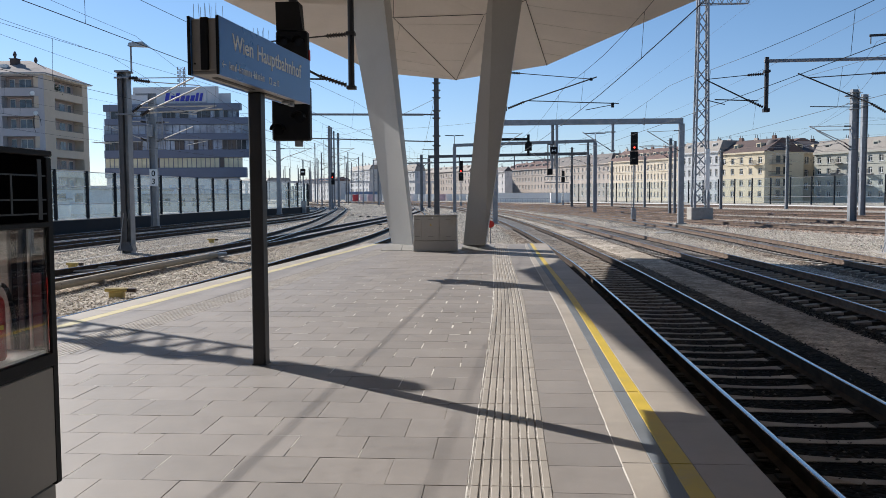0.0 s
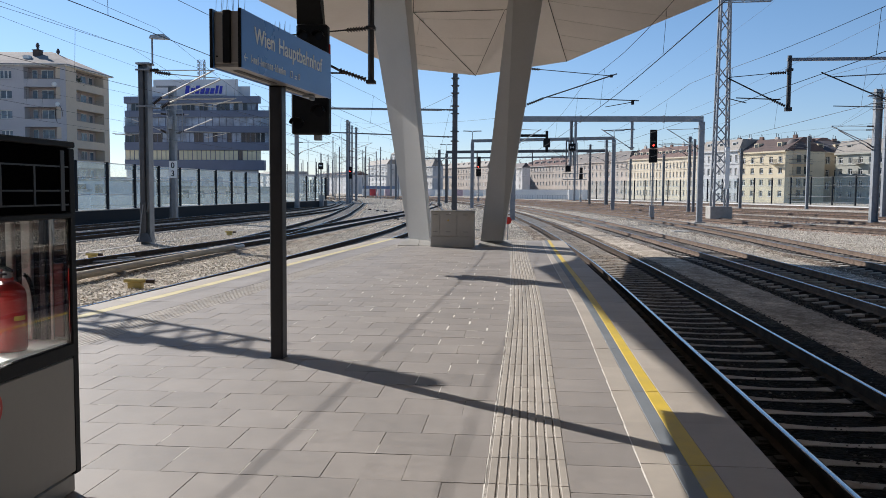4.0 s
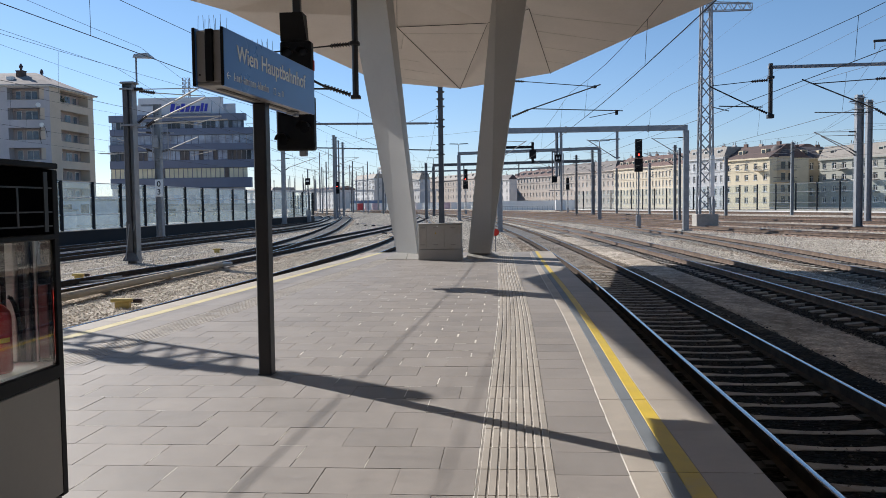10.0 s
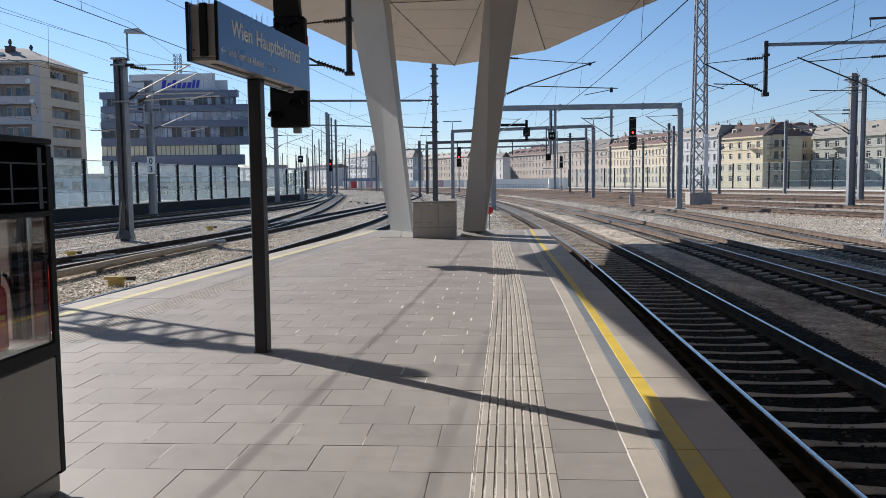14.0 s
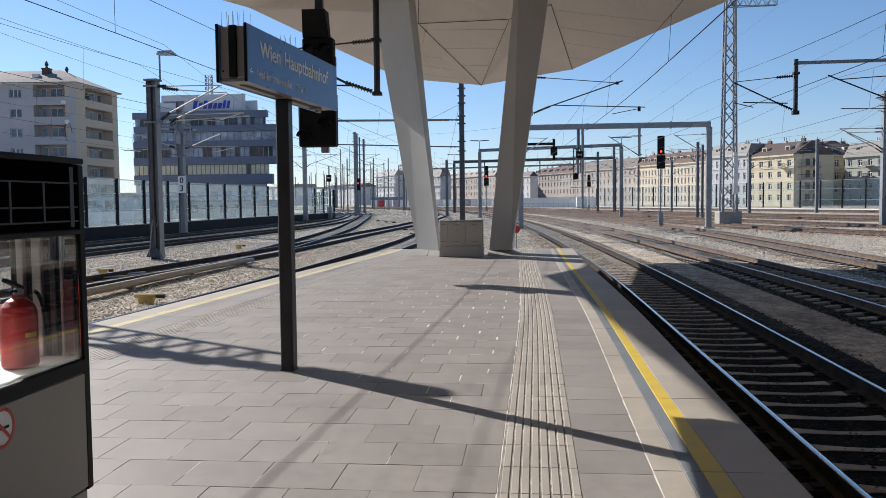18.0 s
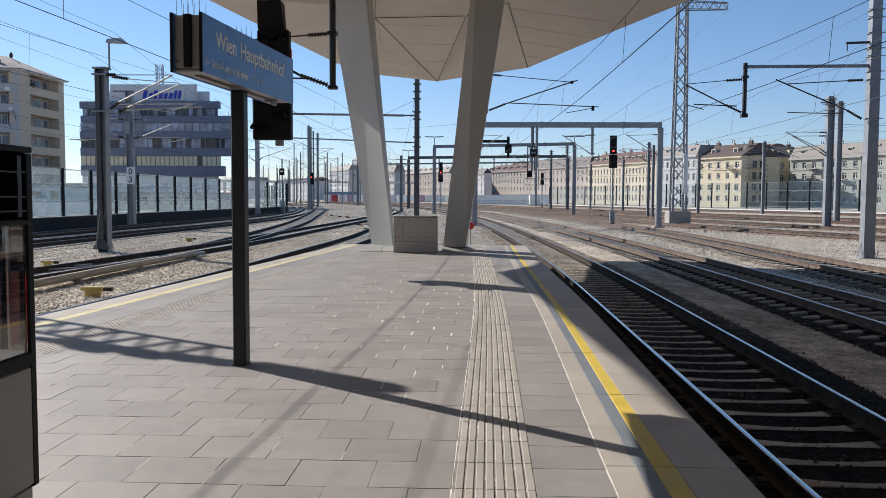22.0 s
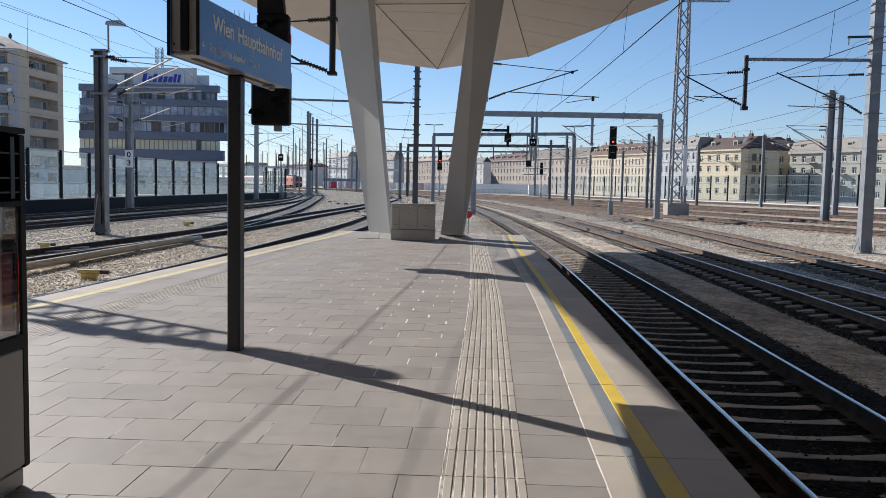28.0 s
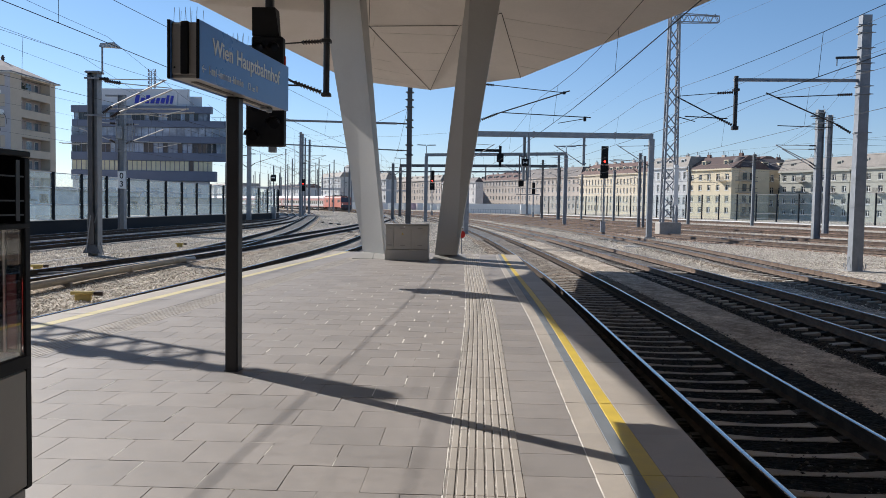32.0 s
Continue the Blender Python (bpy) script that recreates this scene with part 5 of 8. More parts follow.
MASTS = [
    (-26.3, 98, 8.2, "box", 0.5, "galv", 0, None, ((4, 0, 7.2, 5.8, 5.0), (-2, 0, 7.0, 5.6, 5.0))),
    (-26.9, 130.7, 12.6, "box", 0.4, "mast_grey", 6, None, ((4, 0, 9.0, 7.6, 6.4), (-3, 0, 10.6, 9.3, 8.2))),
    (-30.6, 150.6, 14.0, "box", 0.30, "mast_grey", 5, None, ((3, 0, 8.6, 7.2, 6.2),)),
    (-36.6, 182.8, 15.8, "box", 0.34, "mast_grey", 2, None, ((-4, 0, 9.0, 7.6, 6.4),)),
    (-32.3, 165.6, 14.1, "box", 0.42, "mast_grey", 6, None, ((-3, 0, 11.0, 9.7, 8.6), (4, 0, 9.0, 7.6, 6.4),)),
    (-78.5, 419.4, 21.9, "box", 0.36, "mast_grey", 0, None, ((-4, 0, 9.0, 7.6, 6.4),)),
    (-57.9, 323.4, 14.6, "box", 0.32, "mast_grey", 4, None, ((-4, 0, 12.0, 10.6, 9.5), (4, 0, 9.0, 7.6, 6.4),)),
    (-45.9, 301.2, 14.6, "box", 0.36, "mast_grey", 4, None, ((-4, 0, 11.0, 9.6, 8.5), (4, 0, 9.0, 7.6, 6.4),)),
    (-64.1, 286.6, 19.9, "box", 0.32, "mast_grey", 5, None, ((-5, 0, 14.0, 12.4, 11.0), (4, 0, 9.0, 7.6, 6.4),)),
    (-108.6, 494.4, 23.2, "box", 0.30, "mast_grey", 0, None, ((-4, 0, 9.0, 7.6, 6.4),)),
    (-207.3, 815.3, 48.7, "box", 0.30, "mast_grey", 0, None, ()),
    (-163.7, 667.6, 27.0, "box", 0.30, "mast_grey", 0, None, ()),
    (-106.0, 498.3, 35.2, "box", 0.30, "mast_grey", 0, None, ((4, 0, 9.0, 7.6, 6.4),)),
    (-41, 190, 11.5, "round", 0.35, "mast_grey", 0, None, ((4, 0, 9.0, 7.6, 6.4),)),
    (-50, 226, 12, "round", 0.35, "mast_grey", 0, None, ()),
    (-47.4, 258, 12.5, "round", 0.4, "mast_grey", 0, None, ((5, 0, 9.0, 7.6, 6.4),)),
    (-45.3, 298, 13.0, "round", 0.4, "mast_grey", 0, None, ((5, 0, 9.0, 7.6, 6.4),)),
    (-62, 300, 13.5, "round", 0.45, "mast_grey", 0, None, ()),
    (-52, 340, 13.5, "round", 0.45, "mast_grey", 0, None, ((5, 0, 9.0, 7.6, 6.4),)),
    (-74, 330, 13.5, "round", 0.45, "mast_grey", 0, None, ()),
    (-90, 345, 14, "round", 0.45, "mast_grey", 0, None, ()),
    (-30, 205, 12.0, "h", 0.4, "mast_grey", 2, None, ()),
    (-12.0, 127.5, 7.8, "h", 0.4, "mast_grey", 0, None, ((-3, 0, 7.2, 6.0, 5.2), (2.5, 0, 7.2, 6.0, 5.2))),
    (13.6, 160, 10.5, "round", 0.5, "mast_dark", 5, None, ()),
    (15.4, 148.4, 11.0, "h", 0.38, "mast_grey", 4, None, ((3.5, 0, 8.0, 6.7, 5.7), (-4, 0, 8.2, 6.9, 5.8),)),
    (22.2, 168, 8.2, "h", 0.38, "mast_grey", 0, None, ((-4, 0, 7.2, 5.9, 5.0),)),
    (25.9, 152, 8.4, "h", 0.38, "mast_grey", 3, None, ((4, 0, 7.2, 5.9, 5.0),)),
    (19.3, 96.7, 7.9, "h", 0.3, "mast_grey", 5, None, ((-3.5, 0, 7.0, 5.7, 5.0),)),
    (20.2, 98.5, 7.7, "h", 0.28, "mast_grey", 0, None, ()),
    (31.7, 122.6, 7.9, "h", 0.38, "mast_grey", 3, None, ((3.5, 0, 7.0, 5.7, 5.0),)),
    (43.4, 130, 10.2, "h", 0.4, "mast_grey", 4, None, ((-4, 0, 8.5, 7.0, 6.0),)),
    (27.4, 67.2, 9.6, "h", 0.52, "galv", 4, (-1, 9.0), ((-3.4, 0, 6.77, 5.17, 4.9), (-2.6, 0.7, 6.5, 4.95, 4.8))),
    (35.5, 84.7, 11.2, "h", 0.5, "galv", 3, None, ()),
]
for x, y, top, kd, w, material, bands, lamp, arms in MASTS:
    mast(x, y, top, kd, w, material, bands=bands, lamp=lamp, arms=arms)

# many slender masts in the far yard
_rng = random.Random(12)
for _i in range(22):
    _y = 215 + 11 * _i + _rng.uniform(-5, 5)
    _x = np.interp(_y, [170, 235, 310, 460], [-28, -46, -72, -130]) + _rng.uniform(-26, 24) * (_y / 300)
    mast(_x, _y, 9 + _y * 0.012 + _rng.uniform(-1.5, 2.5), "box", 0.2 + _y * 0.0003, _rng.choice(["mast_grey", "mast_dark", "galv"]), bands=_i % 4, arms=(((4, 0, 8.2, 6.9, 5.9),) if _i % 3 else ()) + (((-4, 0, 8.0, 6.7, 5.8),) if _i % 2 else ()))

# the dark mast behind the control cabinet, with a long tubular arm over the next track
dark = mast(-3.94, 52, 9.8, "box", 0.33, "mast_dark", "dark catenary mast with clamps behind the platform end", bands=0)
for z in (8.5, 8.05, 7.6, 6.8, 6.35, 5.25, 4.65):
    part("clamp_band", Mesher().cbox(-0.22, 0.22, -0.22, 0.22, z - 0.035, z + 0.035, 0.006).bar((-0.27, -0.13, z), (0.27, -0.13, z), 0.035, 0.035), "mast_dark", dark)
part("long_arm", Mesher().rod((-0.8, 0, 6.58), (-7.9, 0, 6.68), 0.07, 8).rod((-0.15, 0, 6.58), (-0.36, 0, 6.58), 0.06, 8), "mast_grey", dark, "long grey tubular arm")
part("lower_arm", Mesher().rod((-0.8, 0, 4.93), (-9.6, 0, 5.25), 0.04, 6).rod((-0.15, 0, 4.92), (-0.36, 0, 4.92), 0.04, 6), "mast_grey", dark)
for z in (6.58, 4.92):
    q = Mesher()
    ribbed(q, (-0.35, 0, z), (-0.8, 0, z + 0.01), 0.07, 5)
    part("insulator", q, "insulator", dark)

# tall steel mast with a boom, a drop tube and two brackets
big = mast(15.5, 34.2, 9.4, "box", 0.44, "mast_blue", "tall square galvanised catenary mast with a long boom")
part("boom", Mesher().bar((-0.2, 0, 6.83), (-5.1, 0, 6.8), 0.11, 0.12), "mast_blue", big, "dark steel boom")
part("drop_tube", Mesher().rod((-5.0, 0, 6.95), (-5.0, 0, 4.85), 0.085, 10).cbox(-5.12, -4.88, -0.12, 0.12, 4.8, 4.95, 0.01).cbox(-5.12, -4.88, -0.12, 0.12, 6.35, 6.45, 0.01), "dark_steel", big)
for a, b in (((-5.12, 0, 6.3), (-5.75, 0, 6.26)), ((-5.12, 0, 5.0), (-5.75, 0, 5.3)), ((-0.4, 0, 6.28), (-1.0, 0, 6.25)), ((-0.4, 0, 4.75), (-1.0, 0, 5.1))):
    q = Mesher()
    ribbed(q, a, b, 0.066)
    part("insulator", q, "insulator", big)
for a, b, r in (((-5.75, 0, 6.26), (-7.3, 0, 6.12), 0.015), ((-5.75, 0, 5.3), (-7.35, 0, 6.1), 0.027), ((-5.3, 0, 5.25), (-7.0, 0, 5.32), 0.022), ((-6.6, 0, 5.12), (-7.3, 0, 5.3), 0.018)):
    part("bracket_tube", Mesher().rod(a, b, r, 6), "dark_steel", big)
for a, b, r in (((-1.0, 0, 6.25), (-3.4, 0, 6.12), 0.02), ((-1.0, 0, 5.1), (-3.8, 0, 6.3), 0.027), ((-1.2, 0, 4.95), (-3.3, 0, 5.0), 0.018)):
    part("bracket_tube", Mesher().rod(a, b, r, 6), "dark_steel", big)
part("top_bracket", Mesher().bar((-0.2, 0, 7.75), (-1.1, 0, 7.72), 0.07, 0.09).rod((-1.05, 0, 7.72), (-1.05, 0, 7.4), 0.02, 6), "dark_steel", big)
for z in (9.0, 8.7, 8.1, 7.5, 7.2, 6.6, 6.28, 4.75):
    part("clamp_band", Mesher().cbox(-0.24, 0.24, -0.24, 0.24, z - 0.02, z + 0.02, 0.006).bar((-0.34, -0.2, z), (0.34, -0.2, z), 0.03, 0.03), "mast_blue", big)
part("anchor_bolts", (lambda b: [b.rod((sx * 0.3, sy * 0.3, -0.67), (sx * 0.3, sy * 0.3, -0.5), 0.025, 6) for sx in (-1, 1) for sy in (-1, 1)] and b)(Mesher()), "galv", big)


def gantry(x0, y0, x1, y1, z, w, material, label, drops=(), thick=0.42, brackets=()):
    g = thing("signal_gantry", (x0, y0, 0), label, "gantry", "gantries over the tracks")
    dx, dy = x1 - x0, y1 - y0
    part("beam", Mesher().bar((-0.1, 0, z), (dx + 0.1, dy, z), thick * 0.8, thick), material, g)
    for x, y in ((0, 0), (dx, dy)):
        mb = Mesher()
        mb.cbox(x - w / 2, x + w / 2, y - w / 2, y + w / 2, -0.75, z - thick / 2 - 0.002, 0.03)
        part("leg", mb, material, g)
        part("footing", Mesher().cbox(x - w, x + w, y - w, y + w, -0.85, -0.68, 0.02), "concrete", g)
    for f, zl in drops:
        x, y = dx * f, dy * f
        part("drop_post", Mesher().cbox(x - 0.1, x + 0.1, y - 0.1, y + 0.1, zl, z - thick / 2, 0.02), material, g)
    for x, dx2, z_top, z_low in brackets:
        holder = part("bracket_clamp", Mesher().cbox(x - 0.19, x + 0.19, -0.19, 0.19, z_top - 0.04, z_top + 0.04, 0.01).cbox(x - 0.19, x + 0.19, -0.19, 0.19, z_low - 0.04, z_low + 0.04, 0.01), "galv", g)
        s = 1 if dx2 > 0 else -1
        for a, b, e, r in (((x + s * 0.15, 0, z_top), (x + s * 0.6, 0, z_top - 0.01), (x + dx2, 0, z_top - 0.08), 0.02), ((x + s * 0.15, 0, z_low), (x + s * 0.55, 0, z_low + 0.27), (x + dx2 * 1.03, 0, z_top + 0.0), 0.035)):
            q = Mesher()
            ribbed(q, a, b, 0.06)
            part("insulator", q, "insulator", holder)
            part("bracket_tube", Mesher().rod(b, e, r, 6), "tube", holder)
        part("steady_arm", Mesher().rod((x + s * 0.8, 0, z_low + 0.35), (x + dx2 * 1.15, 0, z_low + 0.5), 0.02, 5), "tube", holder)
    for f in (0.36, 0.8):
        part("flange", Mesher().bar((dx * f - 0.06, dy * f, z), (dx * f + 0.06, dy * f, z), thick, thick * 1.25), material, g)
    return g


gantry(-0.4, 67, 14.2, 67, 7.3, 0.42, "galv", "grey box-section portal gantry over two tracks", ((0.31, 3.6), (0.335, 3.9), (0.635, 4.9)), brackets=((9.27, -2.3, 6.5, 5.05), (14.6, -2.6, 6.55, 4.95), (0.0, 2.1, 6.5, 5.2)))
gantry(-6.2, 113.9, 12.0, 107.1, 8.35, 0.45, "mast_grey", "grey portal gantry farther along the tracks", ((0.3, 6.2), (0.7, 6.0)), 0.4, ((5.5, -2.4, 7.4, 6.1), (12.8, -2.5, 7.3, 6.0)))
gantry(-13.3, 156.2, 15.6, 149, 8.8, 0.5, "mast_dark", "dark portal gantry in the distance", ((0.2, 6.3), (0.55, 6.3), (0.8, 6.2)), 0.5)
gantry(-34, 232, 14.4, 214, 10.4, 0.5, "mast_grey", "grey portal gantry far off over the tracks", ((0.3, 7.3), (0.6, 7.3)), 0.4)
for x, y, z in ((-6.2, 113.9, 9.6), (12.0, 107.1, 9.2), (-13.3, 156.2, 10.1)):
    lp = thing("street_lamp", (x, y, z - 1.2), "small double lamp on top of a gantry leg", "lamp", "lamps on the gantries")
    part("pole", Mesher().rod((0, 0, 0), (0, 0, 1.2), 0.05, 6), "galv", lp)
    for s in (-1, 1):
        part("lamp_head", Mesher().loft([(s * 0.05, -0.15, 1.2), (s * 1.3, -0.15, 1.25), (s * 1.3, 0.15, 1.25), (s * 0.05, 0.15, 1.2)][::s], [(s * 0.08, -0.1, 1.32), (s * 1.2, -0.1, 1.36), (s * 1.2, 0.1, 1.36), (s * 0.08, 0.1, 1.32)][::s]), "galv", lp)


# ---- lattice towers ----
def lattice(x, y, z0, z1, w0, w1, label, arm=None, material="galv_pale"):
    t = thing("lattice_tower", (x, y, 0), label, "tower", "lattice towers")
    n = int((z1 - z0) / 1.15)
    corner = []
    for sx, sy in ((-1, -1), (1, -1), (1, 1), (-1, 1)):
        a, b = Vector((sx * w0 / 2, sy * w0 / 2, z0)), Vector((sx * w1 / 2, sy * w1 / 2, z1))
        corner.append((a, b))
        part("leg", Mesher().bar(a, b, 0.15, 0.15), material, t)
    for s in range(4):
        (a0, a1), (b0, b1) = corner[s], corner[(s + 1) % 4]
        for i in range(n):
            f0, f1 = i / n, (i + 1) / n
            part("brace", Mesher().bar(*((a0.lerp(a1, f0), b0.lerp(b1, f1)) if i % 2 else (b0.lerp(b1, f0), a0.lerp(a1, f1))), 0.085, 0.085), material, t)
    part("base_block", Mesher().cbox(-w0 * 0.8, w0 * 0.8, -w0 * 0.8, w0 * 0.8, -0.85, z0, 0.03), "concrete", t, "pale concrete base block")
    for xf in (-0.58, 0.4):
        part("foot_angle", Mesher().cbox(w0 * xf, w0 * (xf + 0.18), -w0 * 0.58, -w0 * 0.4, z0, z0 + 1.3, 0.02), material, t)
    if arm:
        mb = Mesher()
        za = z1 - 0.9
        for sy in (-0.35, 0.35):
            mb.bar((-0.3, sy, za), (arm, sy * 0.4, za), 0.07, 0.07)
            mb.bar((-0.3, sy, za + 0.75), (arm, sy * 0.4, za + 0.55), 0.07, 0.07)
            for i in range(5):
                u = i / 5 * arm
                mb.bar((u, sy * (1 - 0.6 * i / 5), za), (u + arm / 10, sy * (1 - 0.6 * i / 5), za + 0.7), 0.045, 0.045)
                mb.bar((u + arm / 10, sy * (1 - 0.6 * i / 5), za + 0.7), (u + arm / 5, sy * (1 - 0.6 * i / 5), za), 0.045, 0.045)
        mb.bar((arm, -0.15, za), (arm, -0.15, za + 0.55), 0.06, 0.06)
        part("cross_arm", mb, material, t)
    return t


tw = lattice(17.25, 73.6, 0.42, 18.6, 1.15, 0.74, "tall grey lattice tower on a pale concrete block", 3.8, "mast_blue")
part("white_box", Mesher().cbox(0.22, 0.58, -0.85, -0.66, 1.9, 5.4, 0.03), "white_paint", tw, "pale grey cable casing")


def lattice_boom():
    """Mast with a lattice boom over the second track; its shadow crosses the platform."""
    t = thing("lattice_boom", (-15.98, 17.9, 0), "lattice boom with insulators on a mast beside the tracks", "signal boom")
    part("mast", Mesher().cbox(-0.2, 0.2, -0.2, 0.2, -0.85, 7.4, 0.02), "galv", t)
    a, d = Vector((1.22, -0.33, 7.0)), Vector((0.851, -0.526, 0))
    side = Vector((-0.526, -0.851, 0))

    def at(u, w, z=0.0):
        return a + d * u + side * w + Vector((0, 0, z))

    for w in (0.0, 0.6):
        part("chord", Mesher().bar(at(-1.2, w), at(3.9, w), 0.09, 0.09), "galv", t)
    for i in range(9):
        u = -0.9 + i * 0.54
        part("batten", Mesher().bar(at(u, 0), at(u, 0.6), 0.06, 0.06), "galv", t)
        part("brace", Mesher().bar(at(u, 0), at(u + 0.54, 0.6), 0.035, 0.035), "galv", t)
    for u, w, r in ((1.7, 0.82, 0.1), (2.05, 0.76, 0.16), (2.5, 0.8, 0.2), (2.9, 0.7, 0.14), (3.25, 0.7, 0.18), (3.7, 0.6, 0.16), (4.1, 0.55, 0.15), (4.45, 0.48, 0.13), (4.75, 0.37, 0.1), (5.1, 0.42, 0.16), (5.5, 0.45, 0.18), (5.95, 0.47, 0.18)):
        q = Mesher()
        ribbed(q, at(u - 0.2, w), at(u + 0.2, w), r, 3)
        part("insulator", q, "insulator", t)
    part("insulator_bar", Mesher().bar(at(1.6, 0.8), at(4.4, 0.52), 0.06, 0.06).bar(at(4.4, 0.5), at(6.1, 0.47), 0.06, 0.06), "galv", t)


lattice_boom()


# ---- signals ----
def signal_head(parent, x, y, z0, z1, w, lit=None, lenses=(), d=0.2):
    h = part("signal_screen", Mesher().cbox(x - w / 2, x + w / 2, y - 0.02, y + d, z0, z1, 0.03), "black", parent, "black signal screen")
    for i, (lx, lz) in enumerate(lenses):
        on = lit == i
        part("lens", Mesher().rod((x + lx, y - 0.045, lz), (x + lx, y - 0.021, lz), 0.075 * min(1.6, w / 0.6), 14), "red_light" if on else "lens", h, "lit red lens" if on else "")
        hood = Mesher()
        n, r, dep = 10, 0.1 * min(1.6, w / 0.6), 0.2 * min(1.6, w / 0.6)
        for k in range(n):
            a0, a1 = math.pi * k / n, math.pi * (k + 1) / n
            hood.add([(x + lx + r * math.cos(a), yy2, lz + r * math.sin(a)) for a, yy2 in ((a0, y - 0.02), (a1, y - 0.02), (a1, y - dep), (a0, y - dep))], [(0, 1, 2, 3)])
        part("hood", hood, "black", h)
    return h


def hanging_signal():
    s = thing("railway_signal", (-4.57, 18.37, -0.08), "black railway signal hung from the canopy above the platform", "signal", "railway signals")
    s.scale = (1.05, 1.05, 1.05)
    part("hanger", Mesher().cbox(-0.08, 0.08, 0.14, 0.3, 2.9, 8.9, 0.01), "dark_steel", s)
    # open-topped sun screen above two heads
    part("upper_box", Mesher().loft([(-0.3, -0.05, 5.02), (0.26, -0.05, 5.02), (0.26, 0.13, 5.02), (-0.3, 0.13, 5.02)], [(-0.26, -0.24, 5.56), (0.22, -0.24, 5.56), (0.22, 0.13, 5.56), (-0.26, 0.13, 5.56)]), "black", s)
    signal_head(s, 0.03, -0.1, 3.9, 5.0, 0.66, None, ((-0.16, 4.75), (0.16, 4.75), (0.0, 4.3)), 0.23)
    signal_head(s, -0.01, -0.1, 2.74, 3.86, 0.8, None, ((-0.25, 2.95), (0.2, 3.2), (0.2, 3.6), (-0.2, 3.55)), 0.23)
    part("red_side_plate", Mesher().cbox(0.36, 0.385, 0.0, 0.08, 4.4, 4.62, 0.006), "red", s)
    part("cable_box", Mesher().cbox(0.05, 0.2, -0.05, 0.1, 2.62, 2.74, 0.01), "galv", s)


hanging_signal()


def drop_support():
    s = thing("catenary_drop_tube", (-4.25, 24, 0), "dark tube hung from the canopy with insulators and brackets", "catenary support")
    part("tube", Mesher().rod((0, 0, 4.66), (0, 0, 9.0), 0.09, 10), "dark_steel", s)
    for z in (4.62, 6.14):
        part("clamp_band", Mesher().cbox(-0.13, 0.13, -0.13, 0.13, z, z + 0.1, 0.01), "dark_steel", s)
    for a, b, n in (((-0.15, 0, 6.18), (-0.72, 0, 6.14), 7), ((-0.15, 0, 4.74), (-0.95, 0, 5.02), 9)):
        q2 = Mesher()
        ribbed(q2, a, b, 0.078, n)
        part("insulator", q2, "insulator", s)
    part("bracket_tube", Mesher().rod((-0.72, 0, 6.14), (-2.5, 0, 6.0), 0.022, 6).rod((-0.95, 0, 5.02), (-2.7, 0, 5.95), 0.036, 6).rod((-0.7, 0, 4.92), (-3.0, 0, 4.98), 0.025, 6), "dark_steel", s)


drop_support()
right_drop = thing("catenary_drop_tube", (0.2, 35, 0), "dark tube hung from the canopy with brackets over the platform track", "catenary support")
part("tube", Mesher().rod((0, 0, 5.05), (0, 0, 8.4), 0.09, 10), "dark_steel", right_drop)
for a, b, n in (((0.12, 0, 6.62), (0.62, 0, 6.58), 8), ((0.12, 0, 5.15), (0.8, 0, 5.42), 8)):
    q = Mesher()
    ribbed(q, a, b, 0.065, n)
    part("insulator", q, "insulator", right_drop)
for a, b, r in (((0.62, 0, 6.58), (3.6, 0, 6.3), 0.016), ((0.8, 0, 5.42), (3.75, 0, 6.39), 0.026), ((0.9, 0, 5.46), (4.65, 0, 5.3), 0.02), ((3.3, 0, 5.05), (4.4, 0, 5.25), 0.015)):
    part("bracket_tube", Mesher().rod(a, b, r, 6), "mast_dark", right_drop)
part("tube_clamp", Mesher().cbox(3.46, 3.58, -0.04, 0.04, 6.24, 6.36, 0.01).cbox(4.34, 4.46, -0.03, 0.03, 5.14, 5.34, 0.01), "dark_steel", right_drop)


def post_signal(x, y, z0, z1, zl0, w, lit, label, base=-0.75):
    s = thing("railway_signal", (x, y, 0), label, "signal", "railway signals")
    part("post", Mesher().rod((0, 0.15, base), (0, 0.15, z1), 0.07, 8), "mast_grey", s)
    part("foot", Mesher().cbox(-0.22, 0.22, -0.05, 0.4, base - 0.05, base + 1.0, 0.02), "galv", s)
    part("ladder", (lambda b: [b.bar((-0.16, 0.28, base + 1 + i * 0.35), (0.16, 0.28, base + 1 + i * 0.35), 0.03, 0.03) for i in range(int((z0 - base - 1) / 0.35))] and b)(Mesher().rod((-0.16, 0.28, base), (-0.16, 0.28, z0), 0.02, 5).rod((0.16, 0.28, base), (0.16, 0.28, z0), 0.02, 5)), "galv", s)
    mid = zl0
    signal_head(s, 0, 0, mid + 0.06, z1, w * 0.85, lit, ((0, mid + 0.35), (0, (mid + z1) / 2 + 0.1), (0, z1 - 0.35)))
    signal_head(s, 0, 0, z0, mid, w, None, ((-w * 0.25, z0 + 0.3), (w * 0.25, mid - 0.3)))
    return s


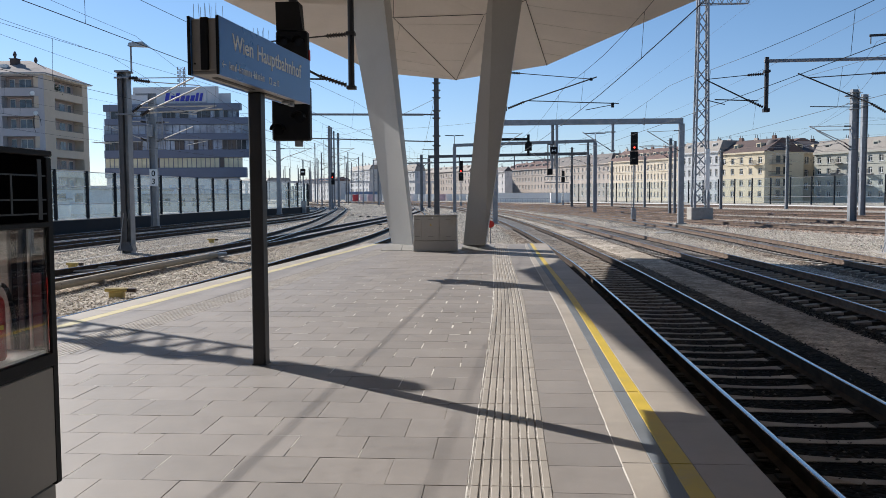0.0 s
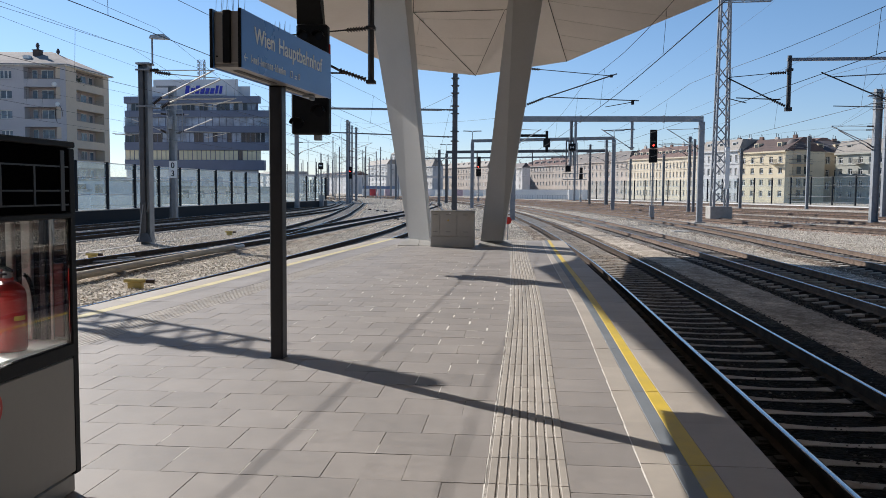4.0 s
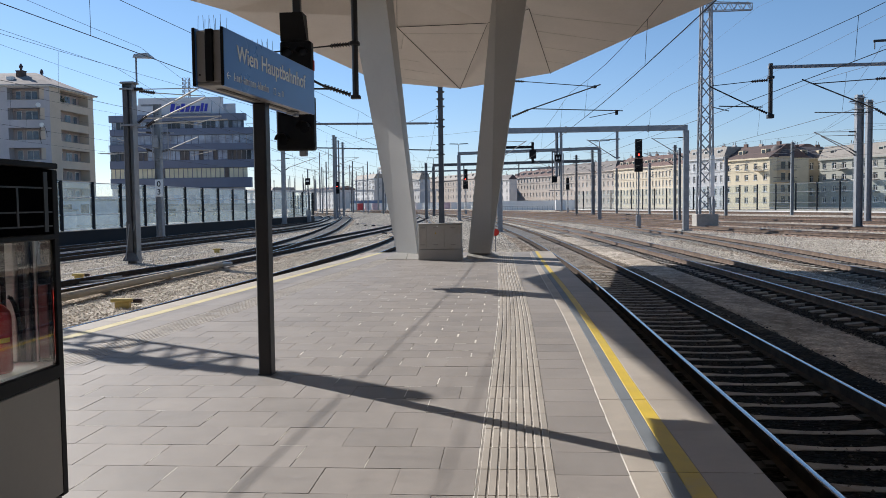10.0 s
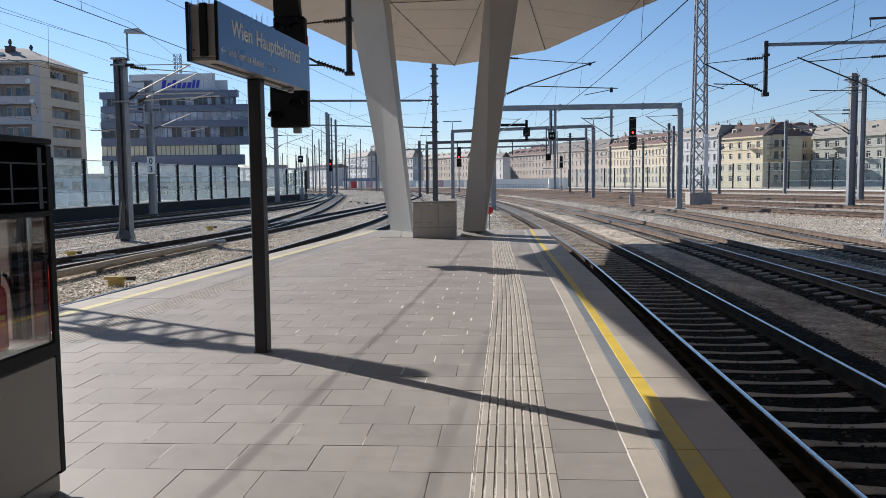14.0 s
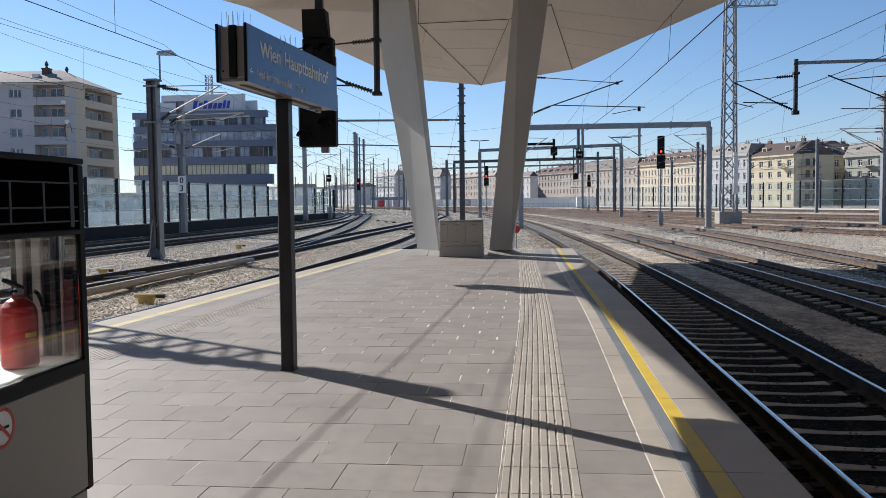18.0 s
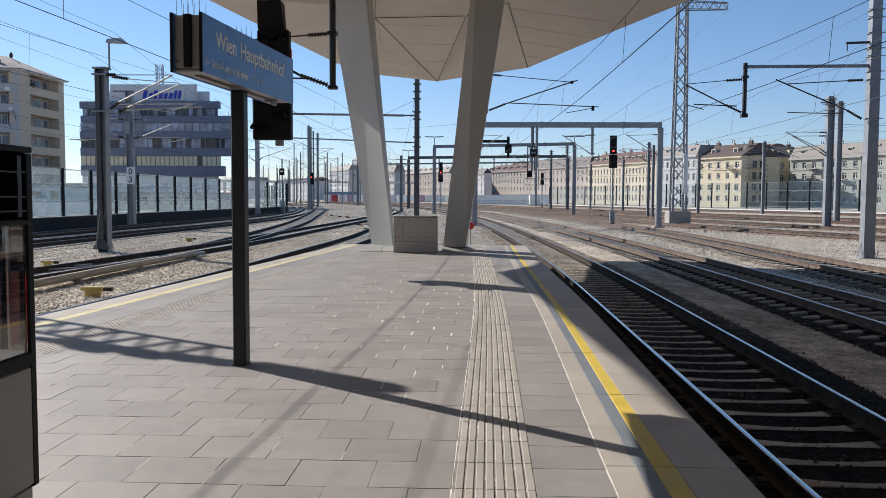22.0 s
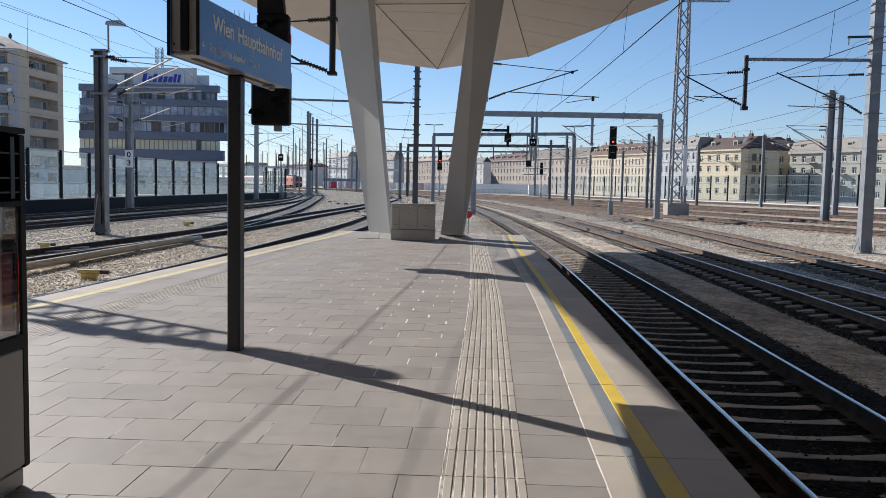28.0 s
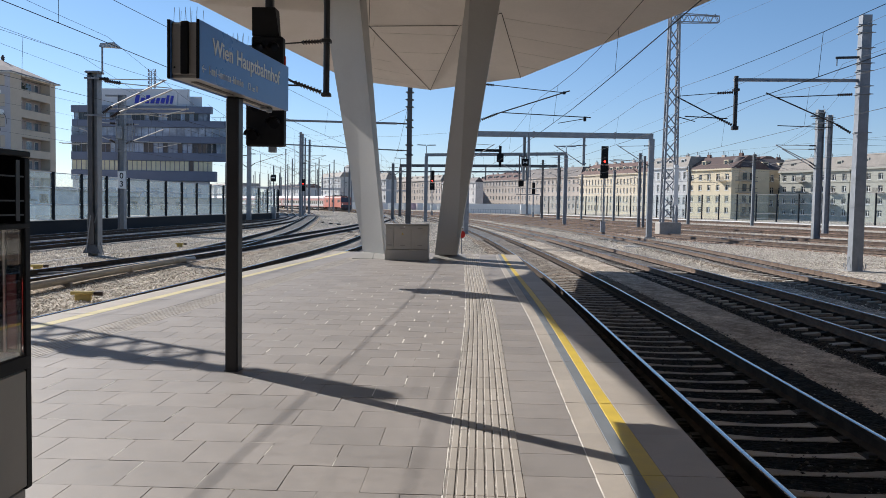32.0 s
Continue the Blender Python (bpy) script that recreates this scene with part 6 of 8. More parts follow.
post_signal(12.55, 79.6, 4.35, 7.4, 5.6, 0.76, 0, "black railway signal showing a red light on a grey post")
post_signal(-7.9, 169, 4.5, 8.5, 6.1, 1.0, 0, "far black railway signal showing a red light")
post_signal(-29.98, 147.9, 3.6, 5.75, 4.55, 0.8, 0, "black railway signal showing red beside the curving tracks")
post_signal(14.2, 190, 4.4, 7.0, 5.6, 0.8, None, "black railway signal on a slender post")
sg = thing("shunting_signal", (-26.3, 110.2, 0), "small black shunting signal on a grey post by the fence", "signal")
part("post", Mesher().rod((0, 0.1, -0.75), (0, 0.1, 6.4), 0.09, 8), "mast_grey", sg)
part("foot", Mesher().cbox(-0.3, 0.3, -0.1, 0.4, -0.8, 0.9, 0.02), "galv", sg)
part("signal_box", Mesher().cbox(-0.32, 0.32, -0.15, 0.15, 4.3, 5.2, 0.03), "black", sg)
part("white_bar", Mesher().box(-0.22, 0.22, -0.165, -0.15, 4.72, 4.9), "white_paint", sg)
hs = thing("gantry_signal", (4.2, 66.4, 0), "black signal boxes hung on the gantry post", "signal")
part("upper_box", Mesher().cbox(-0.26, 0.26, -0.1, 0.15, 4.78, 5.34, 0.02), "black", hs)
part("mark", Mesher().box(-0.14, -0.1, -0.115, -0.1, 4.95, 5.15).box(0.1, 0.14, -0.115, -0.1, 4.95, 5.15).box(-0.1, 0.1, -0.115, -0.1, 5.03, 5.07), "white_paint", hs)
part("lower_box", Mesher().cbox(-0.5, -0.08, -0.1, 0.15, 3.15, 3.62, 0.02), "black", hs)
part("hanger", Mesher().rod((-0.45, 0.05, 3.1), (-0.45, 0.05, 5.6), 0.05, 6).rod((0.1, 0.05, 3.7), (0.1, 0.05, 5.6), 0.05, 6).bar((-0.45, 0.05, 5.55), (0.15, 0.6, 5.55), 0.1, 0.1).rod((0.0, 0.5, 5.5), (0.0, 0.5, 7.1), 0.06, 6), "mast_dark", hs)
part("cage", Mesher().box(-0.7, 1.2, -0.05, -0.02, 2.5, 2.56).box(-0.7, 1.2, -0.05, -0.02, 3.0, 3.05).box(0.4, 0.45, -0.05, 0, 2.5, 5.4), "galv", hs)
ba = thing("bracket_signal", (-1.2, 80, 0), "dark signal arm on a post behind the canopy column", "signal")
part("post", Mesher().cbox(-0.18, 0.18, -0.18, 0.18, -0.75, 7.1, 0.02), "mast_dark", ba)
part("arm", Mesher().bar((0, 0, 6.85), (4.0, 0, 6.85), 0.22, 0.25), "black", ba)
part("signal_box", Mesher().cbox(3.55, 4.2, -0.2, 0.2, 5.75, 6.55, 0.03).cbox(3.75, 4.0, -0.1, 0.1, 5.3, 7.3, 0.02), "black", ba)


# ---- overhead wires ----
def catenary(key, y0, y1, step, z_msg=5.75, z_con=4.55, r=0.0105, sag=0.35):
    line = smooth_line(TRACKS[key], 3.0)
    line = [p for p in line if y0 <= p.y <= y1]
    w = thing("overhead_line", (0, 0, 0), "thin dark contact and messenger wires above the track", "overhead wire", "overhead wires", "structure")
    s, msg, con = 0.0, [], []
    for i, p in enumerate(line):
        if i:
            s += (p - line[i - 1]).length
        high = 4 * ((s % step) / step - 0.5) ** 2
        msg.append(Vector((p.x, p.y, z_msg - sag + sag * high)))
        con.append(Vector((p.x + 0.15 * math.cos(s / step * math.pi), p.y, z_con)))
    part("messenger_wire", Mesher().path(msg, r * 0.7, 4), "wire", w)
    part("contact_wire", Mesher().path(con, r * 0.9, 4), "wire", w)
    dr = Mesher()
    for a, b in list(zip(msg, con))[1::3]:
        dr.rod(a, b, r * 0.55, 4)
    part("dropper", dr, "wire", w)


catenary("one", -12, 190, 47, 6.2, 4.55, sag=0.68)
catenary("two", -12, 190, 46, 6.15, 4.55, sag=0.68)
catenary("three", -12, 190, 46, 6.15, 4.55, sag=0.6)
catenary("a", -12, 175, 48, r=0.0085)
catenary("b", -12, 190, 56, 6.3, 4.8, 0.0085)
catenary("branch", 36, 180, 50)
catenary("c", -8, 150, 56, 6.6, 5.0, 0.0085)
catenary("d", -8, 150, 56, 6.6, 5.0, 0.0085)
catenary("four", 30, 170, 54, 6.2, 4.9)
catenary("five", 44, 190, 54, 6.2, 4.9)
catenary("six", 56, 190, 54, 6.2, 4.9)
feeders = thing("feeder_lines", (0, 0, 0), "long thin feeder wires high over the tracks", "overhead wire", "overhead wires", "structure")
FEED = [((-14.9, -6, 9.0), (-15.0, 34, 8.2), (-24.6, 98, 8.0)), ((-16.3, -6, 8.2), (-16.1, 34, 7.4), (-26, 98, 7.7)), ((-20, -6, 10.2), (-22, 45, 8.6), (-27, 130, 11.5)),
        ((14.6, -6, 8.2), (14.6, 34, 7.45), (26.0, 67, 9.4)), ((16, -10, 10.4), (15.4, 34, 9.0), (12.5, 107, 8.8)), ((15.9, -10, 9.2), (15.8, 34, 8.2), (27, 67, 8.7), (43, 130, 9.6)),
        ((20, -10, 13.5), (17.6, 73, 17.9), (9, 160, 15)), ((24, 0, 14), (21.4, 73, 17.8), (15, 160, 15)),
        ((-26.9, 130, 12.3), (0.5, 67, 7.6)), ((-29, 150, 12.2), (-13, 156, 9)), ((-31, 161, 12.4), (-50, 226, 11.8), (-62, 300, 13)), ((-3.9, 52, 8.5), (-12, 127, 7.6)), ((-3.9, 52, 7.6), (-26.9, 130, 11)),
        ((35.5, 84.7, 10.8), (43.4, 130, 9.8)), ((27.5, 67, 9.9), (35.5, 84.7, 10.6)), ((27.5, 67, 7.4), (60, 67, 7.4)), ((35.5, 84.7, 8.3), (70, 80, 8.3))]
for pts in FEED:
    out = []
    for a, b in zip(pts, pts[1:]):
        a, b = Vector(a), Vector(b)
        n = 10
        for i in range(n + (b == Vector(pts[-1]))):
            t = i / n
            out.append(a.lerp(b, t) - Vector((0, 0, 4 * t * (1 - t) * (b - a).length * 0.008)))
    part("feeder_wire", Mesher().path(out, 0.007 if out[0].y < 20 else 0.014, 4), "wire", feeders)


# ---- acoustic fences ----
def fence(line, gap, base0, base1, top, label, parapet, rails, post_w=0.24, glass="screen", milky="screen"):
    f = thing("acoustic_fence", (0, 0, 0), label, "fence")
    pts = smooth_line(line, 2.0)
    par = Mesher().sweep([(p.x, p.y, 0) for p in pts], [(-0.18, -0.80), (-0.18, base1), (0.18, base1), (0.18, -0.80)])
    part("parapet", par, parapet, f, "long low parapet under the glass")
    part("coping", Mesher().sweep([(p.x, p.y, base1) for p in pts], [(-0.24, 0.003), (-0.24, 0.05), (0.24, 0.05), (0.24, 0.003)]), "concrete", f)
    spots = along(pts, gap)
    for (p, h), (p2, h2) in zip(spots, spots[1:]):
        part("post", Mesher().cbox(-post_w * 0.5, post_w * 0.5, -post_w / 3, post_w / 3, base1 + 0.002, top + 0.05, 0.01), "fence_dark", f, m=pose(p.x, p.y, 0, 0, 0, math.degrees(h)))
        L = (p2 - p).length
        a = math.degrees(math.atan2(-(p2 - p).x, (p2 - p).y))
        m = pose(p.x, p.y, 0, 0, 0, a)
        levels = [base1 + 0.06] + [z for z in rails if base1 + 0.4 < z < top - 0.2] + [top]
        for i, (za, zb) in enumerate(zip(levels, levels[1:])):
            pane = part("pane", Mesher().box(-0.012, 0.012, post_w / 2 + 0.01, L - post_w / 2 - 0.01, za + 0.027, zb - 0.027), milky if i == 0 else glass, f, m=m)
            pane.visible_shadow = False
        for z in rails:
            part("transom", Mesher().box(-0.035, 0.035, post_w / 2, L - post_w / 2, z - 0.025, z + 0.025), "white_paint" if glass == "screen" else "galv", f, m=m)
    return f


fence([(-28.1, 30.55), (-28.1, 55), (-28.0, 78), (-27.6, 92), (-26.8, 104), (-26.9, 114), (-29, 124), (-34, 138), (-42, 160)], 4.1, -0.80, 0.07, 3.3, "acoustic fence of glass panes and dark posts on a dark parapet", "fence_dark", (0.16, 1.15, 2.3, 3.28), 0.26, milky="screen_milky")
fence([(19.7, 235.9), (44.3, 170.1), (72.3, 95.0)], 5.3, -0.80, -0.42, 4.44, "glass acoustic fence with dark posts on a pale kerb", "white_paint", (0.12, 1.05, 2.9, 4.4), 0.24, glass="screen_clear", milky="screen_clear")


# ---- buildings ----
M["wall_sage"] = mat("sage_grey_render", (0.43, 0.43, 0.38), 0.85, var=0.09, scale=0.25, grain=4, bump=0.1, stain=(0.38, 0.38, 0.33))
M["wall_yellow"] = mat("yellow_render", (0.65, 0.565, 0.41), 0.85, var=0.08, scale=0.25, grain=4, bump=0.1)
M["wall_ochre"] = mat("ochre_render", (0.55, 0.46, 0.33), 0.85, var=0.06, scale=0.25, grain=4, bump=0.1)
M["wall_white"] = mat("white_render", (0.56, 0.57, 0.58), 0.85, var=0.12, scale=0.2, grain=4, bump=0.1, stain=(0.46, 0.46, 0.47))
M["wall_cream"] = mat("cream_render", (0.70, 0.61, 0.475), 0.85, var=0.08, scale=0.25, grain=4, bump=0.1)
M["wall_sand"] = mat("sand_render", (0.50, 0.435, 0.385), 0.85, var=0.1, scale=0.2, grain=4, bump=0.1, stain=(0.42, 0.38, 0.34))
M["wall_grey"] = mat("grey_render", (0.56, 0.54, 0.53), 0.85, var=0.1, scale=0.25, grain=4, bump=0.1)
M["wall_beige"] = mat("beige_render", (0.61, 0.505, 0.395), 0.85, var=0.07, scale=0.25, grain=4, bump=0.1, stain=(0.55, 0.45, 0.345))
M["wall_lavender"] = mat("pale_lavender_grey_render", (0.50, 0.475, 0.49), 0.85, var=0.07, scale=0.25, grain=4, bump=0.1, stain=(0.44, 0.42, 0.43))
# pinkish render, darkened: the shade inside the loggias put into its colour
M["wall_loggia"] = mat("shaded_pinkish_loggia_render", (0.42, 0.35, 0.33), 0.85, var=0.08, scale=0.3, grain=4, bump=0.1)
M["roof_tile_grey"] = mat("weathered_roof_tiles", (0.30, 0.255, 0.235), 0.85, var=0.3, scale=0.6, grain=5, bump=0.3)
M["brick_dark"] = mat("sooty_brick", (0.10, 0.075, 0.07), 0.85, var=0.25, scale=1.2, grain=8, bump=0.3)
M["leaf_dark"] = mat("dark_green_leaves", (0.04, 0.06, 0.03), 0.7, var=0.3, scale=3, bump=0)
M["roof_red"] = mat("red_brown_tiles", (0.175, 0.105, 0.087), 0.8, var=0.2, scale=0.6, grain=5, bump=0.3)
M["roof_brown"] = mat("brown_roof_tiles", (0.115, 0.075, 0.066), 0.8, var=0.2, scale=0.6, grain=5, bump=0.3)
M["roof_dark"] = mat("dark_roof_sheet", (0.075, 0.06, 0.062), 0.7, var=0.2, scale=0.6, grain=5, bump=0.2)
M["roof_grey"] = mat("grey_roof_tiles", (0.30, 0.27, 0.24), 0.8, var=0.15, scale=0.6, grain=5, bump=0.2)
M["pane"] = mat("dark_window_pane", (0.03, 0.038, 0.045), 0.08, var=0.3, scale=0.4, grain=3, bump=0)
# paler than the near panes: the haze of distance put into the colour
M["pane_far"] = mat("haze_grey_pane", (0.17, 0.18, 0.19), 0.15, var=0.3, scale=0.4, grain=3, bump=0)
M["office_pane"] = mat("tinted_office_pane", (0.34, 0.43, 0.55), 0.06, var=0.6, scale=0.15, grain=1, bump=0)
M["office_dark"] = mat("dark_office_pane", (0.05, 0.065, 0.08), 0.06, var=0.4, scale=0.15, grain=1, bump=0)
M["blue_pane"] = mat("bluish_window_pane", (0.16, 0.20, 0.25), 0.06, var=0.6, scale=0.3, grain=2, bump=0)
M["blind"] = mat("pale_window_blind", (0.72, 0.70, 0.52), 0.7, var=0.12, scale=0.5, bump=0)
M["office_clad"] = mat("blue_grey_cladding", (0.135, 0.17, 0.245), 0.5, 0.1, var=0.1, scale=0.3, grain=6, bump=0.05)
M["office_top"] = mat("pale_grey_cladding", (0.58, 0.61, 0.65), 0.5, 0.1, var=0.06, scale=0.4, grain=6, bump=0.05)
M["logo_blue"] = mat("blue_logo_paint", (0.02, 0.035, 0.42), 0.4, var=0.05, bump=0)
M["hoarding_red"] = mat("red_hoarding", (0.50, 0.05, 0.06), 0.6, var=0.15, scale=0.5)
M["hoarding_blue"] = mat("blue_hoarding", (0.15, 0.22, 0.34), 0.6, var=0.2, scale=0.5)
M["hoarding_pink"] = mat("pink_grey_hoarding", (0.58, 0.42, 0.46), 0.6, var=0.25, scale=0.5)


def house(p0, p1, depth, base, eave, ridge, rows, bays, ww, wall, roof, label, mansard=False, balconies=(), chimneys=3, group="houses beyond the tracks"):
    """A terrace house: real window openings in a thick front wall, roof, cornice, chimneys."""
    p0, p1 = Vector((*p0, 0)), Vector((*p1, 0))
    L = (p1 - p0).length
    yaw = math.degrees(math.atan2((p1 - p0).y, (p1 - p0).x))
    h = thing("house", (0, 0, 0), label, "house", group, m=pose(p0.x, p0.y, 0, 0, 0, yaw))
    part("body", Mesher().box(0, L, 0.55, depth, base, eave), wall, h)
    front = Mesher()
    gap = L / bays
    z = base
    for zc, wh in sorted(rows):
        front.box(0, L, 0, 0.5, z, zc - wh / 2)
        z = zc + wh / 2
        x = 0
        for i in range(bays):
            c = gap * (i + 0.5)
            front.box(x, c - ww / 2, 0, 0.5, zc - wh / 2, z)
            x = c + ww / 2
        front.box(x, L, 0, 0.5, zc - wh / 2, z)
    front.box(0, L, 0, 0.5, z, eave)
    part("front_wall", front, wall, h)
    part("cornice", Mesher().box(-0.2, L + 0.2, -0.45, 0.0, eave - 0.35, eave + 0.05), wall, h)
    part("string_course", Mesher().box(0, L, -0.12, 0.0, sorted(rows)[-1][0] - rows[0][1] / 2 - 0.55, sorted(rows)[-1][0] - rows[0][1] / 2 - 0.35), wall, h)
    rf = Mesher()
    if mansard:
        rf.loft([(-0.3, -0.3, eave + 0.06), (L + 0.3, -0.3, eave + 0.06), (L + 0.3, depth, eave + 0.06), (-0.3, depth, eave + 0.06)], [(0.3, 1.4, ridge), (L - 0.3, 1.4, ridge), (L - 0.3, depth - 1.2, ridge), (0.3, depth - 1.2, ridge)])
    else:
        rf.loft([(-0.3, -0.4, eave + 0.06), (L + 0.3, -0.4, eave + 0.06), (L + 0.3, depth, eave + 0.06), (-0.3, depth, eave + 0.06)], [(0.2, depth * 0.45, ridge), (L - 0.2, depth * 0.45, ridge), (L - 0.2, depth * 0.55, ridge), (0.2, depth * 0.55, ridge)])
    part("roof", rf, roof, h)
    wh = rows[0][1]
    # houses past y 380 get the haze-toned pane
    pane = Mesher().box(-ww / 2, ww / 2, 0.3, 0.34, -wh / 2, wh / 2).mesh("pane", [M["pane_far" if p0.y > 380 else "pane"]])
    fr = Mesher()
    for x in (-ww / 2 + 0.05, 0, ww / 2 - 0.05):
        fr.box(x - 0.05, x + 0.05, 0.2, 0.29, -wh / 2, wh / 2)
    for zz in (-wh / 2 + 0.05, wh * 0.2, wh / 2 - 0.05):
        fr.box(-ww / 2, ww / 2, 0.205, 0.285, zz - 0.045, zz + 0.045)
    fr.box(-ww / 2 - 0.1, ww / 2 + 0.1, -0.1, 0.2, -wh / 2 - 0.1, -wh / 2)
    frame_me = fr.mesh("window", [M["white_paint"]])
    for zc, _ in rows:
        for i in range(bays):
            m = Matrix.Translation((gap * (i + 0.5), 0, zc))
            wdw = part("window", frame_me, None, h, m=m)
            part("pane", pane, None, wdw)
    rng = random.Random(int(L * 10))
    for i in range(chimneys):
        x = L * (i + 0.5 + rng.uniform(-0.2, 0.2)) / chimneys
        y = depth * 0.45
        part("chimney", Mesher().box(x - 0.6, x + 0.6, y - 0.3, y + 0.3, ridge - 0.6, ridge + rng.uniform(0.3, 0.8)), rng.choice(["wall_sand", "roof_red", "wall_white"]), h)
        part("chimney_pots", Mesher().rod((x - 0.4, y, ridge + 0.5), (x - 0.3, y, ridge + 1.5), 0.07, 6).rod((x + 0.3, y, ridge + 0.5), (x + 0.3, y, ridge + 1.3), 0.07, 6), "roof_dark", h)
    # dormers in the roof
    if ridge - eave > 2.5:
        n = max(2, bays // 2)
        for i in range(n):
            x = L * (i + 0.5) / n
            zb = eave + (ridge - eave) * 0.25
            yb = 0.5 if mansard else depth * 0.14
            d = part("dormer", Mesher().box(x - 0.8, x + 0.8, yb, yb + 2.5, zb, zb + 1.5), wall, h)
            part("dormer_pane", Mesher().box(x - 0.55, x + 0.55, yb - 0.03, yb + 0.0, zb + 0.3, zb + 1.25), "pane", d)
    for bx, bz in balconies:
        b = part("balcony", Mesher().box(bx - 1.3, bx + 1.3, -1.1, 0, bz - 1.05, bz - 0.9), "concrete", h)
        bars = Mesher()
        for i in range(14):
            x = bx - 1.25 + i * 2.5 / 13
            bars.box(x - 0.02, x + 0.02, -1.08, -1.04, bz - 0.9, bz + 0.1)
        bars.box(bx - 1.3, bx + 1.3, -1.1, -1.03, bz + 0.1, bz + 0.16)
        part("railing", bars, "roof_dark", b)
    return h


R4 = [(10.1, 1.5), (7.2, 1.5), (4.2, 1.5), (1.3, 1.5)]
house((82.1, 225), (91.8, 205.7), 14, -0.8, 11.9, 15.2, R4, 7, 1.25, "wall_sage", "roof_grey", "sage grey apartment house with a grey mansard roof", True, ((7.7, 10.1), (7.7, 7.2), (7.7, 4.2), (16.9, 7.2), (16.9, 4.2)))
house((91.9, 205.5), (108, 173.5), 14, -0.8, 12.2, 15.6, R4, 11, 1.25, "wall_sage", "roof_grey", "sage grey apartment house with small balconies", True, ((8.1, 7.2), (21, 7.2)))
house((59.6, 232), (67, 217.2), 13, -0.8, 12.3, 15.9, [(10.2, 1.5), (7.4, 1.5), (4.4, 1.5), (1.5, 1.5)], 5, 1.3, "wall_yellow", "roof_brown", "yellow corner house with a dark brown roof", False, ((13.5, 10.0),))
house((73.8, 229), (87.5, 230.2), 13, -0.8, 12.5, 15.9, [(10.4, 1.9), (7.0, 1.7), (3.6, 1.7)], 6, 1.0, "wall_ochre", "roof_dark", "ochre house wing with a dark roof and balconies", False, ((2.0, 10.4), (6.0, 10.4)))
tt = thing("corner_turret", (70.6, 221.2, 0), "round ochre corner turret with balconies between two houses", "turret")
part("drum", Mesher().rod((0, 0, -0.8), (0, 0, 12.6), 3.2, 20), "wall_ochre", tt)
part("cap", Mesher().rod((0, 0, 12.6), (0, 0, 15.4), 3.6, 20, 1.4), "roof_dark", tt)
for z in (1.5, 4.4, 7.4, 10.3):
    for a in (-160, -125, -90, -55):
        ca, sa = math.cos(radians(a)), math.sin(radians(a))
        part("window", Mesher().bar((ca * 3.2, sa * 3.2, z - 0.9), (ca * 3.2, sa * 3.2, z + 0.9), 1.0, 0.12, up=(ca, sa, 0)), "pane", tt)
    b = part("balcony", Mesher().rod((0, 0, z - 1.3), (0, 0, z - 1.12), 4.3, 20), "concrete", tt)
    part("railing", Mesher().path([Vector((4.2 * math.cos(radians(t)), 4.2 * math.sin(radians(t)), z - 0.2)) for t in range(-190, 10, 10)], 0.05, 5), "roof_dark", b)
house((52.5, 246), (59.5, 232.1), 13, -0.8, 13.2, 16.2, [(10.9, 1.9), (7.4, 1.9), (3.9, 1.9), (0.6, 1.9)], 7, 1.0, "wall_white", "roof_grey", "white stuccoed house with a grey roof", True)
house((40.3, 312), (58.7, 275.3), 14, -0.8, 13.4, 17.6, [(10.7, 1.9), (7.6, 1.9), (4.6, 1.9), (1.5, 1.9)], 22, 0.85, "wall_cream", "roof_red", "long cream house with narrow windows and a red roof", False, (), 8)
house((2.3, 430), (23, 389), 16, -0.8, 14.0, 17.6, [(12.2, 1.6), (8.9, 2.0), (5.3, 2.0), (1.9, 2.0)], 15, 1.2, "wall_sand", "roof_red", "long sand-coloured apartment block with many windows", False, (), 6)
house((23.2, 388.6), (45, 345.3), 16, -0.8, 14.4, 18.4, [(12.2, 1.6), (8.9, 2.0), (5.3, 2.0), (1.9, 2.0)], 15, 1.2, "wall_sand", "roof_dark", "sand-coloured apartment block with a dark mansard roof", True, (), 5)
house((-47.8, 489), (-15.2, 424.2), 16, -0.8, 14.4, 17.0, [(12.0, 1.8), (8.6, 2.0), (5.0, 2.0), (1.4, 2.0)], 20, 1.2, "wall_sand", "roof_grey", "tan apartment block in the distance", True, (), 5)
house((-14.8, 423.4), (2.2, 389.7), 4, -0.8, 12.6, 14.8, [(10.6, 1.8), (7.2, 2.0), (3.8, 2.0), (0.8, 1.8)], 8, 1.2, "wall_grey", "roof_dark", "grey house in the distance", False, (), 3)
house((-63.7, 480), (-45.2, 443.2), 6, -0.8, 14.6, 18.4, [(12.4, 1.8), (8.8, 2.2), (5.0, 2.2), (1.4, 2.2)], 9, 1.5, "wall_white", "roof_grey", "ornate pale house with a mansard roof", True, (), 4)
house((-86.5, 478.5), (-70, 446), 6, -0.8, 15.8, 18.2, [(13.6, 1.6), (10.6, 1.8), (7.6, 1.8), (4.6, 1.8), (1.4, 1.8)], 14, 1.3, "wall_white", "roof_grey", "pale stepped block in the distance", True, (), 6)
house((-69, 455), (-56, 430), 6, -0.8, 21.5, 22.5, [(19, 1.6), (15.8, 1.6), (12.6, 1.6), (9.4, 1.6), (6.2, 1.6), (3.0, 1.6)], 9, 1.3, "wall_white", "roof_grey", "tall pale slab block in the distance", True, (), 3)
house((-150, 600), (-108, 520), 18, -0.8, 10.5, 13.5, [(8.4, 1.8), (4.8, 1.8), (1.4, 1.8)], 19, 1.4, "wall_white", "roof_red", "long pale block far beyond the tracks", False, (), 8)
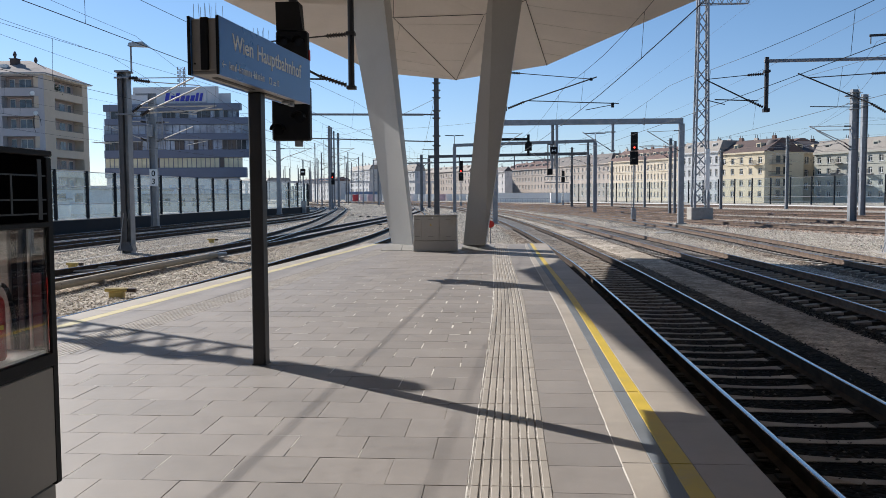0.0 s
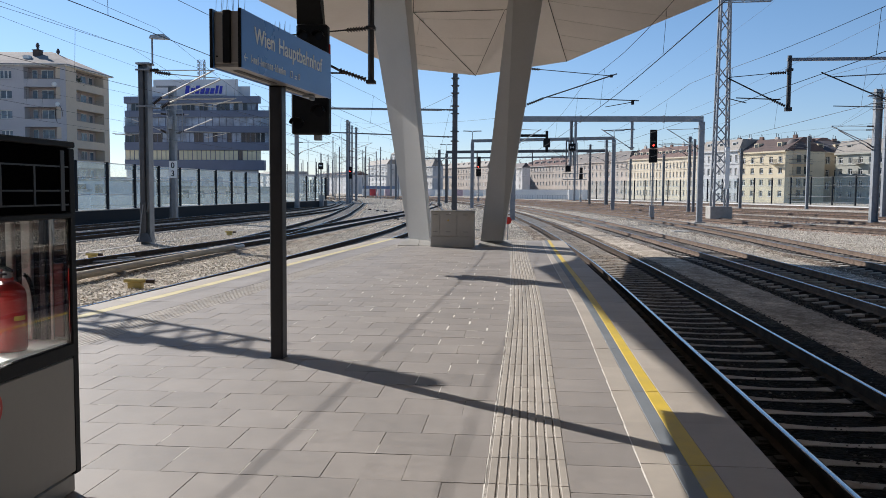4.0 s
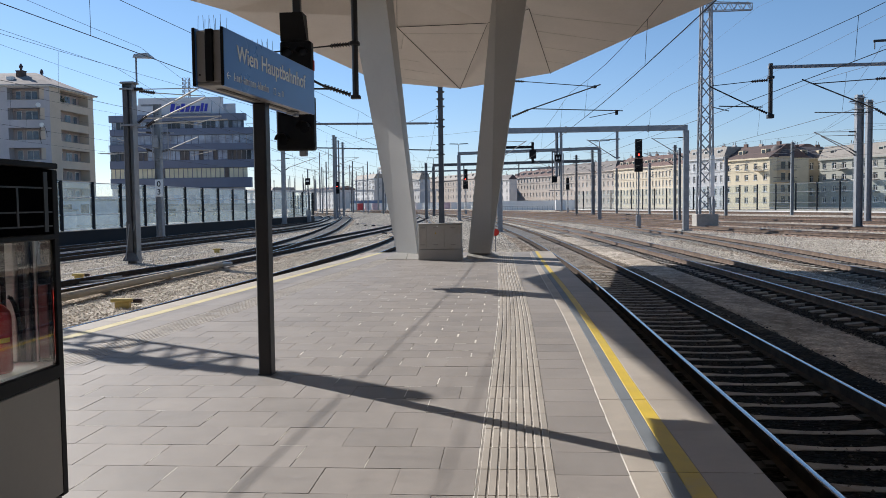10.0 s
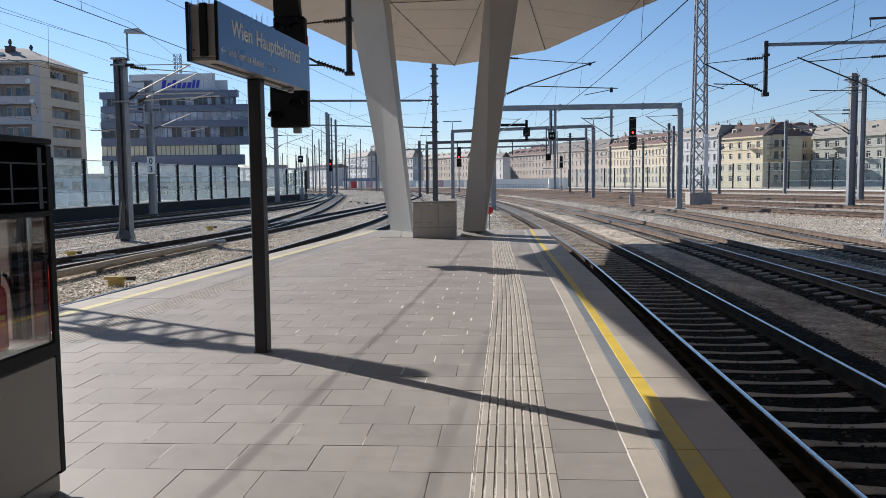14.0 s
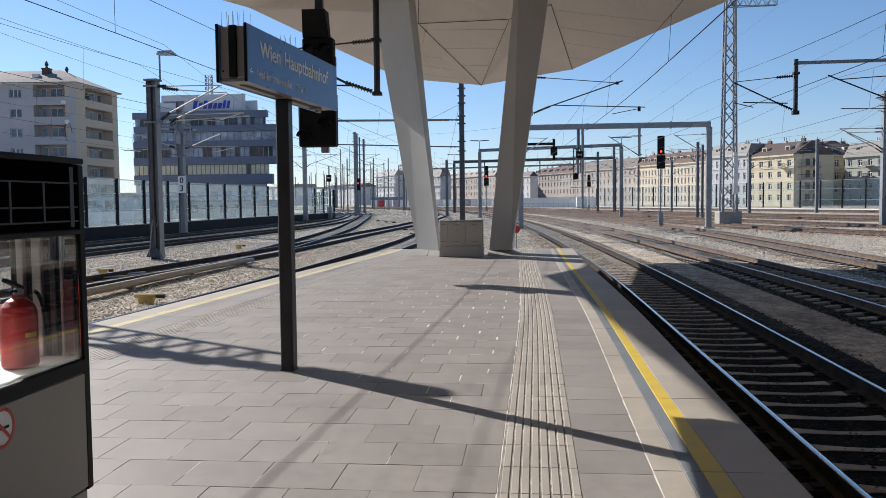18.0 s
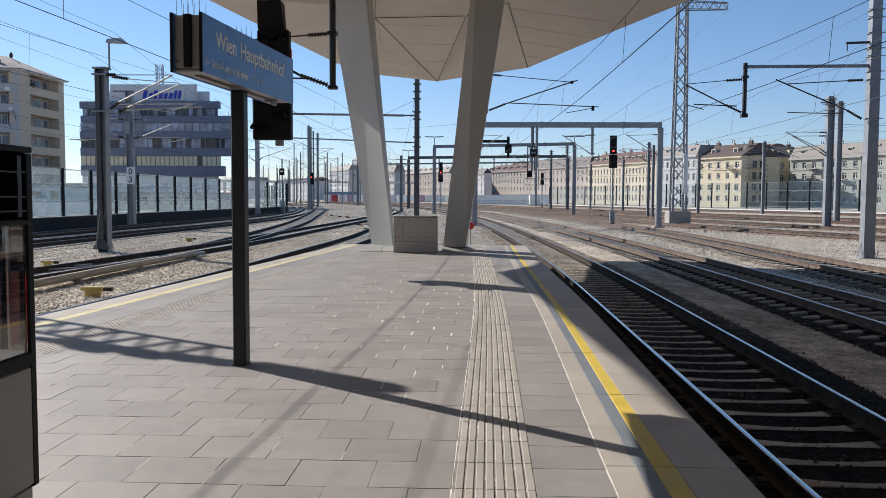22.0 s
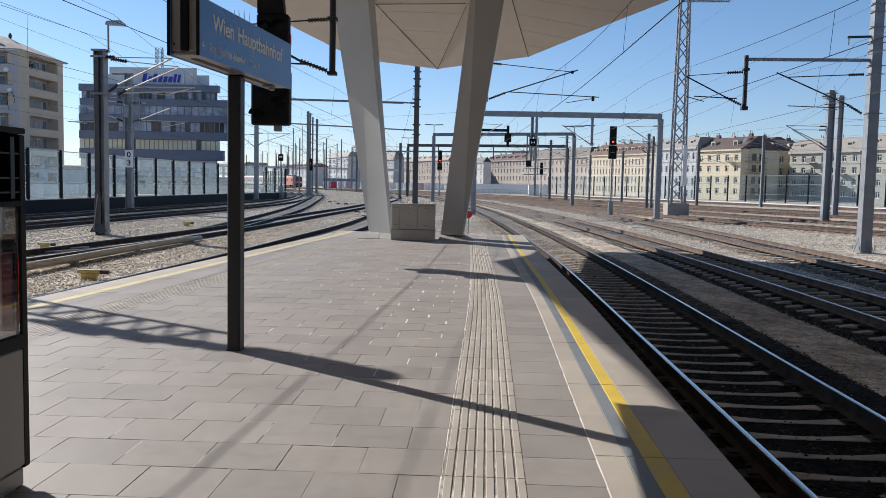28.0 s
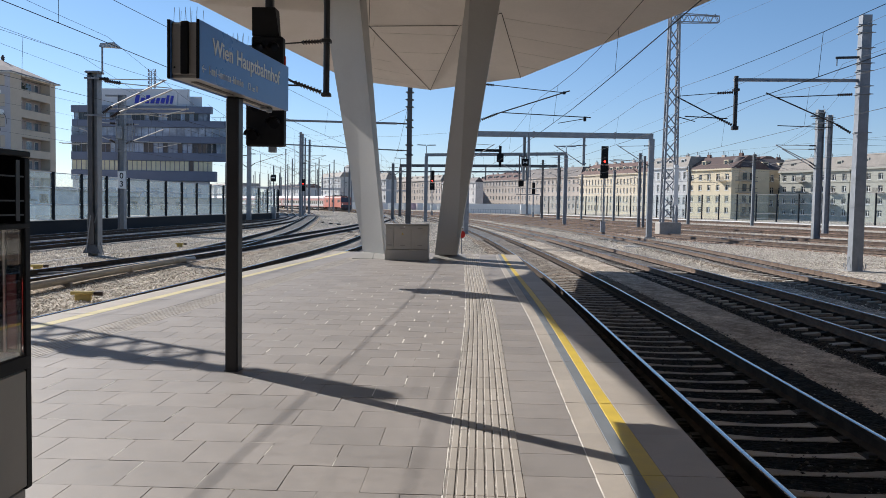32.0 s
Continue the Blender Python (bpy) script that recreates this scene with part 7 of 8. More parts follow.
house((-235, 700), (-170, 600), 18, -0.8, 13, 15, [(10.5, 1.8), (7, 2.0), (3.5, 2.0)], 26, 1.6, "wall_grey", "roof_grey", "grey tower block far beyond the tracks", True, (), 4)
house((16, 470), (58, 400), 18, -0.8, 19.0, 21.5, [(17, 1.6), (13.5, 2.0)], 18, 1.2, "wall_sand", "roof_red", "tall block rising behind the nearer houses", False, (), 8)
house((64, 330), (90, 275), 18, -0.8, 16.6, 19.5, [(14.8, 1.8), (11.5, 1.8)], 14, 1.2, "wall_white", "roof_red", "red-roofed block behind the nearer houses", False, (), 6)
# low white wall with a hut
lw_ = thing("white_wall", (0, 0, 0), "long low white wall with a railing at the far tracks", "wall")
part("wall", Mesher().bar((-2.5, 262, 0.7), (21, 250, 0.7), 0.3, 2.9), "white_paint", lw_)
part("hut", Mesher().cbox(14.8, 17.8, 245.5, 248.5, -0.80, 2.1, 0.05), "white_paint", lw_, "small white hut")
rail_mb = Mesher()
for i in range(24):
    f = i / 23
    x, y = -2 + 16.5 * f, 249 - 6.5 * f
    rail_mb.bar((x, y, -0.80), (x, y, 0.5), 0.06, 0.06)
rail_mb.bar((-2, 249, 0.5), (14.5, 242.5, 0.5), 0.06, 0.06)
part("railing", rail_mb, "galv", lw_)
# coloured hoarding at the end of the yard
hd = thing("hoarding", (0, 0, 0), "long hoarding of red, pink and blue-grey boards", "hoarding")
for i in range(26):
    x0, x1 = -66 + i * 3, -63.05 + i * 3
    y = 352 + i * 1.2
    k = "hoarding_red" if i == 1 else ("hoarding_pink" if i % 5 == 3 else ("hoarding_blue" if i % 7 == 6 else "white_paint"))
    part("board", Mesher().cbox(x0, x1, y, y + 0.2, -0.8, 2.1, 0.03), k, hd)
part("top_strip", Mesher().bar((-66, 353, 2.75), (-53, 358.2, 2.75), 0.4, 1.2), "hoarding_blue", hd)
vb = thing("viaduct_deck", (0, 0, 0), "low pale viaduct deck behind the yard", "bridge")
part("deck", Mesher().bar((-150, 372, 8.2), (-30, 395, 8.0), 1.0, 0.9), "wall_grey", vb)
for i in range(9):
    x = -145 + i * 14
    part("pier", Mesher().cbox(x - 0.5, x + 0.5, 373 + i * 2.6, 374 + i * 2.6, -0.8, 7.8, 0.05), "wall_grey", vb)


def office():
    o = thing("office_building", (-78, 160, 0), "dark blue-grey office building with strip windows and a pale rooftop block", "office building")
    W = 31.0
    part("core", Mesher().prism([(0.3, 1.0), (W - 3.9, 1.0), (W - 11.5, 24), (0.3, 24)], -0.8, 18.4), "office_clad", o)
    bands = [(5.28, 7.25, 0, W - 2.5), (9.16, 10.74, 0, W), (12.6, 13.9, 0, W), (15.64, 16.94, 0.2, W), (18.35, 19.7, 0, W - 3.4)]
    for z0, z1, xa, xb in bands:
        part("spandrel", Mesher().cbox(xa, 9.3, 0.3, 1.6, z0, z1, 0.05), "office_clad", o)
        part("spandrel", Mesher().cbox(9.302, xb, 0.0, 1.3, z0, z1, 0.05), "office_clad", o)
    strips = [(7.25, 9.16, 0, W - 3.2, 30), (10.74, 12.6, 0, W - 0.5, 32), (13.9, 15.64, 0, W - 0.5, 22), (16.94, 18.35, 0.5, W - 4.2, 30)]
    part("ground_storey", Mesher().cbox(0.2, W - 4, 0.5, 1.4, -0.8, 5.27, 0.05), "wall_white", o, "pale ground storey wall")
    for i in range(9):
        x = 1.6 + i * 2.8
        part("ground_window", Mesher().box(x, x + 1.6, 0.44, 0.52, 1.4, 3.9), "office_pane", o)
    rng = random.Random(7)
    for z0, z1, xa, xb, n in strips:
        step = (xb - xa) / n
        for i in range(n):
            x = xa + i * step
            y = 0.75 if x < 9.2 else 0.45
            pale = rng.random() < (0.8 if z0 < 9 else 0.4)
            m = "office_pane" if 13 < z0 < 16 else (("blind" if z0 < 9 else "office_pane") if pale else "office_dark")
            w = part("window", Mesher().box(x + 0.05, x + step - 0.05, y + 0.05, y + 0.1, z0 + 0.02, z1 - 0.02), m, o)
            part("mullion", Mesher().box(x - 0.04, x + 0.04, y - 0.06, y + 0.05, z0, z1), "office_clad" if rng.random() < 0.6 else "galv", w)
    part("rooftop_block", Mesher().prism([(5.6, 1.6), (22.9, 1.6), (19.4, 10), (5.6, 10)], 19.4, 23.15), "office_top", o, "pale grey rooftop block")
    part("rooftop_block", Mesher().prism([(3.8, 2.6), (25.0, 2.6), (21.4, 11), (3.8, 11)], 19.4, 21.9), "office_top", o)
    part("parapet_rail", Mesher().bar((W - 3.4, 0.6, 17.7), (W, 0.6, 17.7), 0.05, 0.05).bar((W - 0.1, 0.6, 16.95), (W - 0.1, 0.6, 17.7), 0.05, 0.05).bar((W - 1.7, 0.6, 16.95), (W - 1.7, 0.6, 17.7), 0.05, 0.05), "galv", o)
    # rooftop sign: eight slanting blue shapes
    lg = part("rooftop_sign", Mesher().box(11.9, 20.5, 1.3, 1.59, 20.0, 22.2), "office_top", o)
    x = 12.2
    for w, hh in ((0.75, 1.6), (0.72, 1.1), (0.72, 1.6), (0.72, 1.1), (0.66, 1.1), (0.74, 1.1), (0.5, 1.6), (0.5, 1.5)):
        part("sign_shape", Mesher().loft([(x, 1.15, 20.3), (x + w, 1.15, 20.3), (x + w, 1.28, 20.3), (x, 1.28, 20.3)], [(x + 0.3, 1.15, 20.3 + hh), (x + w + 0.3, 1.15, 20.3 + hh), (x + w + 0.3, 1.28, 20.3 + hh), (x + 0.3, 1.28, 20.3 + hh)]), "logo_blue", lg)
        x += w + 0.3
    an = Mesher()
    for sx in (-0.45, 0.45):
        for sy in (-0.45, 0.45):
            an.rod((13.2 + sx, 8 + sy, 23), (13.2 + sx, 8 + sy, 27.6), 0.08, 5)
    for i in range(6):
        z = 23.3 + i * 0.8
        an.bar((12.75, 7.55, z), (13.65, 7.55, z + 0.7), 0.06, 0.06)
        an.bar((13.65, 7.55, z), (12.75, 7.55, z + 0.7), 0.06, 0.06)
        an.box(12.4, 12.6, 7.4, 7.6, z, z + 0.6)
        an.box(13.8, 14.0, 7.4, 7.6, z, z + 0.6)
    part("antenna_mast", an, "galv", o)


office()


def apartment():
    a = thing("apartment_block", (-62.9, 112.2, 0), "tall grey and ochre apartment block with loggias and tiled roof", "apartment block")
    STOREY, LIFT = 2.77, [18.35 - 2.77 * k for k in range(7)]

    def wing(m, x0, x1, wall, bay, doors, columns, depth):
        """One wing: local x along its front, y into the block; a bay of loggias and columns of windows."""
        part("body", Mesher().box(x0 + (1.6 if x0 == 0 else 0.01), x1 - (0.01 if x0 == 0 else 1.6), 1.45, depth, -0.8, 18.5), "wall_loggia", a, m=m)
        front = Mesher()
        edges = sorted([x0, x1, *bay] + [v for c in columns for v in c])
        for u, v in zip(edges, edges[1:]):
            if (u, v) == tuple(bay):
                z = 18.5
                for zt in LIFT:
                    front.box(u, v, 0.0, 1.44, zt, z)
                    front.box(u, v, 0.02, 0.2, zt - 2.77 + 0.15, zt - 1.65)
                    z = zt - 2.77 + 0.15
                front.box(u, v, 0.0, 1.44, -0.8, z)
            elif (u, v) in columns:
                z = 18.5
                for zt in LIFT:
                    front.box(u, v, 0.0, 1.44, zt - 0.47, z)
                    z = zt - 1.69
                front.box(u, v, 0.0, 1.44, -0.8, z)
            else:
                front.box(u, v, 0.0, 1.44, -0.8, 18.5)
        part("front_wall", front, wall, a, m=m)
        for k, zt in enumerate(LIFT):
            part("parapet_cap", Mesher().box(bay[0], bay[1], -0.03, 0.23, zt - 1.648, zt - 1.6), "roof_grey", a, m=m)
            part("loggia_floor", Mesher().box(bay[0], bay[1], 0.2, 1.44, zt - 2.75, zt - 2.625), "concrete", a, m=m)
            for c, w in doors:
                z0 = zt - 2.6
                d = part("window", Mesher().box(c - w / 2, c + w / 2, 1.36, 1.44, z0, zt - 0.3), "white_paint", a, m=m)
                n = 2 if w > 1.2 else 1
                for q in range(n):
                    u0 = c - w / 2 + w * q / n
                    part("pane", Mesher().box(u0 + 0.05, u0 + w / n - 0.05, 1.33, 1.355, z0 + 0.1, zt - 0.36), "blue_pane", d)
            for u, v in columns:
                d = part("window", Mesher().box(u, v, 0.26, 0.32, zt - 1.69, zt - 0.47), "white_paint", a, m=m)
                n = 2 if (k + int(u)) % 3 else 3
                for q in range(n):
                    w = (v - u) / n
                    part("pane", Mesher().box(u + w * q + 0.08, u + w * (q + 1) - 0.08, 0.23, 0.255, zt - 1.6, zt - 0.56), "blue_pane", d)
                part("sill", Mesher().box(u - 0.08, v + 0.08, -0.06, 0.24, zt - 1.76, zt - 1.692), "concrete", d)

    one, two = pose(0, 0, 0, 0, 0, 5.7), pose(0, 0, 0, 0, 0, 90)
    wing(one, -30, -0.001, "wall_lavender", (-5.8, -0.75), ((-3.1, 1.7), (-4.9, 0.7)), [(-9.2, -7.5), (-12.7, -11.0), (-16.2, -14.5), (-19.7, -18.0), (-23.2, -21.5)], 13)
    wing(two, 0.0, 12.3, "wall_beige", (2.8, 10.7), ((4.6, 1.6), (7.2, 1.5), (9.3, 1.0)), [], 11)
    rim = [(0.45, -0.5), (0.45, 12.8), (-30, 12.8), (-30, -3.5)]
    part("eaves_board", Mesher().prism(rim, 18.5, 18.68), "white_paint", a)
    part("roof", Mesher().loft([(x, y, 18.682) for x, y in rim], [(-5.2, 5.6, 21.35), (-5.15, 6.4, 21.35), (-30, 5.3, 21.35), (-30, 4.5, 21.35)]), "roof_tile_grey", a, "weathered grey-brown tiled hip roof")
    part("gutter", Mesher().rod((0.5, -0.55, 18.66), (0.5, 12.85, 18.66), 0.08, 8).rod((0.5, -0.55, 18.66), (-30, -3.6, 18.66), 0.08, 8), "galv", a)
    for x, y, z0, z1, w in ((-6.1, 3.6, 20.0, 21.2, 0.5), (-5.1, 7.2, 20.2, 20.95, 0.36)):
        ch = part("chimney", Mesher().cbox(x - w, x + w, y - w, y + w, z0, z1, 0.03).cbox(x - w - 0.08, x + w + 0.08, y - w - 0.08, y + w + 0.08, z1, z1 + 0.12, 0.02), "brick_dark", a, "dark brick chimney")
        part("chimney_pot", Mesher().rod((x, y, z1 + 0.12), (x, y, z1 + 0.5), 0.2, 10, 0.14).rod((x, y, z1 + 0.5), (x, y, z1 + 0.72), 0.28, 10, 0.2).rod((x, y, z1 + 0.72), (x, y, z1 + 1.15), 0.3, 10, 0.1), "roof_dark", ch)
    part("roof_light", Mesher().cbox(-7.2, -6.2, 1.6, 2.3, 19.75, 20.25, 0.03), "white_paint", a)
    dish = Mesher()
    for u, v in ((-1.6, 15.95), (-1.2, 13.2)):
        dish.rod((u, 0.05, v), (u + 0.1, -0.12, v), 0.36, 16, 0.3)
    part("satellite_dish", dish, "white_paint", a, "pale satellite dishes on the loggias", m=one)
    shrub = Mesher()
    r = random.Random(3)
    for i in range(120):
        c = Vector((3.6 + r.gauss(0, 0.55), 0.25 + r.gauss(0, 0.15), 17.0 + r.gauss(0, 0.28)))
        d = Vector((r.gauss(0, 1), r.gauss(0, 1), r.gauss(0, 1))).normalized() * 0.16
        e = d.orthogonal().normalized() * 0.09
        shrub.add([c - d, c + e, c + d, c - e], [(0, 1, 2, 3)])
    part("potted_shrub", shrub, "leaf_dark", a, "dark green potted shrub on the top loggia", m=two)
    part("loose_cable", Mesher().path([Vector((-1.0 + 0.5 * math.cos(t), -0.05, 11.5 + 1.6 * math.sin(t * 0.9))) for t in [i * 0.22 for i in range(20)]], 0.03, 5), "black", a, "black cable hanging on the wall", m=one)


apartment()
for x, y, w, d, z, k in ((-62, 112, 10, 30, 2.6, "wall_white"), (-50, 128, 12, 20, 1.8, "wall_sand"), (-58, 78, 14, 18, 1.2, "wall_white"), (-95, 190, 34, 20, 4.0, "wall_white"), (-120, 180, 26, 20, 9.0, "wall_sand")):
    lb = thing("low_building", (x, y, -0.8), "low pale flat-roofed building behind the fence", "building", "buildings behind the fence")
    part("wall", Mesher().cbox(-w / 2, w / 2, 0, d, 0, z + 0.8, 0.05), k, lb)
    part("roof_edge", Mesher().cbox(-w / 2 - 0.2, w / 2 + 0.2, -0.2, d + 0.2, z + 0.82, z + 1.05, 0.03), "roof_grey", lb)
    n = int(w / 2.4)
    for i in range(n):
        xx = -w / 2 + (i + 0.5) * w / n
        part("window", Mesher().box(xx - 0.6, xx + 0.6, -0.04, 0.0, max(0.5, z - 0.9), z + 0.3), "pane", lb)


# ---- train ----
M["loco_red"] = mat("loco_red_paint", (0.56, 0.165, 0.11), 0.35, var=0.08, scale=1.0, grain=12, local=True, bump=0.02)
M["loco_dark"] = mat("loco_dark_front", (0.05, 0.055, 0.075), 0.35, var=0.1, scale=1.0, grain=12, local=True, bump=0.02)
M["coach_white"] = mat("coach_pale_grey_paint", (0.56, 0.55, 0.53), 0.35, var=0.05, scale=0.5, grain=8, local=True, bump=0.02)
M["coach_red"] = mat("coach_red_paint", (0.52, 0.24, 0.21), 0.4, var=0.07, scale=0.5, grain=8, local=True, bump=0.02)
M["coach_roof"] = mat("coach_roof_paint", (0.50, 0.36, 0.36), 0.55, var=0.1, scale=0.5, grain=8, local=True, bump=0.02)
M["bogie"] = mat("grimy_bogie_steel", (0.045, 0.04, 0.036), 0.7, var=0.2, scale=2, grain=12, local=True)


def bogie(parent, y):
    b = part("bogie", Mesher().cbox(-1.15, 1.15, y - 1.6, y + 1.6, 0.35, 0.85, 0.05), "bogie", parent)
    for dy in (-1.25, 1.25):
        for sx in (-0.75, 0.75):
            part("wheel", Mesher().rod((sx - 0.07, y + dy, 0.46), (sx + 0.07, y + dy, 0.46), 0.46, 18), "bogie", b)


def hull(parent, name, y0, y1, z0, z1, w, material, slope0=0.0, slope1=0.0, shoulder=0.25):
    prof = [(-w, z0), (w, z0), (w, z1 - shoulder), (w - shoulder * 0.8, z1), (-w + shoulder * 0.8, z1), (-w, z1 - shoulder)]

    def ring(y, slope):
        return [(x, y + slope * (z - z0) / (z1 - z0), z) for x, z in prof]
    return part(name, Mesher().loft(ring(y1, slope1), ring(y0, slope0)), material, parent)


def loco():
    t = thing("locomotive", (0, 0, RAIL), "red electric locomotive with a dark front pulling a train", "locomotive")
    # local -y is the front
    hull(t, "body", 1.0, 18.3, 0.95, 3.95, 1.5, "loco_red", 0, 0, 0.3)
    hull(t, "cab", 0.0, 1.0, 0.8, 3.95, 1.5, "loco_red", 0.55, 0, 0.3)
    hull(t, "rear_cab", 18.3, 19.3, 0.8, 3.95, 1.5, "loco_red", 0, -0.5, 0.3)
    part("front_skirt", Mesher().cbox(-1.47, 1.47, -0.03, 0.3, 0.82, 1.62, 0.02), "loco_dark", t, "dark lower front")
    part("windscreen", Mesher().add([(-1.42, 0.26, 2.35), (1.42, 0.26, 2.35), (1.3, 0.5, 3.75), (-1.3, 0.5, 3.75)], [(0, 1, 2, 3)]), "loco_dark", t, "dark windscreen band")
    for x in (-1.05, 1.05):
        part("headlight", Mesher().rod((x, 0.02, 1.85), (x, 0.2, 1.85), 0.14, 12), "head_light", t, "lit headlight")
        part("buffer", Mesher().rod((x * 0.83, -0.6, 1.05), (x * 0.83, 0.1, 1.05), 0.12, 10).rod((x * 0.83, -0.66, 1.05), (x * 0.83, -0.6, 1.05), 0.24, 12), "bogie", t)
    part("top_light", Mesher().rod((0, 0.4, 3.82), (0, 0.56, 3.82), 0.1, 10), "head_light", t)
    part("plough", Mesher().loft([(-1.3, -0.15, 0.2), (1.3, -0.15, 0.2), (1.3, 0.6, 0.2), (-1.3, 0.6, 0.2)], [(-1.45, 0.0, 0.8), (1.45, 0.0, 0.8), (1.45, 0.9, 0.8), (-1.45, 0.9, 0.8)]), "bogie", t)
    part("skirt", Mesher().cbox(-1.4, 1.4, 6.8, 12.4, 0.4, 0.95, 0.05), "bogie", t)
    for y in (4.2, 15.1):
        bogie(t, y)
    for y in (3.0, 9.5, 15.8):
        for sx in (-1.51, 1.5):
            part("side_grille", Mesher().box(sx, sx + 0.012, y - 0.8, y + 0.8, 2.3, 3.1), "bogie", t)
    for sx in (-1.51, 1.5):
        part("cab_window", Mesher().box(sx, sx + 0.014, 1.2, 2.0, 2.4, 3.1), "pane", t)
    part("roof_gear", Mesher().cbox(-0.9, 0.9, 2.5, 17, 3.96, 4.25, 0.05).cbox(-0.5, 0.5, 6.5, 9.0, 4.25, 4.5, 0.05).cbox(-0.5, 0.5, 12.0, 13.6, 4.25, 4.5, 0.05), "bogie", t)
    pan = Mesher().rod((0, 3.2, 4.2), (0, 5.0, 4.75), 0.04, 6).rod((0, 5.0, 4.75), (0, 3.4, 5.05), 0.035, 6).bar((-0.85, 3.4, 5.06), (0.85, 3.4, 5.06), 0.3, 0.06)
    part("pantograph", pan, "bogie", t)
    return t


def coach():
    t = thing("passenger_coach", (0, 0, RAIL), "pale grey passenger coach with red bands", "passenger coach", "coaches of the train")
    hull(t, "body", 0.25, 26.15, 0.9, 3.3, 1.42, "coach_white", 0, 0, 0.05)
    hull(t, "roof", 0.25, 26.15, 3.3, 4.22, 1.44, "coach_roof", 0, 0, 0.5)
    for sx in (-1.45, 1.425):
        part("red_band", Mesher().box(sx, sx + 0.025, 0.3, 26.1, 2.8, 3.29), "coach_red", t)
        part("red_sill", Mesher().box(sx, sx + 0.025, 0.3, 26.1, 0.95, 1.15), "coach_red", t)
        for i in range(11):
            y = 2.6 + i * 2.12
            part("window", Mesher().box(sx - 0.004, sx + 0.03, y - 0.7, y + 0.7, 1.8, 2.72), "pane", t)
        for y in (1.05, 25.35):
            part("door", Mesher().box(sx - 0.006, sx + 0.034, y - 0.45, y + 0.45, 0.96, 2.84), "coach_red", t)
    part("gangway", Mesher().cbox(-0.6, 0.6, 0.0, 0.25, 1.0, 3.2, 0.03).cbox(-0.6, 0.6, 26.15, 26.4, 1.0, 3.2, 0.03), "bogie", t)
    part("underframe", Mesher().cbox(-1.2, 1.2, 7, 19.5, 0.4, 0.9, 0.05), "bogie", t)
    for y in (3.7, 22.7):
        bogie(t, y)
    return t


engine = loco()
coaches = [coach()]
for _i in range(7):
    coaches.append(copy_thing(coaches[0], Matrix.Translation((0, 0, RAIL))))


# ---- trackside things ----
M["trough"] = mat("beige_cable_pipe", (0.42, 0.35, 0.26), 0.7, var=0.12, scale=3, grain=30, bump=0.1)
M["bracket_brown"] = mat("brown_cable_plug", (0.07, 0.045, 0.035), 0.6, var=0.15, scale=6, grain=40, bump=0.05)
M["safety_yellow"] = mat("yellow_enamel", (0.56, 0.42, 0.13), 0.5, var=0.12, scale=6, grain=40, bump=0.05)


def stone_mat(name, stops):
    m, nt, b = nodes_of(name)
    geo = nt.nodes.new("ShaderNodeNewGeometry")
    c = ramp(nt, geo.outputs["Random Per Island"], stops).outputs[0]
    n = noise_node(nt, geo.outputs["Position"], 60, 3)
    c = mixc(nt, 1.0, c, ramp(nt, n.outputs[0], [(0.3, (0.8, 0.79, 0.77)), (0.7, (1, 1, 1))]).outputs[0], "MULTIPLY")
    nt.links.new(c, b.inputs["Base Color"])
    b.inputs["Roughness"].default_value = 0.9
    return m


M["stone"] = stone_mat("loose_stone", [(0, (0.20, 0.17, 0.14)), (0.25, (0.56, 0.49, 0.41)), (0.65, (0.76, 0.68, 0.57)), (1, (0.90, 0.84, 0.74))])
M["dark_stone"] = stone_mat("dark_loose_stone", [(0, (0.015, 0.013, 0.012)), (0.6, (0.05, 0.043, 0.038)), (0.9, (0.12, 0.105, 0.09)), (1, (0.30, 0.27, 0.24))])


def scatter(name, count, place, seed, material, label, size=(0.025, 0.05), z=-0.795):
    """Loose crushed stones, joined."""
    rng = np.random.default_rng(seed)
    xy = place(rng, count)
    n = len(xy)
    base = np.array([(1, 0, 0), (0, 1, 0), (-1, 0, 0), (0, -1, 0), (0, 0, 0.9), (0, 0, -0.9)])
    fidx = np.array([(0, 1, 4), (1, 2, 4), (2, 3, 4), (3, 0, 4), (1, 0, 5), (2, 1, 5), (3, 2, 5), (0, 3, 5)])
    r = rng.uniform(size[0], size[1], (n, 1, 1))
    v = base[None] * r * rng.uniform(0.6, 1.25, (n, 6, 3)) + rng.normal(0, 0.25, (n, 6, 3)) * r * 0.5
    a = rng.uniform(0, 6.28, n)
    c, s = np.cos(a)[:, None], np.sin(a)[:, None]
    x, y = v[:, :, 0] * c - v[:, :, 1] * s, v[:, :, 0] * s + v[:, :, 1] * c
    v = np.stack([x + xy[:, 0:1], y + xy[:, 1:2], v[:, :, 2] * 0.8 + z + xy[:, 2:3] + r[:, :, 0] * 0.4], -1)
    me = bpy.data.meshes.new(name)
    tri = (fidx[None] + (np.arange(n) * 6)[:, None, None]).reshape(-1)
    me.vertices.add(n * 6)
    me.vertices.foreach_set("co", v.reshape(-1).astype(np.float32))
    me.loops.add(len(tri))
    me.loops.foreach_set("vertex_index", tri.astype(np.int32))
    me.polygons.add(len(tri) // 3)
    me.polygons.foreach_set("loop_start", np.arange(0, len(tri), 3, dtype=np.int32))
    me.materials.append(M[material])
    me.update(calc_edges=True)
    me.validate()
    ob = new(name, me)
    return tagged(ob, label, kind="stuff")


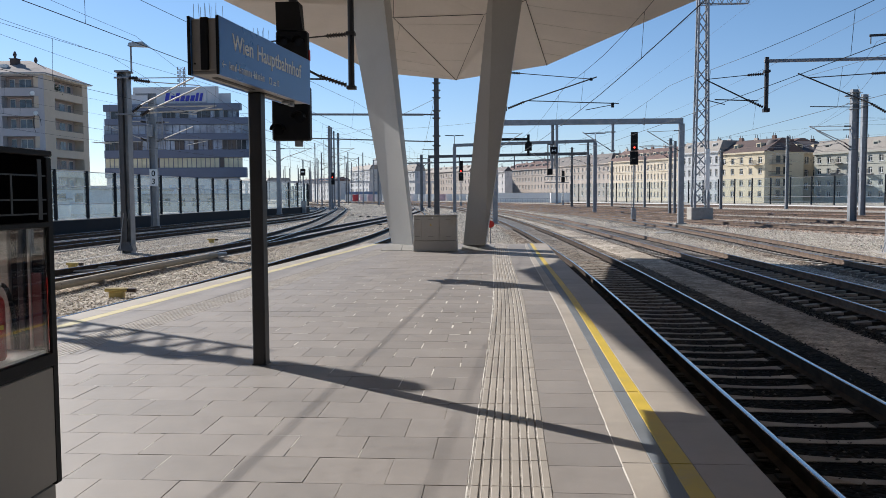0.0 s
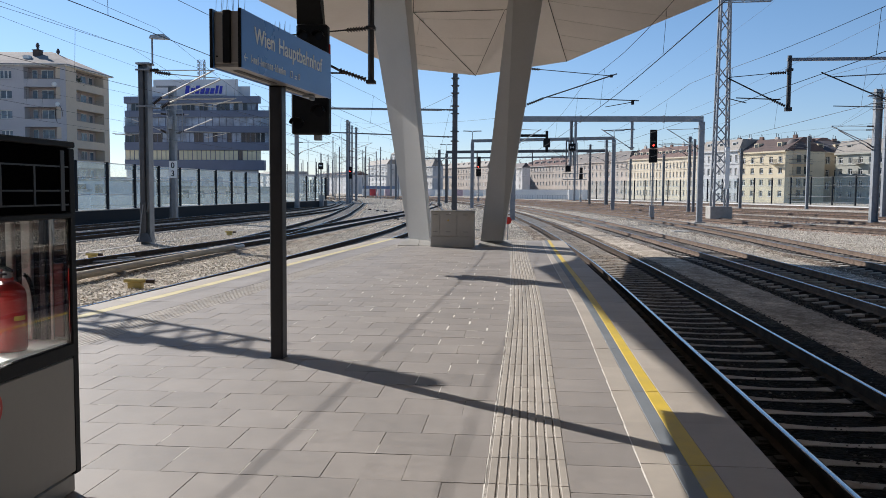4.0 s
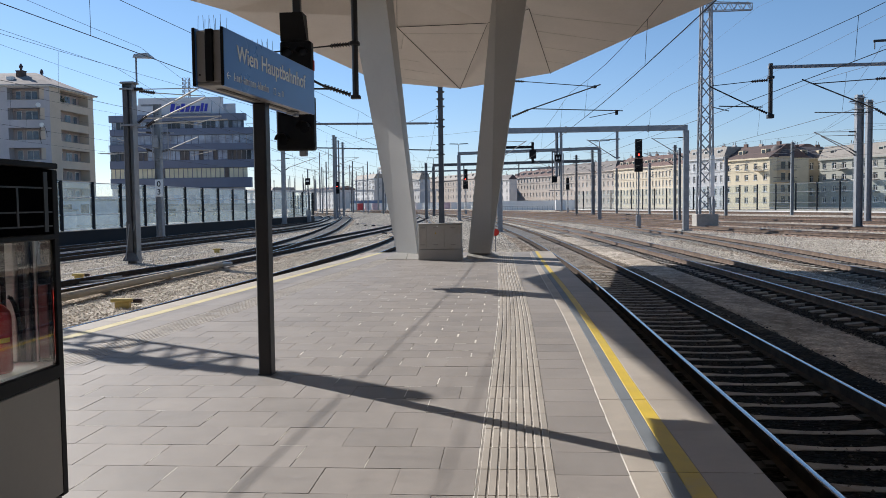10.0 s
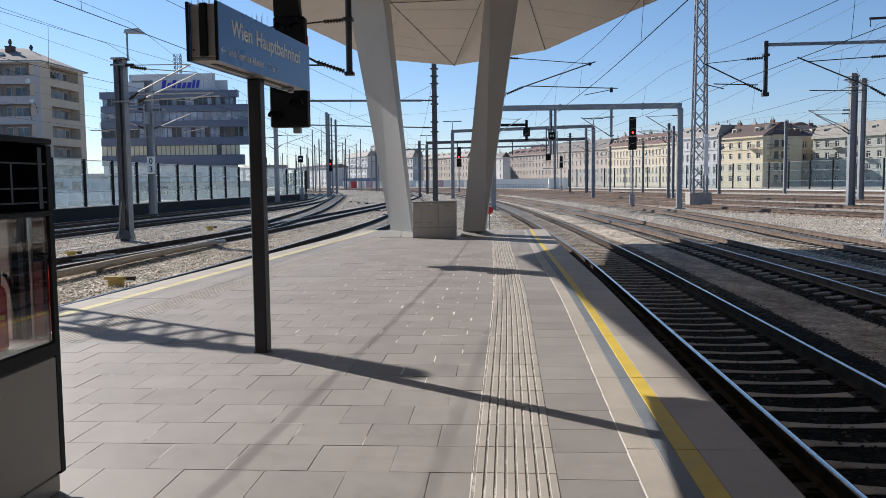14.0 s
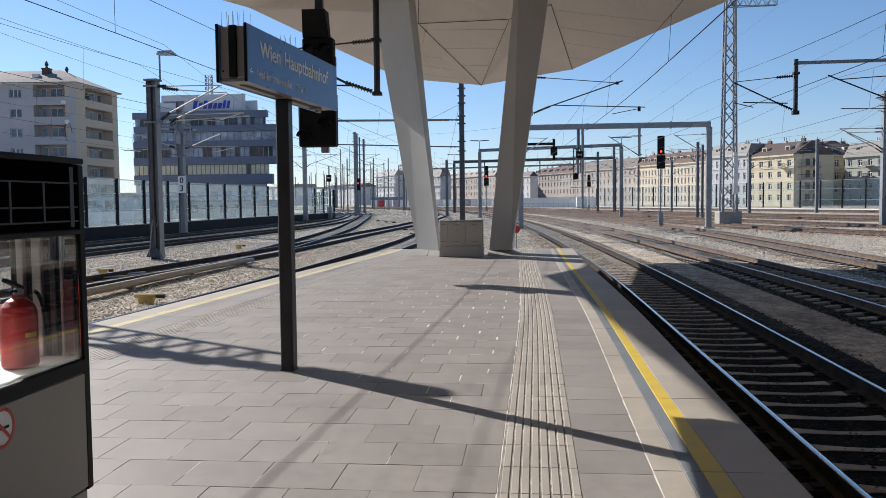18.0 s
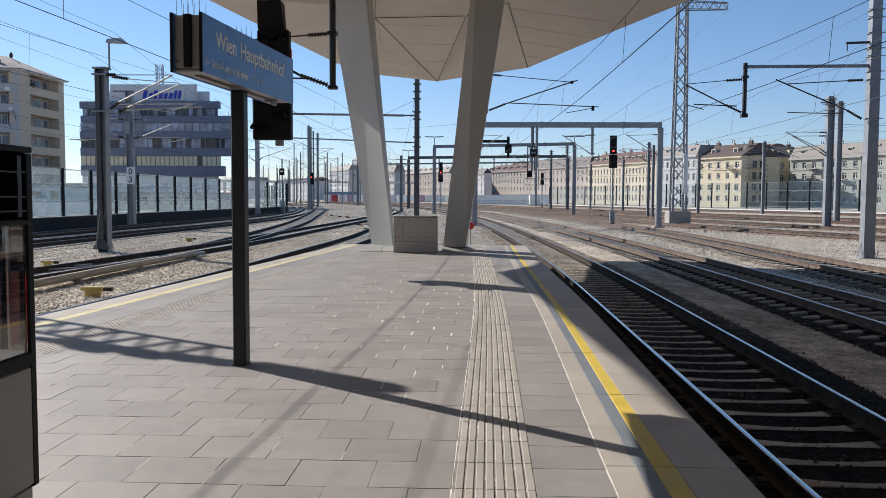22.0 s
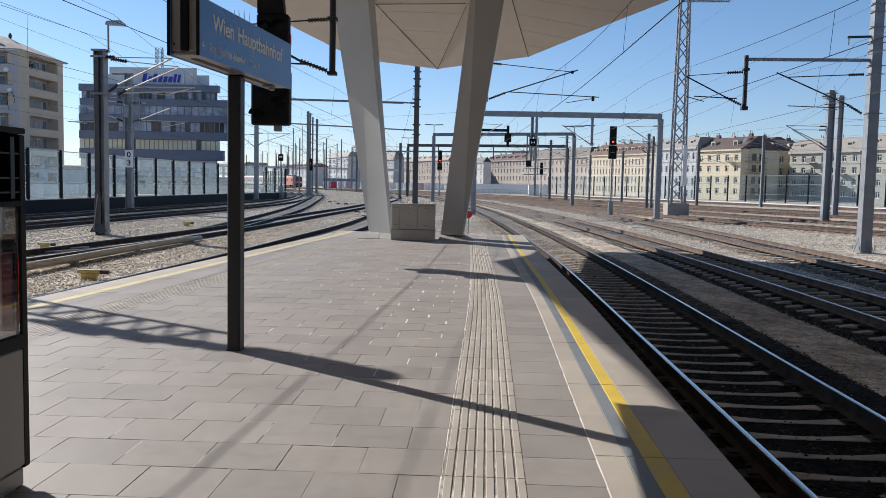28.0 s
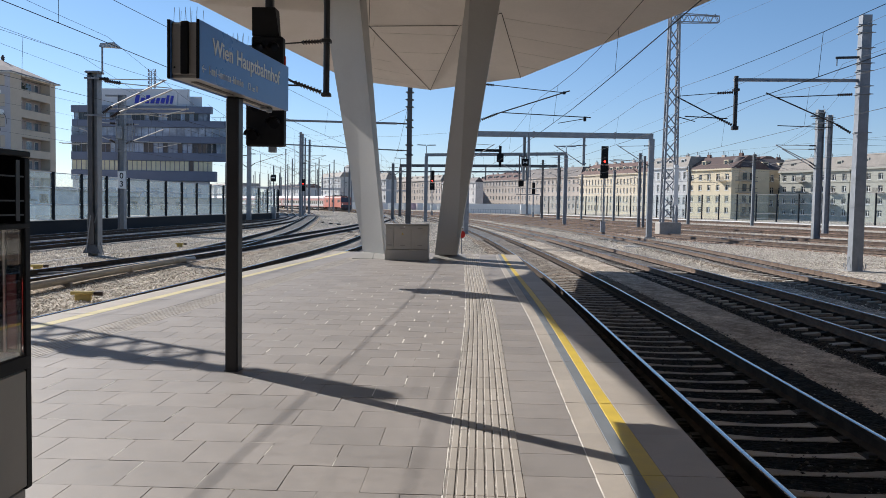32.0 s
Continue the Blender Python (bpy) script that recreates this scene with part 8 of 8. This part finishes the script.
def left_place(rng, n):
    y = 9 + 40 * rng.random(n) ** 1.4
    x0 = -5.79 + 0.0765 * (y - 10.65)
    x = x0 - rng.random(n) * 19
    track = np.interp(y, [p[1] for p in TRACKS["a"]], [p[0] for p in TRACKS["a"]])
    track_b = np.interp(y, [p[1] for p in TRACKS["b"]], [p[0] for p in TRACKS["b"]])
    keep = (np.abs(np.abs(x - track) - 0.753) > 0.1) & (np.abs(np.abs(x - track_b) - 0.753) > 0.1)
    dz = np.where(np.minimum(np.abs(x - track), np.abs(x - track_b)) < 1.4, 0.01, 0.0) + rng.normal(0, 0.012, n)
    return np.stack([x, y, dz], 1)[keep]


def right_place(rng, n):
    y = 4 + 44 * rng.random(n) ** 1.3
    x = 1.9 + rng.random(n) * 13
    t1 = np.interp(y, [p[1] for p in TRACKS["one"]], [p[0] for p in TRACKS["one"]])
    t2 = np.interp(y, [p[1] for p in TRACKS["two"]], [p[0] for p in TRACKS["two"]])
    t3 = np.interp(y, [p[1] for p in TRACKS["three"]], [p[0] for p in TRACKS["three"]])
    d = np.minimum(np.minimum(np.abs(x - t1), np.abs(x - t2)), np.abs(x - t3))
    keep = (d > 1.5) & ~((x > t1) & (x < t2) & (y < 36))
    return np.stack([x, y, rng.normal(0, 0.01, n)], 1)[keep]


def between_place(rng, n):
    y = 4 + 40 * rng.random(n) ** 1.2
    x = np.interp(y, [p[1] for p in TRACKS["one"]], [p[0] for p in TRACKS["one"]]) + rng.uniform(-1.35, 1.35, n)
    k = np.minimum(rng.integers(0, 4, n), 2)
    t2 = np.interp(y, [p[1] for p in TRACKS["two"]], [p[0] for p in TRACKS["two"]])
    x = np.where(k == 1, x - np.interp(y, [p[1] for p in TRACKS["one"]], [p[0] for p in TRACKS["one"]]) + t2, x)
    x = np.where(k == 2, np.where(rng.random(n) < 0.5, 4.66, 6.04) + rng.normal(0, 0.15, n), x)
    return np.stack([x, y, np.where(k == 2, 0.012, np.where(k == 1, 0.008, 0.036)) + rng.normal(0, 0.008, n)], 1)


scatter("ballast_stones", 92000, left_place, 3, "stone", "loose beige and grey ballast stones", (0.017, 0.032), -0.798)
scatter("trackside_stones", 14000, right_place, 5, "stone", "loose grey stones beside the tracks", (0.017, 0.032), -0.798)
scatter("track_stones", 46000, between_place, 8, "dark_stone", "dark loose stones between the rails", (0.014, 0.027), -0.795)


def far_place(rng, n):
    y = 36 + 62 * rng.random(n) ** 1.2
    x = rng.uniform(-26, 30, n)
    return np.stack([x, y, rng.normal(-0.005, 0.012, n)], 1)[(x < -5.5 - 0.05 * (y - 36)) | (x > 4.5)]


scatter("yard_stones", 125000, far_place, 11, "stone", "loose grey stones over the railway yard", (0.022, 0.042), -0.80)


def yard_place(rng, n):
    y = 55 + 75 * rng.random(n) ** 1.3
    x = np.interp(y, [40, 60, 90, 130], [-4.5, -6.0, -10.0, -17.0]) + rng.uniform(-6.5, 7.5, n) * (0.6 + y / 150)
    return np.stack([x, y, rng.normal(0.0, 0.012, n)], 1)


scatter("switch_yard_stones", 42000, yard_place, 21, "stone", "loose grey stones between the curving tracks", (0.03, 0.055), -0.80)


def curve_place(rng, n):
    y = 120 + 130 * rng.random(n) ** 1.2
    x = np.interp(y, [120, 150, 190, 250], [-15.0, -20.0, -29.0, -50.0]) + rng.uniform(-9, 26, n) * (y / 170)
    return np.stack([x, y, rng.normal(0.0, 0.015, n)], 1)


scatter("far_yard_stones", 40000, curve_place, 23, "stone", "coarse grey stones in the far yard", (0.05, 0.085), -0.80)


def end_place(rng, n):
    y = 27.6 + 36 * rng.random(n) ** 1.3
    x = rng.uniform(-5.5, 2.0, n) - 0.03 * (y - 27.6)
    return np.stack([x, y, rng.normal(0, 0.012, n)], 1)


scatter("platform_end_stones", 30000, end_place, 14, "stone", "loose beige ballast stones beyond the platform end", (0.018, 0.036), -0.798)

# sandy walkway between the first two tracks
walkway = Mesher()
wl = smooth_line([(5.35, -10), (5.35, 12), (5.3, 22), (5.15, 30), (4.75, 40), (3.9, 56)], 2)
walkway.sweep([(p.x, p.y, -0.80) for p in wl], [(-0.75, 0.01), (-0.5, 0.05), (0.5, 0.05), (0.75, 0.01), (0.75, -0.03), (-0.75, -0.03)])
solid("walkway", walkway, "path", "dark sandy walkway between two tracks", kind="structure")

pipe = thing("cable_pipe", (0, 0, 0), "beige cable pipe with couplings beside the second track", "cable pipe")
line = smooth_line([(-12.2, 6), (-11.2, 14), (-10.9, 20), (-10.85, 25), (-10.66, 30.6)], 1.0)
part("tube", Mesher().sweep([(p.x, p.y, -0.6) for p in line], [(0.105 * math.cos(-i * math.pi / 6), 0.105 * math.sin(-i * math.pi / 6)) for i in range(12)]), "trough", pipe)
for p in line[2::3]:
    part("coupling", Mesher().rod((p.x, p.y - 0.1, -0.6), (p.x, p.y + 0.1, -0.6), 0.112, 10), "trough", pipe)
part("end_fitting", Mesher().rod((-10.66, 30.6, -0.6), (-10.6, 31.6, -0.62), 0.07, 8), "galv", pipe)
for p in line[::4]:
    part("saddle", Mesher().cbox(p.x - 0.14, p.x + 0.14, p.y - 0.06, p.y + 0.06, -0.8, -0.66, 0.01), "concrete", pipe)

duct = thing("cable_duct", (0, 0, 0), "low concrete cable duct half sunk in the ballast", "cable duct", kind="structure")
dl = smooth_line([(-16.3, 10), (-16.1, 20), (-15.95, 30.2), (-15.9, 33.7), (-15.8, 40.5), (-15.85, 52.3), (-16.6, 66)], 1.0)
for p, h in along(dl, 1.0):
    part("cover_slab", Mesher().cbox(-0.14, 0.14, 0.01, 0.985, -0.06, 0.012, 0.008), "concrete", duct, m=pose(p.x, p.y, -0.795, 0, 0, math.degrees(h)))


def track_magnet(x, y, yaw, s=1.0):
    t = thing("track_magnet", (0, 0, 0), "small yellow trackside box on the ballast", "trackside box", "yellow trackside boxes", m=pose(x, y, -0.80, 0, 0, yaw))
    part("housing", Mesher().cbox(-0.36 * s, 0.3 * s, -0.14 * s, 0.14 * s, 0.15, 0.23, 0.02), "safety_yellow", t)
    part("foot", Mesher().cbox(-0.24 * s, 0.2 * s, -0.11 * s, 0.11 * s, -0.02, 0.149, 0.015), "safety_yellow", t)
    part("plug_box", Mesher().cbox(0.302 * s, 0.56 * s, -0.07 * s, 0.07 * s, 0.13, 0.22, 0.015), "bracket_brown", t)


track_magnet(-9.05, 19.2, 4, 0.78)
track_magnet(-14.75, 41.8, 8, 0.6)
track_magnet(-14.05, 26.6, 5, 0.6)

bx = thing("point_lever", (0, 0, 0), "dark point rods lying between the rails", "point rod")
part("rod", Mesher().rod((-13.4, 24.0, -0.68), (-11.0, 27.2, -0.66), 0.03, 6).rod((-13.6, 25.0, -0.68), (-12.5, 26.4, -0.66), 0.03, 6), "galv", bx)
for x, y in ((-15.5, 92), (-14.3, 90), (-9.6, 66), (-9.2, 70), (-17.5, 98), (-7.9, 58), (22, 58)):
    pm = thing("point_motor", (x, y, -0.80), "small dark point motor box beside the rail", "point motor", "point motors")
    part("case", Mesher().cbox(-0.2, 0.2, -0.14, 0.14, -0.02, 0.15, 0.03), "black", pm)
    part("rod", Mesher().rod((0.4, 0, 0.12), (1.0, 0, 0.12), 0.03, 6), "galv", pm)
rm = thing("red_marker", (-0.42, 36, -0.80), "small round red marker disc on a short stake", "marker")
part("stake", Mesher().rod((0, 0.05, 0), (0, 0.05, 1.15), 0.025, 6), "galv", rm)
part("disc", Mesher().rod((0, -0.01, 1.13), (0, 0.02, 1.13), 0.16, 20), "red", rm)
hose = thing("cable_loop", (0.15, 30.6, -0.80), "short black cable bow sticking out of the ballast", "cable")
part("cable", Mesher().path([Vector((-0.35, 0, -0.03)), Vector((0.1, 0.1, 0.12)), Vector((0.35, 0.15, 0.32)), Vector((0.55, 0.2, 0.42))], 0.045, 7), "black", hose)
for x, y, z in ((6.2, 44, 0), (9.9, 52, 0), (2.0, 60, 0)):
    cr = thing("crossing_slab", (x, y, -0.80), "grey cover slab lying between the tracks", "slab", "cover slabs")
    part("slab", Mesher().cbox(-0.5, 0.5, -0.7, 0.7, 0, 0.05, 0.01), "concrete", cr)


# ---- what moves: the arriving train ----
def train_line():
    """The curve on which the train comes in, as points and running lengths, from far to near."""
    ctrl = [(-720, 1420), (-520, 1080), (-330, 755), (-190, 513), (-130, 410), (-80, 323), (-60.8, 286), (-53, 270.5), (-45.5, 255.5), (-38.9, 240.5), (-32.5, 225), (-19.5, 184)]
    pts = smooth_line(ctrl, 2.0)
    s = [0.0]
    for a, b in zip(pts, pts[1:]):
        s.append(s[-1] + (b - a).length)
    return pts, s


def motions():
    pts, s = train_line()

    def at(d):
        i = min(max(0, int(np.searchsorted(s, d)) - 1), len(pts) - 2)
        return pts[i].lerp(pts[i + 1], (d - s[i]) / (s[i + 1] - s[i]))

    stop = min(range(len(pts)), key=lambda i: (pts[i] - Vector((-32.5, 225, 0))).length)
    speed = 16.6
    units = [(engine, 0.0, 19.3)] + [(c, 19.6 + 26.6 * i, 26.4) for i, c in enumerate(coaches)]
    for ob, back, length in units:
        rows = []
        for k in range(17):
            t = 2.0 * k
            nose = s[stop] - 6.5 - speed * (32 - t) - back
            a, b = at(nose - length * 0.12), at(nose - length * 0.88)
            d = (b - a).normalized()
            p = at(nose)
            head = a - d * length * 0.12
            rows.append((t, pose(head.x, head.y, RAIL, 0, 0, math.degrees(math.atan2(-d.x, d.y)))))
        walk(ob, rows)


motions()
